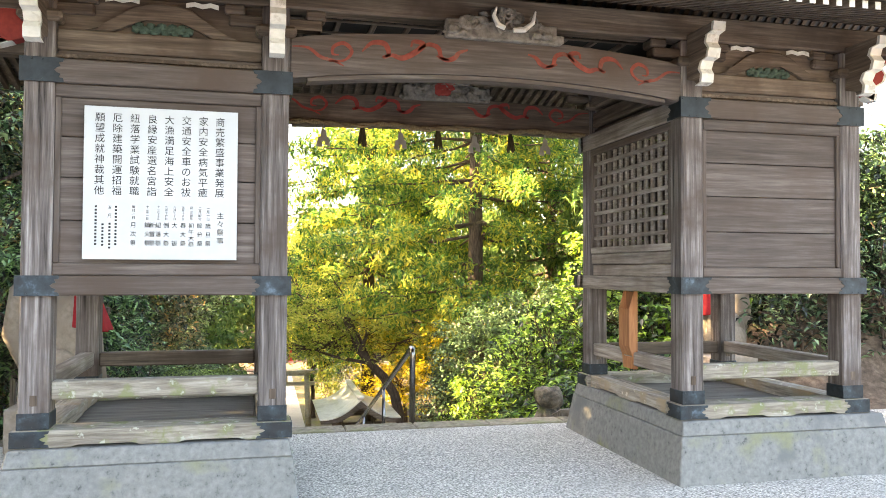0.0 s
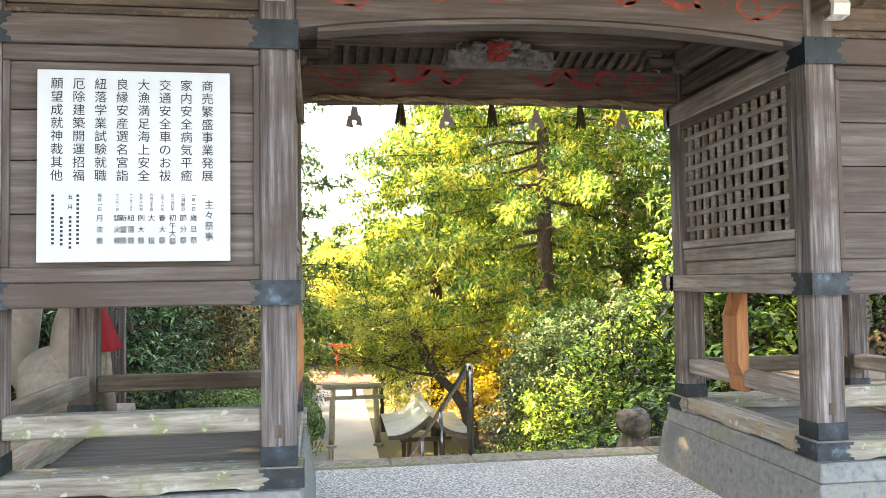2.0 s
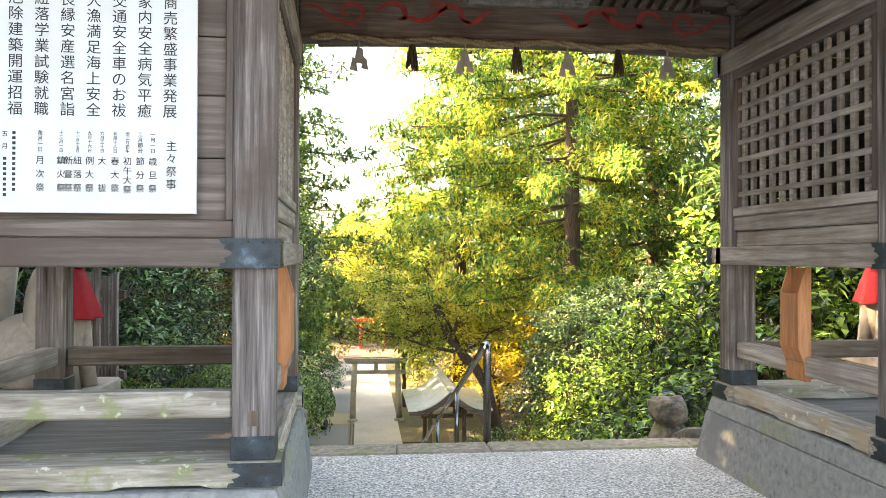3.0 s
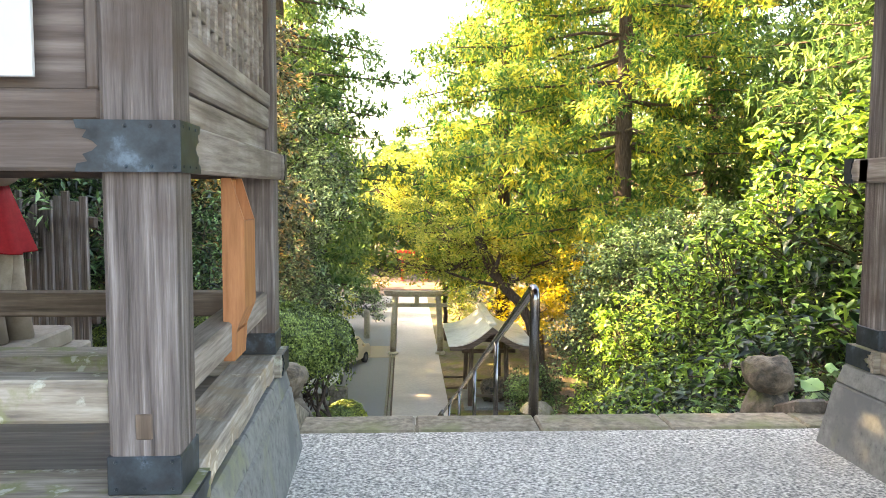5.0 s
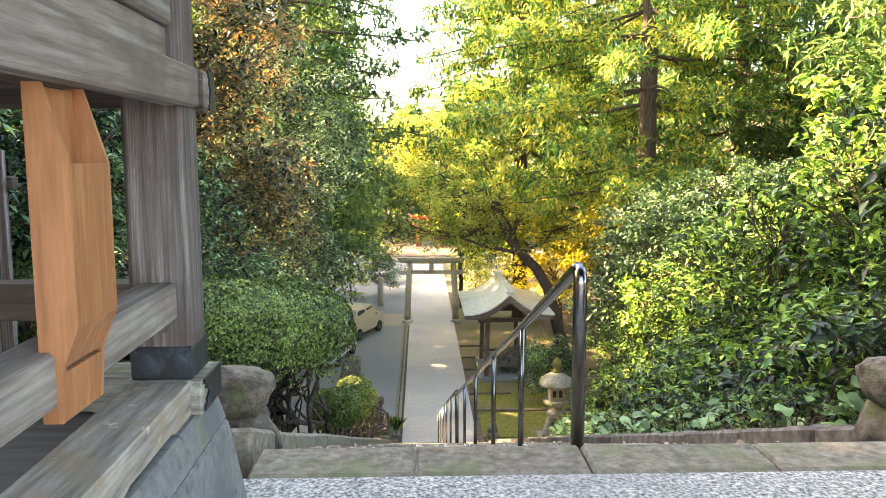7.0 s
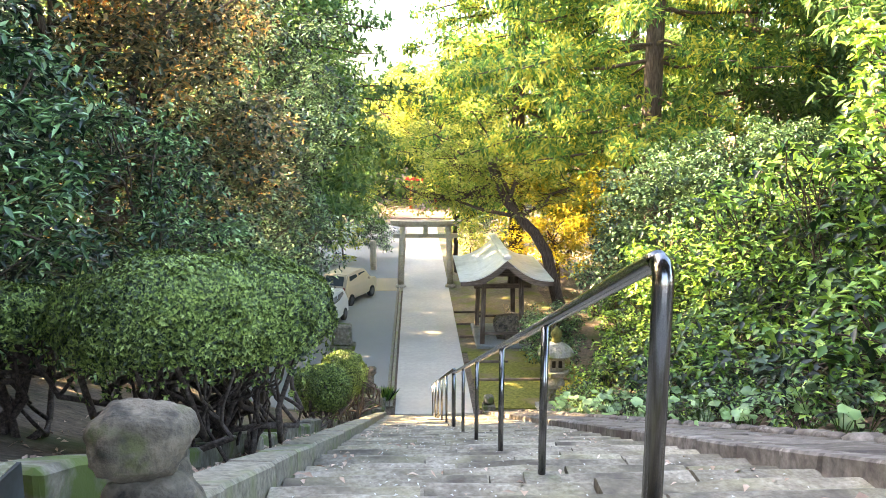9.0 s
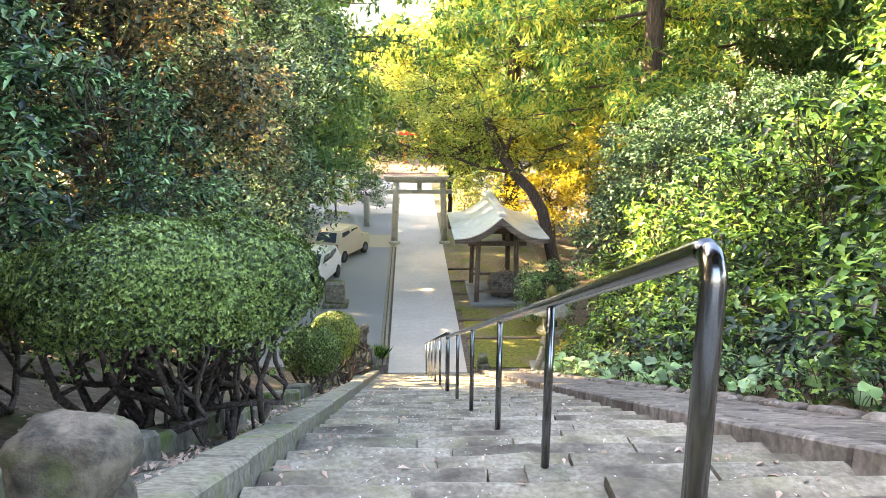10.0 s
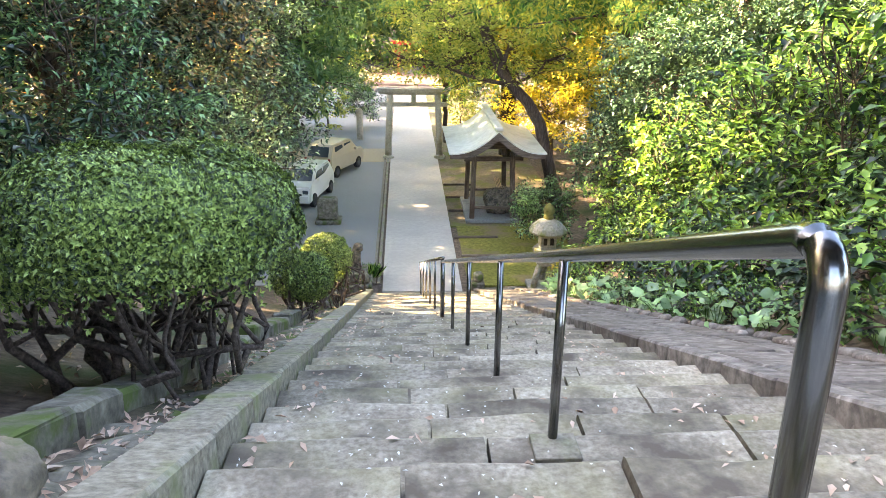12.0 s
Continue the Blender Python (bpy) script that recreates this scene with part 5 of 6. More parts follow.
    for s in (-1, 1):
        for y0, y1 in ((-0.55, 0.25), (0.33, 1.2)):
            q = [(s * 0.66, y0 - 0.15, 1.06), (s * 0.66, y1, 1.06), (s * 0.645, y1 - 0.06, h - 0.14), (s * 0.645, y0 + 0.12, h - 0.14)]
            pane("side_window", q if s > 0 else q[::-1], GLASS, out=0.02)
        for wy in (-1.12, 1.12):
            bm = bmesh.new()
            tube(bm, [(s * 0.6, wy, 0.29), (s * 0.76, wy, 0.29)], 0.29, 18)
            wheel = part("wheel", bm, RUBBER, car)
            bm = bmesh.new()
            tube(bm, [(s * 0.755, wy, 0.29), (s * 0.768, wy, 0.29)], 0.18, 14)
            part("rim", bm, STEEL, wheel)
        part("tail_light", one_box(s * 0.62 - 0.06, s * 0.62 + 0.06, 1.66, 1.715, 0.75, 1.0, bevel=0.015), REDPAINT, shell, "red tail light")
        part("headlight", one_box(s * 0.55 - 0.12, s * 0.55 + 0.12, -1.735, -1.69, 0.68, 0.84, bevel=0.02), GLASS, shell, "clear headlight")
        part("mirror", one_box(s * 0.8 - 0.07, s * 0.8 + 0.07, -0.78, -0.68, 1.0, 1.13, bevel=0.02), paint, shell)
    part("number_plate", one_box(-0.17, 0.17, -1.742, -1.73, 0.42, 0.58, bevel=0), surface("plate_yellow", [(0.3, (0.7, 0.5, 0.05)), (0.7, (0.75, 0.55, 0.07))], rough=0.5, bump=0), shell, "yellow number plate")
    part("number_plate", one_box(-0.17, 0.17, 1.712, 1.72, 0.42, 0.58, bevel=0), WHITE, shell)
    part("bumper", one_box(-0.7, 0.7, -1.76, -1.68, 0.3, 0.62, bevel=0.03), paint, car)
    part("grille", one_box(-0.4, 0.4, -1.765, -1.755, 0.62, 0.7, bevel=0), RUBBER, shell)
    car.matrix_world = pose(x, y, LOW + 0.004, 0, 0, turn)


build_car(-2.45, 43.3, 157, CARBEIGE, "beige boxy kei car parked with its rear showing", True)
build_car(-3.25, 38.4, -12, CARWHITE, "white compact car parked nose out beside the lane", False)


# ---- statues and boulders by the gate ----
def build_fox(x, y, turn, label):
    ped = thing("statue_pedestal", (x, y, 0), "stepped beige stone pedestal of a fox statue", "pedestal", "fox pedestals")
    part("tier", one_box(-0.4, 0.4, -0.55, 0.55, -0.05, 0.36, bevel=0.015), STATUE, ped)
    part("tier", one_box(-0.33, 0.33, -0.45, 0.45, 0.361, 0.47, bevel=0.015), STATUE, ped)
    bm = bmesh.new()
    lump(bm, (0, 0.16, 0.26), (0.23, 0.3, 0.27), 1, 0.06, 1.2, 4)
    lump(bm, (0, -0.02, 0.48), (0.19, 0.2, 0.42), 2, 0.05, 1.2, 4)
    lump(bm, (0, -0.14, 0.98), (0.13, 0.17, 0.14), 4, 0.05, 1.2, 3)
    for s in (-1, 1):
        lump(bm, (s * 0.17, 0.12, 0.18), (0.1, 0.26, 0.18), 5, 0.05, 1.2, 3)
        tube(bm, [(s * 0.09, -0.2, 0.0), (s * 0.09, -0.18, 0.3), (s * 0.08, -0.12, 0.6)], [0.075, 0.055, 0.09], 10)
        tube(bm, [(s * 0.07, -0.08, 1.05), (s * 0.08, -0.06, 1.24)], [0.05, 0.012], 8)
    tube(bm, [(0, -0.22, 0.98), (0, -0.38, 0.94)], [0.075, 0.03], 8)
    tube(bm, [(0, 0.4, 0.12), (0, 0.52, 0.45), (0, 0.46, 0.85), (0, 0.42, 1.05)], [0.08, 0.14, 0.13, 0.02], 10)
    fox = tagged(part("fox_statue", bm, STATUE, smooth=True), label, "statue", "fox statues")
    fox.matrix_world = pose(x, y, 0.47, 0, 0, turn)
    bm = bmesh.new()
    n = 10
    rows = []
    for j in range(5):
        row = []
        for k in range(n + 1):
            a = math.pi * (0.1 + 0.8 * k / n)
            rr = 0.17 + 0.028 * j + 0.01 * math.sin(k * 2.6) * j
            row.append(bm.verts.new((rr * math.cos(a) * 0.8, -0.03 - rr * math.sin(a), 0.86 - 0.075 * j - 0.02 * j * math.sin(a))))
        rows.append(row)
    for r0, r1 in zip(rows, rows[1:]):
        for k in range(n):
            bm.faces.new((r0[k], r0[k + 1], r1[k + 1], r1[k]))
    ret = bmesh.ops.extrude_face_region(bm, geom=bm.faces[:])
    bmesh.ops.translate(bm, verts=[g for g in ret["geom"] if isinstance(g, bmesh.types.BMVert)], vec=(0, 0, 0.008))
    bib = tagged(part("bib", bm, REDCLOTH, smooth=True), "bright red cloth bib tied round a fox statue", "bib", "red bibs")
    bib.matrix_world = pose(x, y, 0.47, 0, 0, turn)


build_fox(-1.56, 6.9, 72, "smooth sandy stone fox statue seated on a pedestal")
build_fox(5.78, 8.3, -72, "smooth sandy stone fox statue behind the open bay")


def build_boulder_pair(x, y, label, sx):
    """A weathered two-part stone: a rounded head on a squat body."""
    b = thing("guardian_boulder", (x, y, 0.05 if sx < 0 else 0.0), label, "boulder", "stair head boulders")
    bm = bmesh.new()
    lump(bm, (0.01, 0, -0.25), (0.16, 0.15, 0.28), 11 + sx, 0.2, 1.1, 4)
    part("lower_stone", bm, ROCK, b, smooth=True)
    bm = bmesh.new()
    lump(bm, (-0.015 * sx, 0, 0.09), (0.158, 0.15, 0.115), 23 + sx, 0.22, 1.3, 4)
    part("upper_stone", bm, ROCK, b, smooth=True)


build_boulder_pair(0.03, 7.45, "weathered lichened boulder stacked at the stair head", 1)
build_boulder_pair(3.12, 7.3, "mossy eroded boulder pair beside the top edge stone", -1)


# ---- rope with tassels on the inner beam ----
def build_rope():
    rope = thing("sacred_rope", (1.65, 6.08, 2.82), "old straw rope with tassels and paper streamers under the beam", "rope")
    n = 60
    for j in range(2):
        bm = bmesh.new()
        pts = []
        for k in range(n + 1):
            t = k / n
            u = -1.36 + 2.72 * t
            sag = 0.012 * math.sin(t * math.pi * 8)
            a = t * 60 + j * math.pi
            pts.append((u, -0.008 + 0.012 * math.cos(a), -0.035 + sag + 0.012 * math.sin(a)))
        tube(bm, pts, 0.014, 6)
        part("strand", bm, ROPE, rope, smooth=True)
    xs = [0.59 + (2.62 - 0.59) * k / 6 for k in range(7)]
    for k, x in enumerate(xs):
        if k % 2:
            bm = bmesh.new()
            r = random.Random(k)
            for i in range(26):
                a = r.uniform(0, 6.3)
                q = r.uniform(0.2, 1) * 0.045
                tube(bm, [(0.008 * math.cos(a), 0.008 * math.sin(a), -0.04), (q * 0.6 * math.cos(a), q * 0.6 * math.sin(a), -0.11), (q * math.cos(a), q * math.sin(a), -0.2 - r.uniform(0, 0.03))], [0.006, 0.006, 0.004], 4)
            part("tassel", bm, TASSEL, rope, "dark straw tassel", at=(x - 1.65, 0, 0))
        else:
            bm = bmesh.new()
            tube(bm, [(0, 0, -0.03), (0, 0, -0.08)], 0.006, 5)
            for s, z, w, h in ((0, -0.14, 0.07, 0.09), (1, -0.19, 0.05, 0.06), (-1, -0.2, 0.055, 0.07)):
                prism(bm, [(s * 0.035 - w / 2, z - h / 2), (s * 0.035 + w / 2, z - h / 2 - 0.012), (s * 0.035 + w / 2 - 0.012, z + h / 2), (s * 0.035 - w / 2 + 0.02, z + h / 2 + 0.014)], s * 0.006 - 0.002, s * 0.006 + 0.002, "y")
            part("paper_streamer", bm, PAPER, rope, "faded folded paper streamer", at=(x - 1.65, 0, 0))


build_rope()


# ---- planting ----
def limb(bm, a, b, r0, r1, bend=0.3, seed=0, n=5):
    a, b = Vector(a), Vector(b)
    L = (b - a).length
    pts, rad = [], []
    for k in range(n + 1):
        t = k / n
        w = math.sin(math.pi * t) * bend * L * 0.3
        pts.append(a.lerp(b, t) + Vector((noise.noise(Vector((seed, t * 2, 0))), noise.noise(Vector((seed, t * 2, 7))), noise.noise(Vector((seed, t * 2, 13))))) * w)
        rad.append(r0 + (r1 - r0) * t)
    tube(bm, pts, rad, 6, cap=False)
    return pts


def shell_points(centre, size, n, low=-0.3, thick=0.18, bumpy=0.1, seed=0):
    """Points in the outer layer of a bumpy ellipsoid, above the height 'low' (of its half height), with outward directions."""
    d = unit(int(n * 2.4))
    d = d[d[:, 2] > low][:n]
    k = np.array([1 + bumpy * noise.noise(Vector(v * 2.3) + Vector((seed, seed * 2, 0))) + bumpy * 0.6 * noise.noise(Vector(v * 5.5) + Vector((seed, 0, 3))) for v in d])
    p = d * (k * (1 - thick * rng.uniform(0, 1, len(d)) ** 1.5))[:, None] * np.array(size) + np.array(centre)
    return p, d


def trimmed_shrub(name, lobes, per_m2, leaf, mat, label, base, stems, seed, low=-0.35, at=None, group=""):
    """A clipped shrub: leaf shell over crooked bare stems."""
    s = thing(name, base, label, "shrub", group)
    P, D = [], []
    for i, (c, size) in enumerate(lobes):
        area = 4 * math.pi * ((size[0] * size[1]) ** 1.6 / 3 + (size[0] * size[2]) ** 1.6 / 3 + (size[1] * size[2]) ** 1.6 / 3) ** (1 / 1.6)
        p, d = shell_points(c, size, int(area * per_m2), low, 0.2, 0.1, seed + i)
        P.append(p)
        D.append(d)
    P, D = np.concatenate(P), np.concatenate(D)
    keep = np.ones(len(P), bool)
    for c, size in lobes:
        q = (P - np.array(c)) / np.array(size)
        keep &= (q ** 2).sum(1) > 0.62
    P, D = P[keep], D[keep]
    skirt = rng.choice(len(P), len(P) // 14)
    P = np.concatenate([P, P[skirt] - np.stack([np.zeros(len(skirt)), np.zeros(len(skirt)), rng.uniform(0.02, 0.26, len(skirt))], 1)])
    D = np.concatenate([D, D[skirt]])
    # rosettes: five leaves round each shoot
    P, D = np.repeat(P[::5], 6, 0), np.repeat(D[::5], 6, 0)
    tang = np.cross(D, unit(len(D)))
    tang /= np.maximum(np.linalg.norm(tang, axis=1, keepdims=True), 1e-6)
    a = D * rng.uniform(0.25, 1.0, (len(P), 1)) + tang + np.array([0, 0, 0.25])
    P = P + a / np.linalg.norm(a, axis=1, keepdims=True) * leaf * 0.5
    up = D + unit(len(P)) * 0.3
    leaves("foliage", (P - np.array(base), a, up, leaf * rng.uniform(0.6, 1.3, len(P)), leaf * 0.45 * rng.uniform(0.7, 1.3, len(P))), mat, s)
    r = random.Random(seed)
    bm = bmesh.new()
    for k in range(stems):
        c, size = lobes[k % len(lobes)]
        root = Vector((base[0] + r.uniform(-0.35, 0.35) * size[0] * 1.5 + (c[0] - base[0]) * 0.45, base[1] + (c[1] - base[1]) * 0.45 + r.uniform(-0.3, 0.3) * size[1], 0))
        root.z = land(root.x, root.y) - 0.05
        a = r.uniform(0, 6.28)
        tip = Vector((c[0] + 0.72 * size[0] * math.cos(a), c[1] + 0.72 * size[1] * math.sin(a), c[2] + r.uniform(-0.2, 0.3) * size[2]))
        pts = limb(bm, root - Vector(base), tip - Vector(base), 0.034, 0.014, 2.2, seed + k * 1.7, 8)
        for j in (2, 3, 4, 5):
            b = r.uniform(0, 6.28)
            tip2 = Vector((c[0] + 0.8 * size[0] * math.cos(b), c[1] + 0.8 * size[1] * math.sin(b), c[2] + r.uniform(-0.1, 0.5) * size[2])) - Vector(base)
            mid = pts[j].lerp(tip2, r.uniform(0.45, 0.9))
            limb(bm, pts[j], mid, 0.018, 0.005, 1.1, seed + k + j * 3.3, 5)
    tagged(part("stemwork", bm, TWIG, s, "crooked bare brown stems", smooth=True), kind="stuff")
    return s


def broadleaf(name, base, lobes, mat, per, leaf, label, clump=0.45, seed=1, trunk_r=0.16, tops=6, width=0.5, group="", droop=0.15, lean=(0, 0), category="tree", low=-0.75):
    """Tree or tall shrub: trunk, limbs to each lobe, leaves in clumps through the lobes."""
    s = thing(name, base, label, category, group)
    r = random.Random(seed)
    C = []
    bm = bmesh.new()
    mid = Vector((sum(l[0][0] for l in lobes) / len(lobes), sum(l[0][1] for l in lobes) / len(lobes), sum(l[0][2] for l in lobes) / len(lobes)))
    fork = Vector(base).lerp(mid, 0.45) + Vector((lean[0], lean[1], 0))
    limb(bm, (0, 0, -0.3), fork - Vector(base), trunk_r, trunk_r * 0.7, 0.5, seed)
    part("trunk", bm, BARK, s, smooth=True)
    bm = bmesh.new()
    for i, (c, size) in enumerate(lobes):
        pts = limb(bm, fork - Vector(base), Vector(c) - Vector(base), trunk_r * 0.55, trunk_r * 0.22, 0.7, seed + i)
        n = max(6, int(tops * size[0] * size[1] * size[2] / clump ** 2))
        p, d = shell_points(c, (size[0], size[1], size[2]), n, low, 0.55, 0.22, seed + i)
        C.append(p)
        for j in range(0, len(p), max(1, len(p) // 9)):
            q = Vector(p[j]) - Vector(base)
            limb(bm, pts[r.choice((2, 3, 4, 5))], q, trunk_r * 0.16, 0.012, 0.6, seed + j)
    tagged(part("branchwork", bm, BARK, s, smooth=True), kind="stuff")
    C = np.concatenate(C) - np.array(base)
    leaves("crown", clumps(C, clump * rng.uniform(0.6, 1.3, len(C)), per, 0.6, 0.45, droop, leaf, leaf * width, 0.55), mat, s)
    return s


def cedar(base, height, crown_from, radius, mat, label, seed, whorls=26, arms=6, per=46, leaf=0.36, clump=0.62, trunk_r=0.42, group="cedars", gaps=0.12):
    """Japanese cedar: straight trunk, drooping arms that end in shaggy clumps."""
    s = thing("cedar_tree", base, label, "tree", group)
    r = random.Random(seed)
    bm = bmesh.new()
    n = 8
    tube(bm, [(0.05 * noise.noise(Vector((seed, k, 0))), 0.05 * noise.noise(Vector((seed, k, 5))), height * k / n - (0.4 if k == 0 else 0)) for k in range(n + 1)], [trunk_r * (1 - 0.9 * k / n) + 0.02 for k in range(n + 1)], 12)
    part("trunk", bm, BARK, s, smooth=True)
    bm = bmesh.new()
    C, R = [], []
    for w in range(whorls):
        t = min(max((w + r.uniform(-0.3, 0.3)) / (whorls - 1), 0.0), 1.0)
        z = crown_from + (height - crown_from) * min(max(t, 0), 1)
        L = radius * (1 - t ** 1.5) * (0.75 + 0.25 * min(1, t * 5)) + 0.4
        a0 = r.uniform(0, 6.28)
        for k in range(arms):
            if r.random() < gaps:
                continue
            a = a0 + 6.283 * k / arms + r.uniform(-0.35, 0.35)
            Lk = L * r.uniform(0.6, 1.12)
            tip = Vector((Lk * math.cos(a), Lk * math.sin(a), z - 0.14 * Lk + r.uniform(-0.3, 0.3)))
            pts = limb(bm, (0, 0, z), tip, 0.07, 0.02, 0.35, seed + w * 7 + k, 4)
            m = max(2, int(Lk / (clump * 0.95)))
            for j in range(m):
                u = 0.35 + 0.65 * (j + r.uniform(0.2, 0.8)) / m
                p = Vector((0, 0, z)).lerp(tip, u) + Vector((r.gauss(0, 0.3), r.gauss(0, 0.3), r.uniform(-0.1, 0.35)))
                C.append(p)
                R.append(clump * r.uniform(0.7, 1.25))
    tagged(part("branchwork", bm, BARK, s, smooth=True), kind="stuff")
    leaves("crown", clumps(np.array(C), np.array(R), per, 0.7, 0.5, 0.1, leaf, leaf * 0.3), mat, s)
    return s


# dense evergreens that close the left side, added to block the low sun
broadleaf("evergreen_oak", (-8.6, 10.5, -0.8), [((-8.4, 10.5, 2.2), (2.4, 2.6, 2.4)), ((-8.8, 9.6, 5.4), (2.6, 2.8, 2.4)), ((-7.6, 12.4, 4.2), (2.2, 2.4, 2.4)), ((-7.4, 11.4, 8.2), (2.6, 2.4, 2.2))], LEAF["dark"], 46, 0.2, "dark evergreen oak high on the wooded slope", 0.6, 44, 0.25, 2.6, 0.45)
broadleaf("evergreen_oak", (-9.8, 16.5, -3.2), [((-9.6, 16.5, 1.2), (2.8, 3.0, 3.0)), ((-9.8, 16.0, 5.6), (3.0, 3.2, 2.8)), ((-8.4, 18.0, 4.0), (2.4, 2.6, 2.6))], LEAF["bronzelit"], 46, 0.2, "tall bronze evergreen oak deep in the wood", 0.65, 45, 0.28, 2.4, 0.45)
# next three oaks stand out of view, only to shade the terrace
broadleaf("evergreen_oak", (-6.0, 7.6, 0), [((-5.8, 7.6, 2.6), (1.9, 1.8, 2.2)), ((-6.2, 7.4, 5.6), (2.2, 2.0, 2.0))], LEAF["dark"], 46, 0.18, "unseen dark evergreen oak added behind the fox statue to block sun", 0.55, 47, 0.2, 2.8, 0.45)
broadleaf("evergreen_oak", (-7.2, 3.4, 0), [((-7.2, 3.4, 3.0), (2.2, 2.2, 2.6)), ((-7.0, 2.6, 5.6), (2.2, 2.2, 1.8))], LEAF["dark"], 46, 0.22, "unseen dark evergreen oak added to shade the terrace", 0.6, 49, 0.22, 2.6, 0.45)
broadleaf("evergreen_oak", (-7.6, -0.8, 0), [((-7.6, -0.8, 3.0), (2.4, 2.4, 2.8)), ((-7.4, -0.6, 5.8), (2.2, 2.2, 1.8))], LEAF["dark"], 46, 0.22, "unseen dark evergreen oak added at the terrace edge for shade", 0.6, 50, 0.22, 2.6, 0.45)
broadleaf("evergreen_oak", (-14.0, 13.0, -1), [((-14, 13, 4), (3.2, 3.4, 3.6)), ((-14, 14, 9), (3.2, 3.4, 3.0)), ((-13, 18, 7), (3.0, 3.4, 3.6))], LEAF["dark"], 46, 0.3, "tall evergreen oak added at the top of the wood to block sun", 0.9, 48, 0.3, 2.6, 0.45)

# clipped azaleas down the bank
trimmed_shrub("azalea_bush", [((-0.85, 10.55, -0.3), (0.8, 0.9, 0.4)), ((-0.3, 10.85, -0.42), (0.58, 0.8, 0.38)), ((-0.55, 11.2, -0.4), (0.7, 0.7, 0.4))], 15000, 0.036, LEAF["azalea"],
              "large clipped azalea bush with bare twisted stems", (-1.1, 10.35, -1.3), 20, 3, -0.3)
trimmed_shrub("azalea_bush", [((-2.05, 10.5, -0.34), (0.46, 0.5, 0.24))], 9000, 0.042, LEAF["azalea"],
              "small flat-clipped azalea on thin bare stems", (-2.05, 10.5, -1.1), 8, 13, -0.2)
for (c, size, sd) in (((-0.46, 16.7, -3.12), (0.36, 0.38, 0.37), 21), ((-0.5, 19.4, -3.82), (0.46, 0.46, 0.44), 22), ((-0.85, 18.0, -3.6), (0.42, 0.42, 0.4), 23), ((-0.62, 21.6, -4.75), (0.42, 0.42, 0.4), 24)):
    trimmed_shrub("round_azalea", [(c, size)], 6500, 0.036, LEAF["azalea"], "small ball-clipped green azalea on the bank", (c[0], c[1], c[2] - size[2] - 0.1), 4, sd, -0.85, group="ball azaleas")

# undergrowth under the oaks
for k in range(9):
    x, y = -3.6 - 0.5 * (k % 3), 13.0 + 1.5 * k
    z = land(x, y)
    broadleaf("undergrowth_shrub", (x, y, z), [((x, y, z + 1.0), (1.2, 1.1, 1.2)), ((x - 1.4, y + 0.3, z + 1.6), (1.3, 1.1, 1.4))], LEAF["dark" if k % 2 else "laurel"], 46, 0.15, "dark glossy undergrowth beneath the oaks", 0.42, 400 + k, 0.04, 3.2, 0.4, "undergrowth", category="shrub")

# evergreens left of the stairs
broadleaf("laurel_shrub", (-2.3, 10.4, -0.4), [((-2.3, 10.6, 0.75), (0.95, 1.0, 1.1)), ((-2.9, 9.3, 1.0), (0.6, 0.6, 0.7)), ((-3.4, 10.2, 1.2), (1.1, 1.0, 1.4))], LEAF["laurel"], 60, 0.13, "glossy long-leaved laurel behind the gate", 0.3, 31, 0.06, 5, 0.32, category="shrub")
broadleaf("evergreen_oak", (-5.0, 18.5, -3.4), [((-4.4, 18.5, 0.6), (2.6, 2.8, 2.6)), ((-3.5, 21.5, 0.2), (1.9, 2.4, 2.2)), ((-5.2, 17.0, 4.2), (3.0, 3.0, 2.6)), ((-3.9, 20.5, 3.4), (2.3, 2.6, 2.4))], LEAF["bronzelit"], 84, 0.15, "bronze-tinged evergreen oak over the bank", 0.55, 41, 0.3, 3.0, 0.45)
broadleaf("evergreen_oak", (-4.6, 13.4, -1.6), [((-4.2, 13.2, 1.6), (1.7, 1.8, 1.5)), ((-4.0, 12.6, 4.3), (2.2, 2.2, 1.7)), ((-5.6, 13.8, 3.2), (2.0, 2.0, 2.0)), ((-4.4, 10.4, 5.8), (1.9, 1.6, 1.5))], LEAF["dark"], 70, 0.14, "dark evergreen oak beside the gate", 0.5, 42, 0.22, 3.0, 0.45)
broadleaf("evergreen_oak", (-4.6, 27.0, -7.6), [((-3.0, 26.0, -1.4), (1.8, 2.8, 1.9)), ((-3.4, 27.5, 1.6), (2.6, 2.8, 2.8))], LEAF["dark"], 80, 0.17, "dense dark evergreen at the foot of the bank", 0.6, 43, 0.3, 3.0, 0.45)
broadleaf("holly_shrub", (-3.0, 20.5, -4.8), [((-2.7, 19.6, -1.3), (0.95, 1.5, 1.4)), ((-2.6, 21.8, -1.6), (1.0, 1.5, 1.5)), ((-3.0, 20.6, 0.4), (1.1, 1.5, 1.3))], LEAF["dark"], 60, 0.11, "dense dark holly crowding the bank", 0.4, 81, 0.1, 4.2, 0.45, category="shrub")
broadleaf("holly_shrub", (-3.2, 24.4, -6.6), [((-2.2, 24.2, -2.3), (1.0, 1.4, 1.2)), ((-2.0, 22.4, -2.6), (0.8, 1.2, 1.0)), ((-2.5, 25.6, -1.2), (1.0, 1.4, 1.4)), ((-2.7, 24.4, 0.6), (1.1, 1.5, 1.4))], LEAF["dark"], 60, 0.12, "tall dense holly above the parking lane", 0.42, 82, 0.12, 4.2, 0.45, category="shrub")
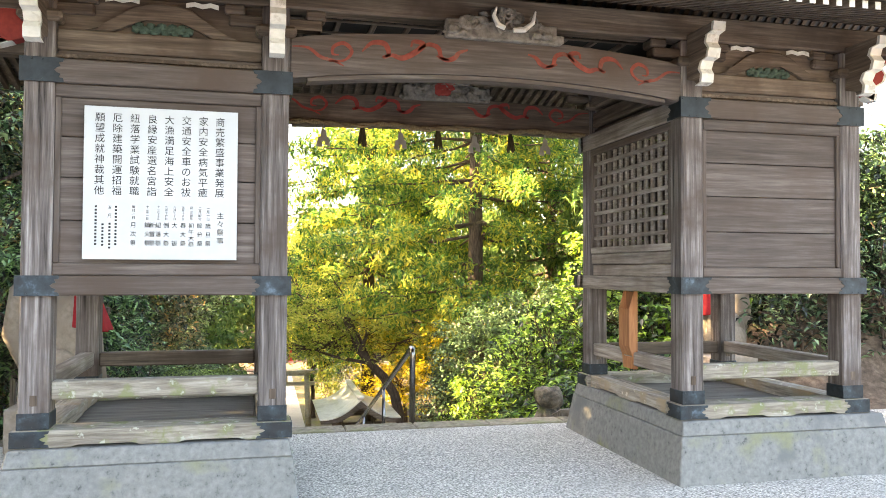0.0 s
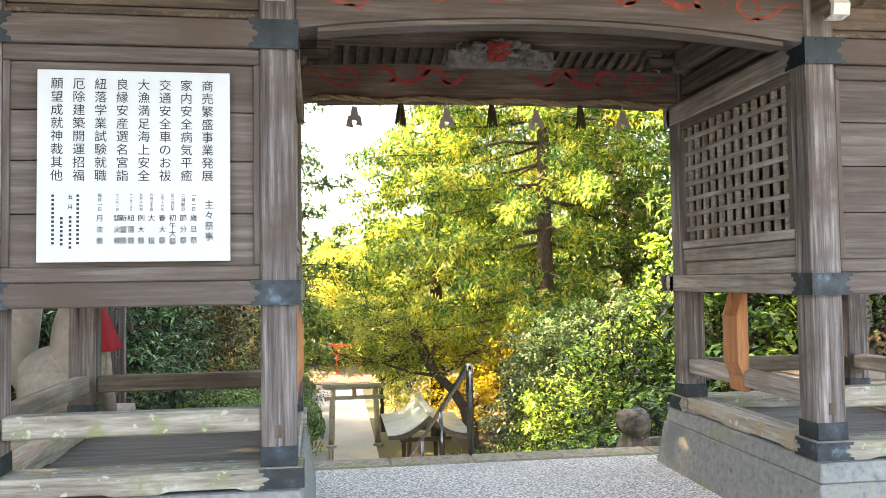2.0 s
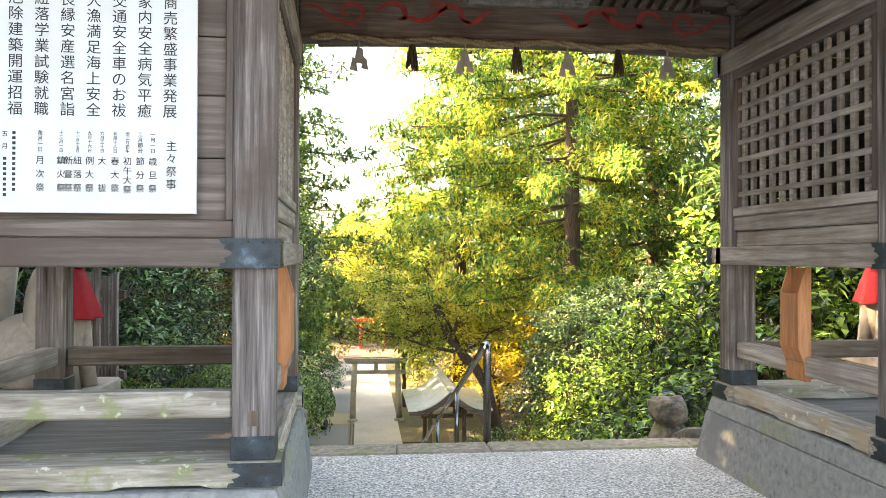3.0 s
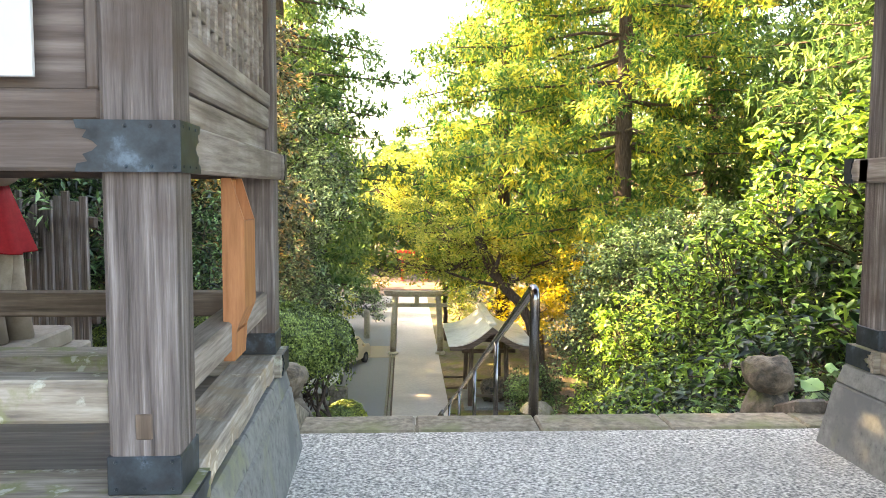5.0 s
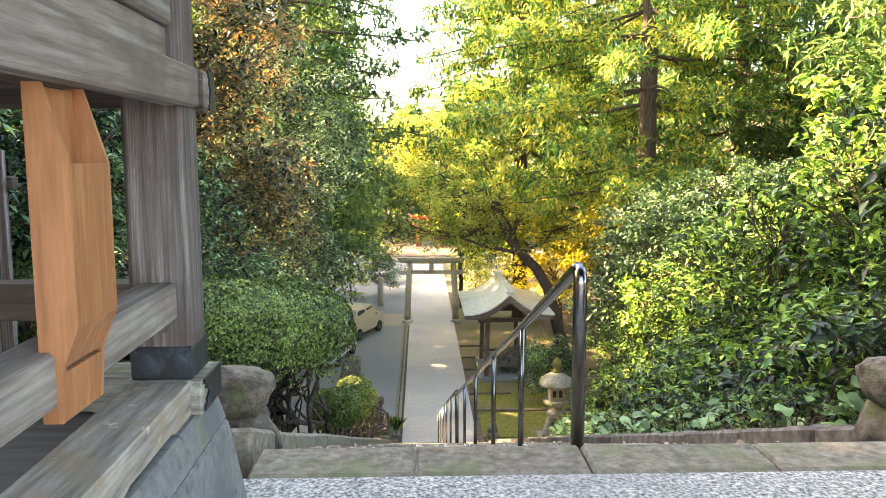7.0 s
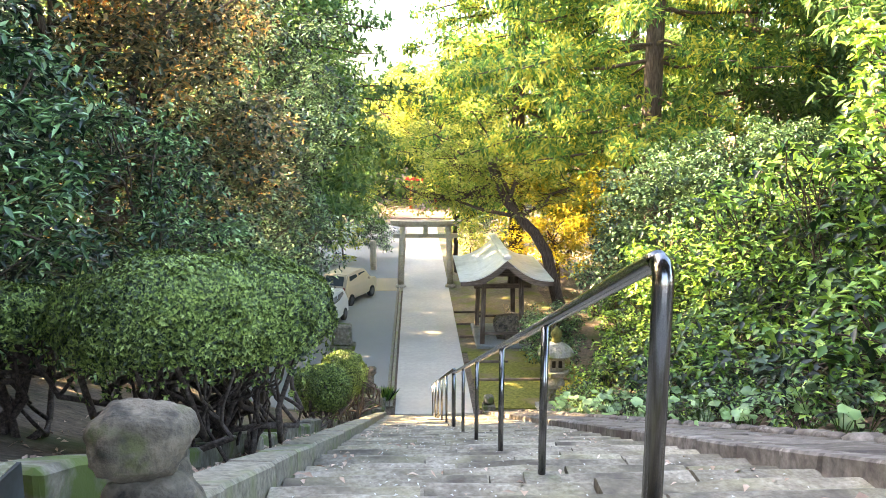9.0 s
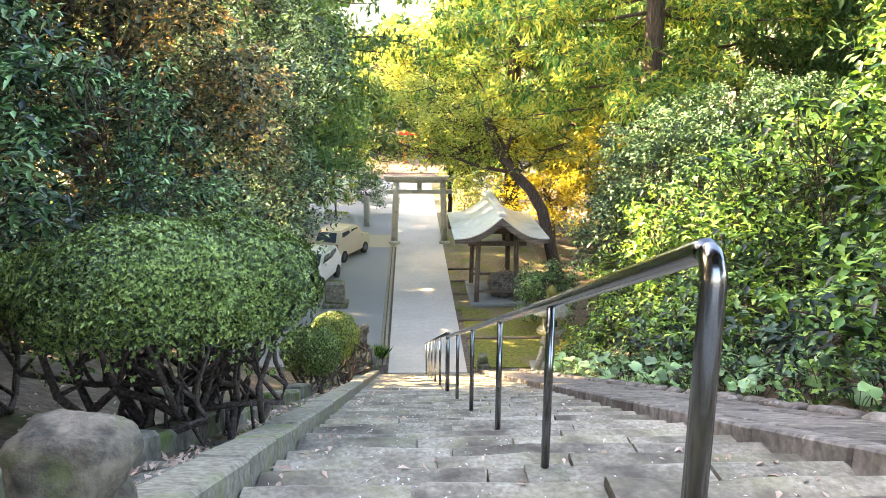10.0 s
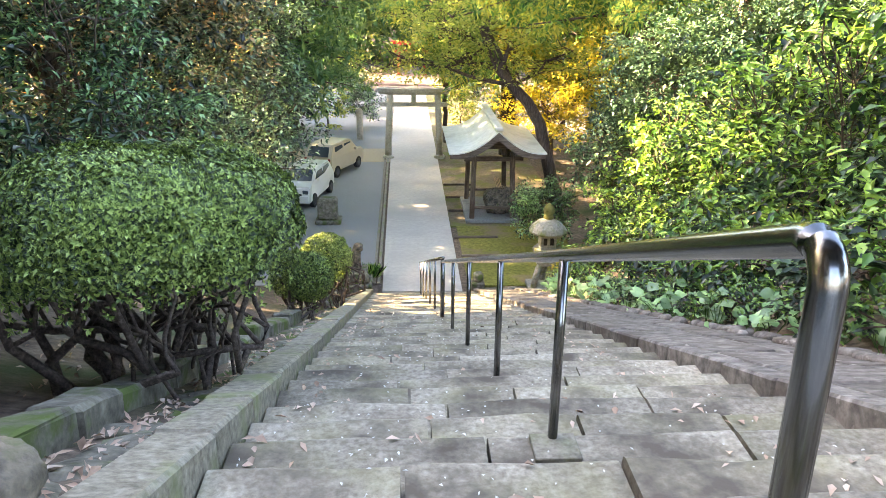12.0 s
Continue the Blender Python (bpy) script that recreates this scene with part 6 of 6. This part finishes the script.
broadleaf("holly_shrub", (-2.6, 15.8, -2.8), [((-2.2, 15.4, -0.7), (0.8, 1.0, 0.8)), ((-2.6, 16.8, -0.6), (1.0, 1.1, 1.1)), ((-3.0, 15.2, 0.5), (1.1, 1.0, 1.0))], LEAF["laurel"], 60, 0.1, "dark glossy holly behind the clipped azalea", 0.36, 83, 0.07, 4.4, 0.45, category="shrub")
broadleaf("fern_shrub", (-1.9, 13.2, -1.7), [((-1.9, 13.2, -0.6), (0.8, 0.7, 0.5))], LEAF["camellia"], 50, 0.16, "pale feathery shrub in the shade", 0.3, 46, 0.03, 5, 0.25, category="shrub")
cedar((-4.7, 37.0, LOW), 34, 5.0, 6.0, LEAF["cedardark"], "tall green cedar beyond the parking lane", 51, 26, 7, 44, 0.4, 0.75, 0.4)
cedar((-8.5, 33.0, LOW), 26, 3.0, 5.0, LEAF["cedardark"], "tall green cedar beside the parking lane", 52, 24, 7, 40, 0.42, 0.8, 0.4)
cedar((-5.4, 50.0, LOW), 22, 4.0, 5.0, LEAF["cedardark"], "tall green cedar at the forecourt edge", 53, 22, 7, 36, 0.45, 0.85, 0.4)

# three cedars added to keep the low sun off lane and yard
cedar((-11.5, 41.0, LOW), 25, 1.5, 5.0, LEAF["cedardark"], "tall green cedar added behind the parking lane as a sun block", 54, 22, 7, 34, 0.5, 0.95, 0.4)
cedar((-12.5, 48.5, LOW), 25, 1.5, 5.2, LEAF["cedardark"], "tall green cedar added behind the parking lane as a sun block", 55, 22, 7, 34, 0.5, 0.95, 0.4)
cedar((-13.5, 56.0, LOW), 25, 1.5, 5.2, LEAF["cedardark"], "tall green cedar added behind the yard as a sun block", 56, 22, 7, 34, 0.5, 0.95, 0.4)

# cedars right of the path; the first two carry sun in their leaf colour
cedar((9.46, 33.0, LOW), 33, 8.2, 7.4, LEAF["cedar"], "great sunlit cedar with a bare lower trunk", 61, 28, 7, 100, 0.3, 0.78, 0.44, gaps=0.22)
cedar((6.5, 47.0, LOW), 34, 4.5, 6.8, LEAF["cedar"], "sunlit cedar behind the water pavilion", 62, 30, 7, 48, 0.42, 0.8, 0.42)
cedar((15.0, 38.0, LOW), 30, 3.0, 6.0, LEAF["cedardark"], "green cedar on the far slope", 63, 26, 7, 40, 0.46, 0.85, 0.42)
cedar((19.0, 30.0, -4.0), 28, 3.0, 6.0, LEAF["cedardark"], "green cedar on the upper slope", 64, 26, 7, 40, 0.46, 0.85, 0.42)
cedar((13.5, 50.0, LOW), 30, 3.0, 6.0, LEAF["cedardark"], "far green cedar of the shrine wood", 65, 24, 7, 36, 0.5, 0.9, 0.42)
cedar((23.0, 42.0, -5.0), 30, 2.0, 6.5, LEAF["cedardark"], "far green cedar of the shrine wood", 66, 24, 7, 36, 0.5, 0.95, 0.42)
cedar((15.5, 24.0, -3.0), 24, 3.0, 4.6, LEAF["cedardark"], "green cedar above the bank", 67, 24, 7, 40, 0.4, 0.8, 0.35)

# cherry leaning over the path
def build_cherry():
    base = (7.4, 36.8, LOW)
    s = thing("cherry_tree", base, "old cherry leaning over the pavilion with yellowing leaves", "tree")
    bm = bmesh.new()
    main = [Vector(p) for p in ((0, 0, -0.3), (-0.3, 0.05, 1.0), (-0.65, 0, 2.3), (-0.95, 0.1, 3.5), (-1.5, 0, 4.4), (-2.1, 0.1, 5.0), (-2.7, 0, 5.7), (-3.1, 0.1, 6.5), (-3.4, 0.1, 7.3))]
    tube(bm, main, [0.3, 0.27, 0.25, 0.24, 0.22, 0.2, 0.18, 0.16, 0.13], 10)
    part("trunk", bm, BARK, s, smooth=True)
    bm = bmesh.new()
    C = []
    r = random.Random(9)
    arms = [((-7.0, 1.6, 6.2), 0), ((-5.6, 2.6, 8.4), 1), ((-7.8, 3.0, 5.2), 0), ((-4.0, 2.0, 9.4), 2), ((-1.0, 1.0, 8.0), 2), ((-4.8, 0.4, 7.4), 1), ((0.2, 0.6, 6.4), 1), ((-6.4, 3.4, 7.6), 0)]
    for i, (tip, _) in enumerate(arms):
        pts = limb(bm, main[5 + i % 3], tip, 0.1, 0.022, 0.9, 20 + i, 8)
        for k in range(2, 9):
            for m in range(4):
                q = pts[k] + Vector((r.gauss(0, 0.8), r.gauss(0, 0.8), r.uniform(-0.5, 0.7)))
                limb(bm, pts[k], q, 0.022, 0.006, 0.6, i * 9 + k + m, 3)
                C.append(q)
                C.append(q + Vector((r.gauss(0, 0.35), r.gauss(0, 0.35), r.gauss(0, 0.2))))
    tagged(part("branchwork", bm, BARK, s, smooth=True), kind="stuff")
    leaves("crown", clumps(np.array(C), 0.5 * rng.uniform(0.6, 1.3, len(C)), 20, 0.4, 0.35, 0.1, 0.17, 0.085, 0.6), LEAF["cherry"], s)


build_cherry()
broadleaf("maple_tree", (5.4, 62.0, LOW), [((-1.5, 63.0, 1.2), (3.2, 2.6, 3.0)), ((2.2, 62.0, 2.4), (3.4, 2.6, 3.2)), ((5.6, 62.0, 0.5), (3.0, 2.4, 3.0))], LEAF["cherry"], 40, 0.3, "tall sunlit yellow-green tree beyond the torii", 0.9, 79, 0.26, 2.2, 0.5)
broadleaf("maple_tree", (3.4, 50.0, LOW), [((3.0, 50.0, -2.6), (2.2, 2.0, 1.6)), ((1.6, 51.0, -0.6), (2.0, 2.0, 1.4)), ((5.0, 51.0, -1.0), (2.0, 2.0, 2.0))], LEAF["cherry"], 44, 0.2, "light yellow-green tree behind the torii", 0.6, 71, 0.16, 2.4, 0.5)
# golden sun on this thicket comes from its leaf colour
broadleaf("yellow_thicket", (8.0, 42.0, LOW), [((7.4, 41.0, -4.6), (2.2, 2.0, 2.2)), ((9.8, 42.0, -3.6), (2.2, 2.0, 2.6)), ((6.2, 44.0, -2.4), (1.8, 2.0, 1.6))], LEAF["yellow"], 44, 0.2, "sunlit yellow thicket behind the pavilion", 0.6, 72, 0.14, 2.4, 0.5)
broadleaf("camellia_tree", (7.9, 25.0, -5.2), [((7.3, 24.6, -1.2), (1.7, 1.7, 1.6)), ((9.0, 25.2, -0.7), (1.6, 1.6, 1.5)), ((6.6, 25.5, -3.2), (1.4, 1.5, 1.4)), ((10.4, 24.6, -0.4), (1.6, 1.6, 1.5))], LEAF["camellia"], 80, 0.13, "dark glossy camellia above the bank", 0.42, 73, 0.1, 4.0, 0.5)
broadleaf("round_shrub", (5.9, 31.4, LOW), [((5.75, 31.3, -6.55), (1.1, 1.1, 1.35))], LEAF["laurel"], 60, 0.12, "dark rounded evergreen behind the stone lantern", 0.35, 74, 0.08, 6, 0.5, category="shrub")
broadleaf("yellow_shrub", (6.3, 26.8, LOW), [((6.2, 26.8, -7.3), (0.9, 0.9, 0.7))], LEAF["yellow"], 50, 0.09, "small yellow-leaved shrub by the lantern", 0.25, 75, 0.04, 8, 0.5, category="shrub")

# bank right of the stairs
r = random.Random(77)
for k in range(26):
    y = 8.9 + 0.72 * k + r.uniform(-0.2, 0.2)
    if y > 27:
        break
    x = 5.0 + max(0, y - 15) * 0.09 + r.uniform(-0.1, 0.25)
    z = land(x, y)
    hgt = 0.55 if y > 13 else 0.7
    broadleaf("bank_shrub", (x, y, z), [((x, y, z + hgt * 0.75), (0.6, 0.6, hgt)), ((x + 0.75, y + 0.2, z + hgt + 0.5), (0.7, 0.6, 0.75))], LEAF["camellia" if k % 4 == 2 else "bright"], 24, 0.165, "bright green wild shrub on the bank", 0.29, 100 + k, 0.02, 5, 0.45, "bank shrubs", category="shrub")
for k in range(34):
    y = 8.5 + 0.54 * k + r.uniform(-0.1, 0.1)
    x = 4.62 + max(0, y - 15) * 0.06 + r.uniform(-0.08, 0.12)
    z = land(x, y)
    broadleaf("ground_shrub", (x, y, z), [((x, y, z + 0.24), (0.34, 0.4, 0.3))], LEAF["laurel" if k % 3 == 1 else "bright"], 30, 0.085, "low leafy plant crowding the paving edge", 0.18, 700 + k, 0.01, 5, 0.5, "ground shrubs", category="shrub")
for k in range(15):
    y = 9.6 + 1.15 * k
    x = 6.5 + r.uniform(-0.3, 0.5)
    z = land(x, y)
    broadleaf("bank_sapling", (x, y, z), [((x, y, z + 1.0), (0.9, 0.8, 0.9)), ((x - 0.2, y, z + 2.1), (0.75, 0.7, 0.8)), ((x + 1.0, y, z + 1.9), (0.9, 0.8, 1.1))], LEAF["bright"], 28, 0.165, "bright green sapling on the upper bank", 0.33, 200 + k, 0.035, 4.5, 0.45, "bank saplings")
for k in range(20):
    x, y = 6.3 + 0.8 * (k % 7) + r.uniform(-0.2, 0.2), 9.2 + 0.9 * (k // 7) - 0.38 * (k % 7) + r.uniform(-0.2, 0.2)
    z = land(x, y)
    broadleaf("dark_shrub", (x, y, z), [((x, y, z + 0.7), (0.8, 0.7, 0.9)), ((x + 0.2, y + 0.2, z + 1.5), (0.7, 0.7, 0.7))], LEAF["dark"], 50, 0.11, "dark evergreen shrub behind the gate bay", 0.3, 300 + k, 0.04, 5, 0.45, "dark shrubs", category="shrub")


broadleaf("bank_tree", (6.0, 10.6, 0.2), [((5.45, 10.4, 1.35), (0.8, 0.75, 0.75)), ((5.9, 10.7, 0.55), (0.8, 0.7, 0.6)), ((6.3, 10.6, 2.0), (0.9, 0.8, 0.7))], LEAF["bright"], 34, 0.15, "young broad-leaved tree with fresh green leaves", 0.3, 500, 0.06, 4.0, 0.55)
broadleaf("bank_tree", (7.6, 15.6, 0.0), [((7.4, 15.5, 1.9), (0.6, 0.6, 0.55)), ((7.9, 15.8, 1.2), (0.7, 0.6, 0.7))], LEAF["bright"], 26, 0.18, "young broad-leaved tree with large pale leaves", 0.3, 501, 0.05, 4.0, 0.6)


for k in range(7):
    x, y = 6.75 + 0.6 * k, 7.9 - 0.1 * k + r.uniform(-0.15, 0.15)
    z = land(x, y)
    broadleaf("dark_shrub", (x, y, z), [((x, y, z + 0.45), (0.55, 0.5, 0.6)), ((x + 0.1, y + 0.2, z + 1.1), (0.6, 0.5, 0.55))], LEAF["dark"], 50, 0.11, "dark evergreen shrub behind the gate bay", 0.3, 340 + k, 0.03, 6, 0.45, "dark shrubs", category="shrub")


def broad_leaf_plants():
    """Low plants with large heart-shaped leaves along the paving edge."""
    rr = random.Random(4)
    for k in range(52):
        y = 8.4 + 0.29 * k + rr.uniform(-0.12, 0.12)
        x = 4.3 + rr.uniform(-0.04, 0.36)
        s = thing("butterbur", (x, y, land(x, y)), "low plant with large round green leaves at the paving edge", "plant", "broad-leaved plants")
        for j in range(6):
            a = rr.uniform(0, 6.28)
            d = rr.uniform(0.08, 0.3)
            h = rr.uniform(0.06, 0.5)
            size = rr.uniform(0.05, 0.105)
            c = Vector((d * math.cos(a), d * math.sin(a), h))
            bm = bmesh.new()
            mid = bm.verts.new((0, 0, -0.012))
            ring = []
            for q in range(11):
                b = 2 * math.pi * q / 11
                rad = size * (1 - 0.35 * max(0, math.cos(b)) ** 6) * (1.15 if 3 < q < 8 else 1)
                ring.append(bm.verts.new((rad * math.cos(b), rad * math.sin(b), 0.02 * math.sin(b * 3) - 0.15 * rad)))
            for q in range(11):
                bm.faces.new((mid, ring[q], ring[(q + 1) % 11]))
            ob = part("leaf", bm, LEAF["laurel"] if rr.random() < 0.6 else LEAF["camellia"], s, smooth=True)
            ob.location = c
            ob.rotation_euler = (rr.uniform(-0.5, 0.5), rr.uniform(-0.6, 0.2), a + rr.uniform(-0.5, 0.5))
            bm = bmesh.new()
            tube(bm, [(0, 0, 0), c * 0.5 + Vector((0, 0, 0.04)), c - Vector((0, 0, 0.012))], 0.004, 5)
            part("stalk", bm, LEAF["bright"], s)


broad_leaf_plants()

# planting round the far yard
for k, (x, y) in enumerate(((-1.6, 54.5), (-3.6, 53.5), (-5.8, 55.0), (-7.6, 52.5), (4.6, 53.5), (6.8, 52.0), (9.0, 49.5), (11.5, 46.0), (-2.4, 60.0), (5.0, 60.0), (-2.6, 66.5), (5.6, 67.0))):
    broadleaf("yard_shrub", (x, y, LOW), [((x, y, LOW + 1.3), (1.4, 1.1, 1.3)), ((x - 0.6, y + 0.8, LOW + 2.4), (1.2, 1.0, 1.1))], LEAF["cherry" if k % 3 == 1 else "laurel"], 44, 0.2, "loose green shrub edging the far yard", 0.45, 600 + k, 0.05, 2.6, 0.45, "yard shrubs", category="shrub")

# weathered fence behind the laurel
fence = thing("board_fence", (-2.3, 9.3, -0.1), "old pale board fence half hidden by laurel", "fence")
for k in range(11):
    part("board", one_box(-0.9 + 0.17 * k, -0.9 + 0.17 * k + 0.12, -0.012, 0.012, -0.2, 1.3 + 0.04 * (k % 3), bevel=0.004), COLUMN, fence)
for z in (0.35, 1.1):
    part("fence_rail", one_box(-0.95, 1.0, 0.013, 0.05, z, z + 0.08, bevel=0.005), WOOD["x"], fence)

fence.rotation_euler = (0, 0, radians(-45))

# far wood closing the valley
def far_wood():
    rr = random.Random(12)
    C, R = [], []
    for k in range(1100):
        a = rr.uniform(-1.25, 1.25) if k < 900 else rr.uniform(-0.16, 0.16)
        d = rr.uniform(88, 135) if k < 900 else rr.uniform(86, 96)
        x, y = 1 + d * math.sin(a), d * math.cos(a)
        gap = abs(x - 1.5) < 9
        top = 5.5 if gap else 17
        C.append((x, y, rr.uniform(-7.5, top)))
        R.append(rr.uniform(1.6, 3.4))
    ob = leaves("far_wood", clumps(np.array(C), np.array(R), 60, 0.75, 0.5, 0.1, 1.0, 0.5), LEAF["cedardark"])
    tagged(ob, "dense green wood closing the far end of the valley", "trees", kind="stuff")
    C, R = [], []
    for k in range(420):
        s = rr.choice((-1, 1))
        x = s * rr.uniform(14, 40) + (4 if s > 0 else -2)
        y = rr.uniform(6, 80)
        C.append((x, y, land(x, y) + rr.uniform(0.5, 13)))
        R.append(rr.uniform(1.0, 2.4))
    # unseen clumps added on the left to keep sun off terrace and path
    for x0, x1, y0, y1, z0, z1, n in ((-25, -13, -14, 18, 1, 15, 460), (-30, -13, 18, 46, 1, 10, 240), (-25, -15, 30, 78, 0, 11, 460)):
        for k in range(n):
            x, y = rr.uniform(x0, x1), rr.uniform(y0, y1)
            C.append((x, y, land(x, y) + rr.uniform(z0, z1)))
            R.append(rr.uniform(1.4, 2.4))
    ob = leaves("hillside_wood", clumps(np.array(C), np.array(R), 70, 0.75, 0.5, 0.1, 0.6, 0.3), LEAF["cedardark"])
    tagged(ob, "dense green wood on both hillsides, with added sun-blocking clumps on the left", "trees", kind="stuff")


far_wood()

# soil silted into the gutter
def gutter_top(x, y):
    return nosing(y) - 0.055 + 0.04 * noise.noise(Vector((x * 4, y * 2.2, 3))) + 0.35 * (x + 0.28) ** 2


def build_gutter():
    bm = bmesh.new()
    rows = []
    n = 150
    for i in range(n + 1):
        y = 7.05 + 20.5 * i / n
        rows.append([bm.verts.new((x + TILTX * (y - STAIR_TOP), y, gutter_top(x, y))) for x in (-0.6, -0.5, -0.4, -0.3, -0.2, -0.1, -0.02)])
    for ra, rb in zip(rows, rows[1:]):
        for k in range(6):
            bm.faces.new((ra[k], ra[k + 1], rb[k + 1], rb[k]))
    ext = bmesh.ops.extrude_face_region(bm, geom=bm.faces[:])
    for v in ext["geom"]:
        if isinstance(v, bmesh.types.BMVert):
            v.co.z -= 0.25
    bmesh.ops.recalc_face_normals(bm, faces=bm.faces[:])
    tagged(part("gutter_soil", bm, SOIL, smooth=True), "dark soil silted between the kerb and retaining stones", "soil", kind="structure")


build_gutter()

# fallen leaves
def litter():
    rr = np.random.default_rng(3)
    n = 700
    y = rr.uniform(0.2, 14, n) ** 1.0
    side = rr.uniform(0, 1, n)
    x = np.where(side < 0.45, 0.24 + rr.gamma(1.2, 0.12, n), np.where(side < 0.75, 2.75 - rr.gamma(1.2, 0.18, n), rr.uniform(0.3, 2.8, n)))
    x = np.clip(x, 0.22, 2.75)
    step = np.floor(y / RUN) + 1
    P = np.stack([x, y + STAIR_TOP, -step * RISE + 0.012], 1)
    a = np.stack([rr.normal(size=n), rr.normal(size=n), rr.normal(size=n) * 0.15], 1)
    up = np.stack([rr.normal(size=n) * 0.25, rr.normal(size=n) * 0.25, np.ones(n)], 1)
    ob = leaves("leaf_litter", (P, a, up, rr.uniform(0.02, 0.085, n), rr.uniform(0.012, 0.04, n)), LITTER)
    tagged(ob, "dry fallen leaves scattered on the treads", "leaves", kind="stuff")


litter()


def petals():
    """Small pale scraps scattered on the treads."""
    rr = np.random.default_rng(21)
    n = 900
    y = 11 * rr.uniform(0, 1, n) ** 1.3 + 0.3
    mid = rr.integers(0, 3, n)
    x = np.where(mid == 0, rr.normal(1.35, 0.22, n), np.where(mid == 1, rr.normal(0.8, 0.3, n), rr.uniform(0.3, 2.9, n)))
    P = np.stack([np.clip(x, 0.25, 2.95), y + STAIR_TOP, -(np.floor(y / RUN) + 1) * RISE + 0.011], 1)
    a = np.stack([rr.normal(size=n), rr.normal(size=n), rr.normal(size=n) * 0.1], 1)
    up = np.stack([rr.normal(size=n) * 0.2, rr.normal(size=n) * 0.2, np.ones(n)], 1)
    ob = leaves("fallen_petals", (P, a, up, rr.uniform(0.008, 0.026, n), rr.uniform(0.006, 0.016, n)), WHITE)
    tagged(ob, "tiny pale petals and scraps strewn on the treads", "petals", kind="stuff")


petals()


def gutter_litter():
    """Leaves blown into the gutter, under the azaleas and along the paving edge."""
    rr = np.random.default_rng(8)
    P = []
    for lo, hi, y0, y1, n in ((-0.48, -0.1, 7.2, 20, 600), (-2.4, -0.75, 8.2, 13.5, 260), (4.1, 4.5, 7.6, 20, 350)):
        for x, y in zip(rr.uniform(lo, hi, n), y0 + (y1 - y0) * rr.uniform(0, 1, n) ** 1.9):
            P.append((x, y, (gutter_top(x, y) if hi == -0.1 else land(x, y)) + 0.03))
    n = len(P)
    a = np.stack([rr.normal(size=n), rr.normal(size=n), rr.normal(size=n) * 0.2 - 0.3], 1)
    up = np.stack([rr.normal(size=n) * 0.35, rr.normal(size=n) * 0.35, np.ones(n)], 1)
    ob = leaves("leaf_litter", (np.array(P), a, up, rr.uniform(0.025, 0.09, n), rr.uniform(0.012, 0.042, n)), LITTER)
    tagged(ob, "dry brown leaves drifted into the gutter and under the azaleas", "leaves", kind="stuff")


gutter_litter()
tuft = rng.normal(size=(260, 3))
tuft_p = np.stack([tuft[:, 0] * 0.17 - 0.15, tuft[:, 1] * 0.15 + 29.1, LOW + 0.24 + 0 * tuft[:, 2]], 1)
tagged(leaves("grass_tuft", (tuft_p, np.stack([tuft[:, 0] * 0.35, tuft[:, 1] * 0.35, np.ones(260)], 1), unit(260), 0.5 * rng.uniform(0.6, 1.2, 260), 0.045), LEAF["bright"]), "bright green grass tuft at the stair foot", "grass", kind="stuff")
tr = thing("old_trunk", (-2.56, 6.5, 0), "thick bare trunk standing beside the gate", "tree")
bm = bmesh.new()
tube(bm, [(0, 0, -0.1), (0.02, 0, 1.5), (-0.03, 0.02, 3.2), (0.0, 0.0, 6.0)], [0.3, 0.22, 0.2, 0.17], 14)
part("trunk", bm, surface("pale_bark", [(0.3, (0.12, 0.1, 0.08)), (0.7, (0.28, 0.25, 0.2))], (5, 5, 1), 5.0, 0.95, 0.8, 0.02), tr, smooth=True)
bm = bmesh.new()
lump(bm, (0, 0, 0.02), (0.4, 0.38, 0.22), 31, 0.3, 2.2, 3)
part("root_flare", bm, BARK, tr, smooth=True)
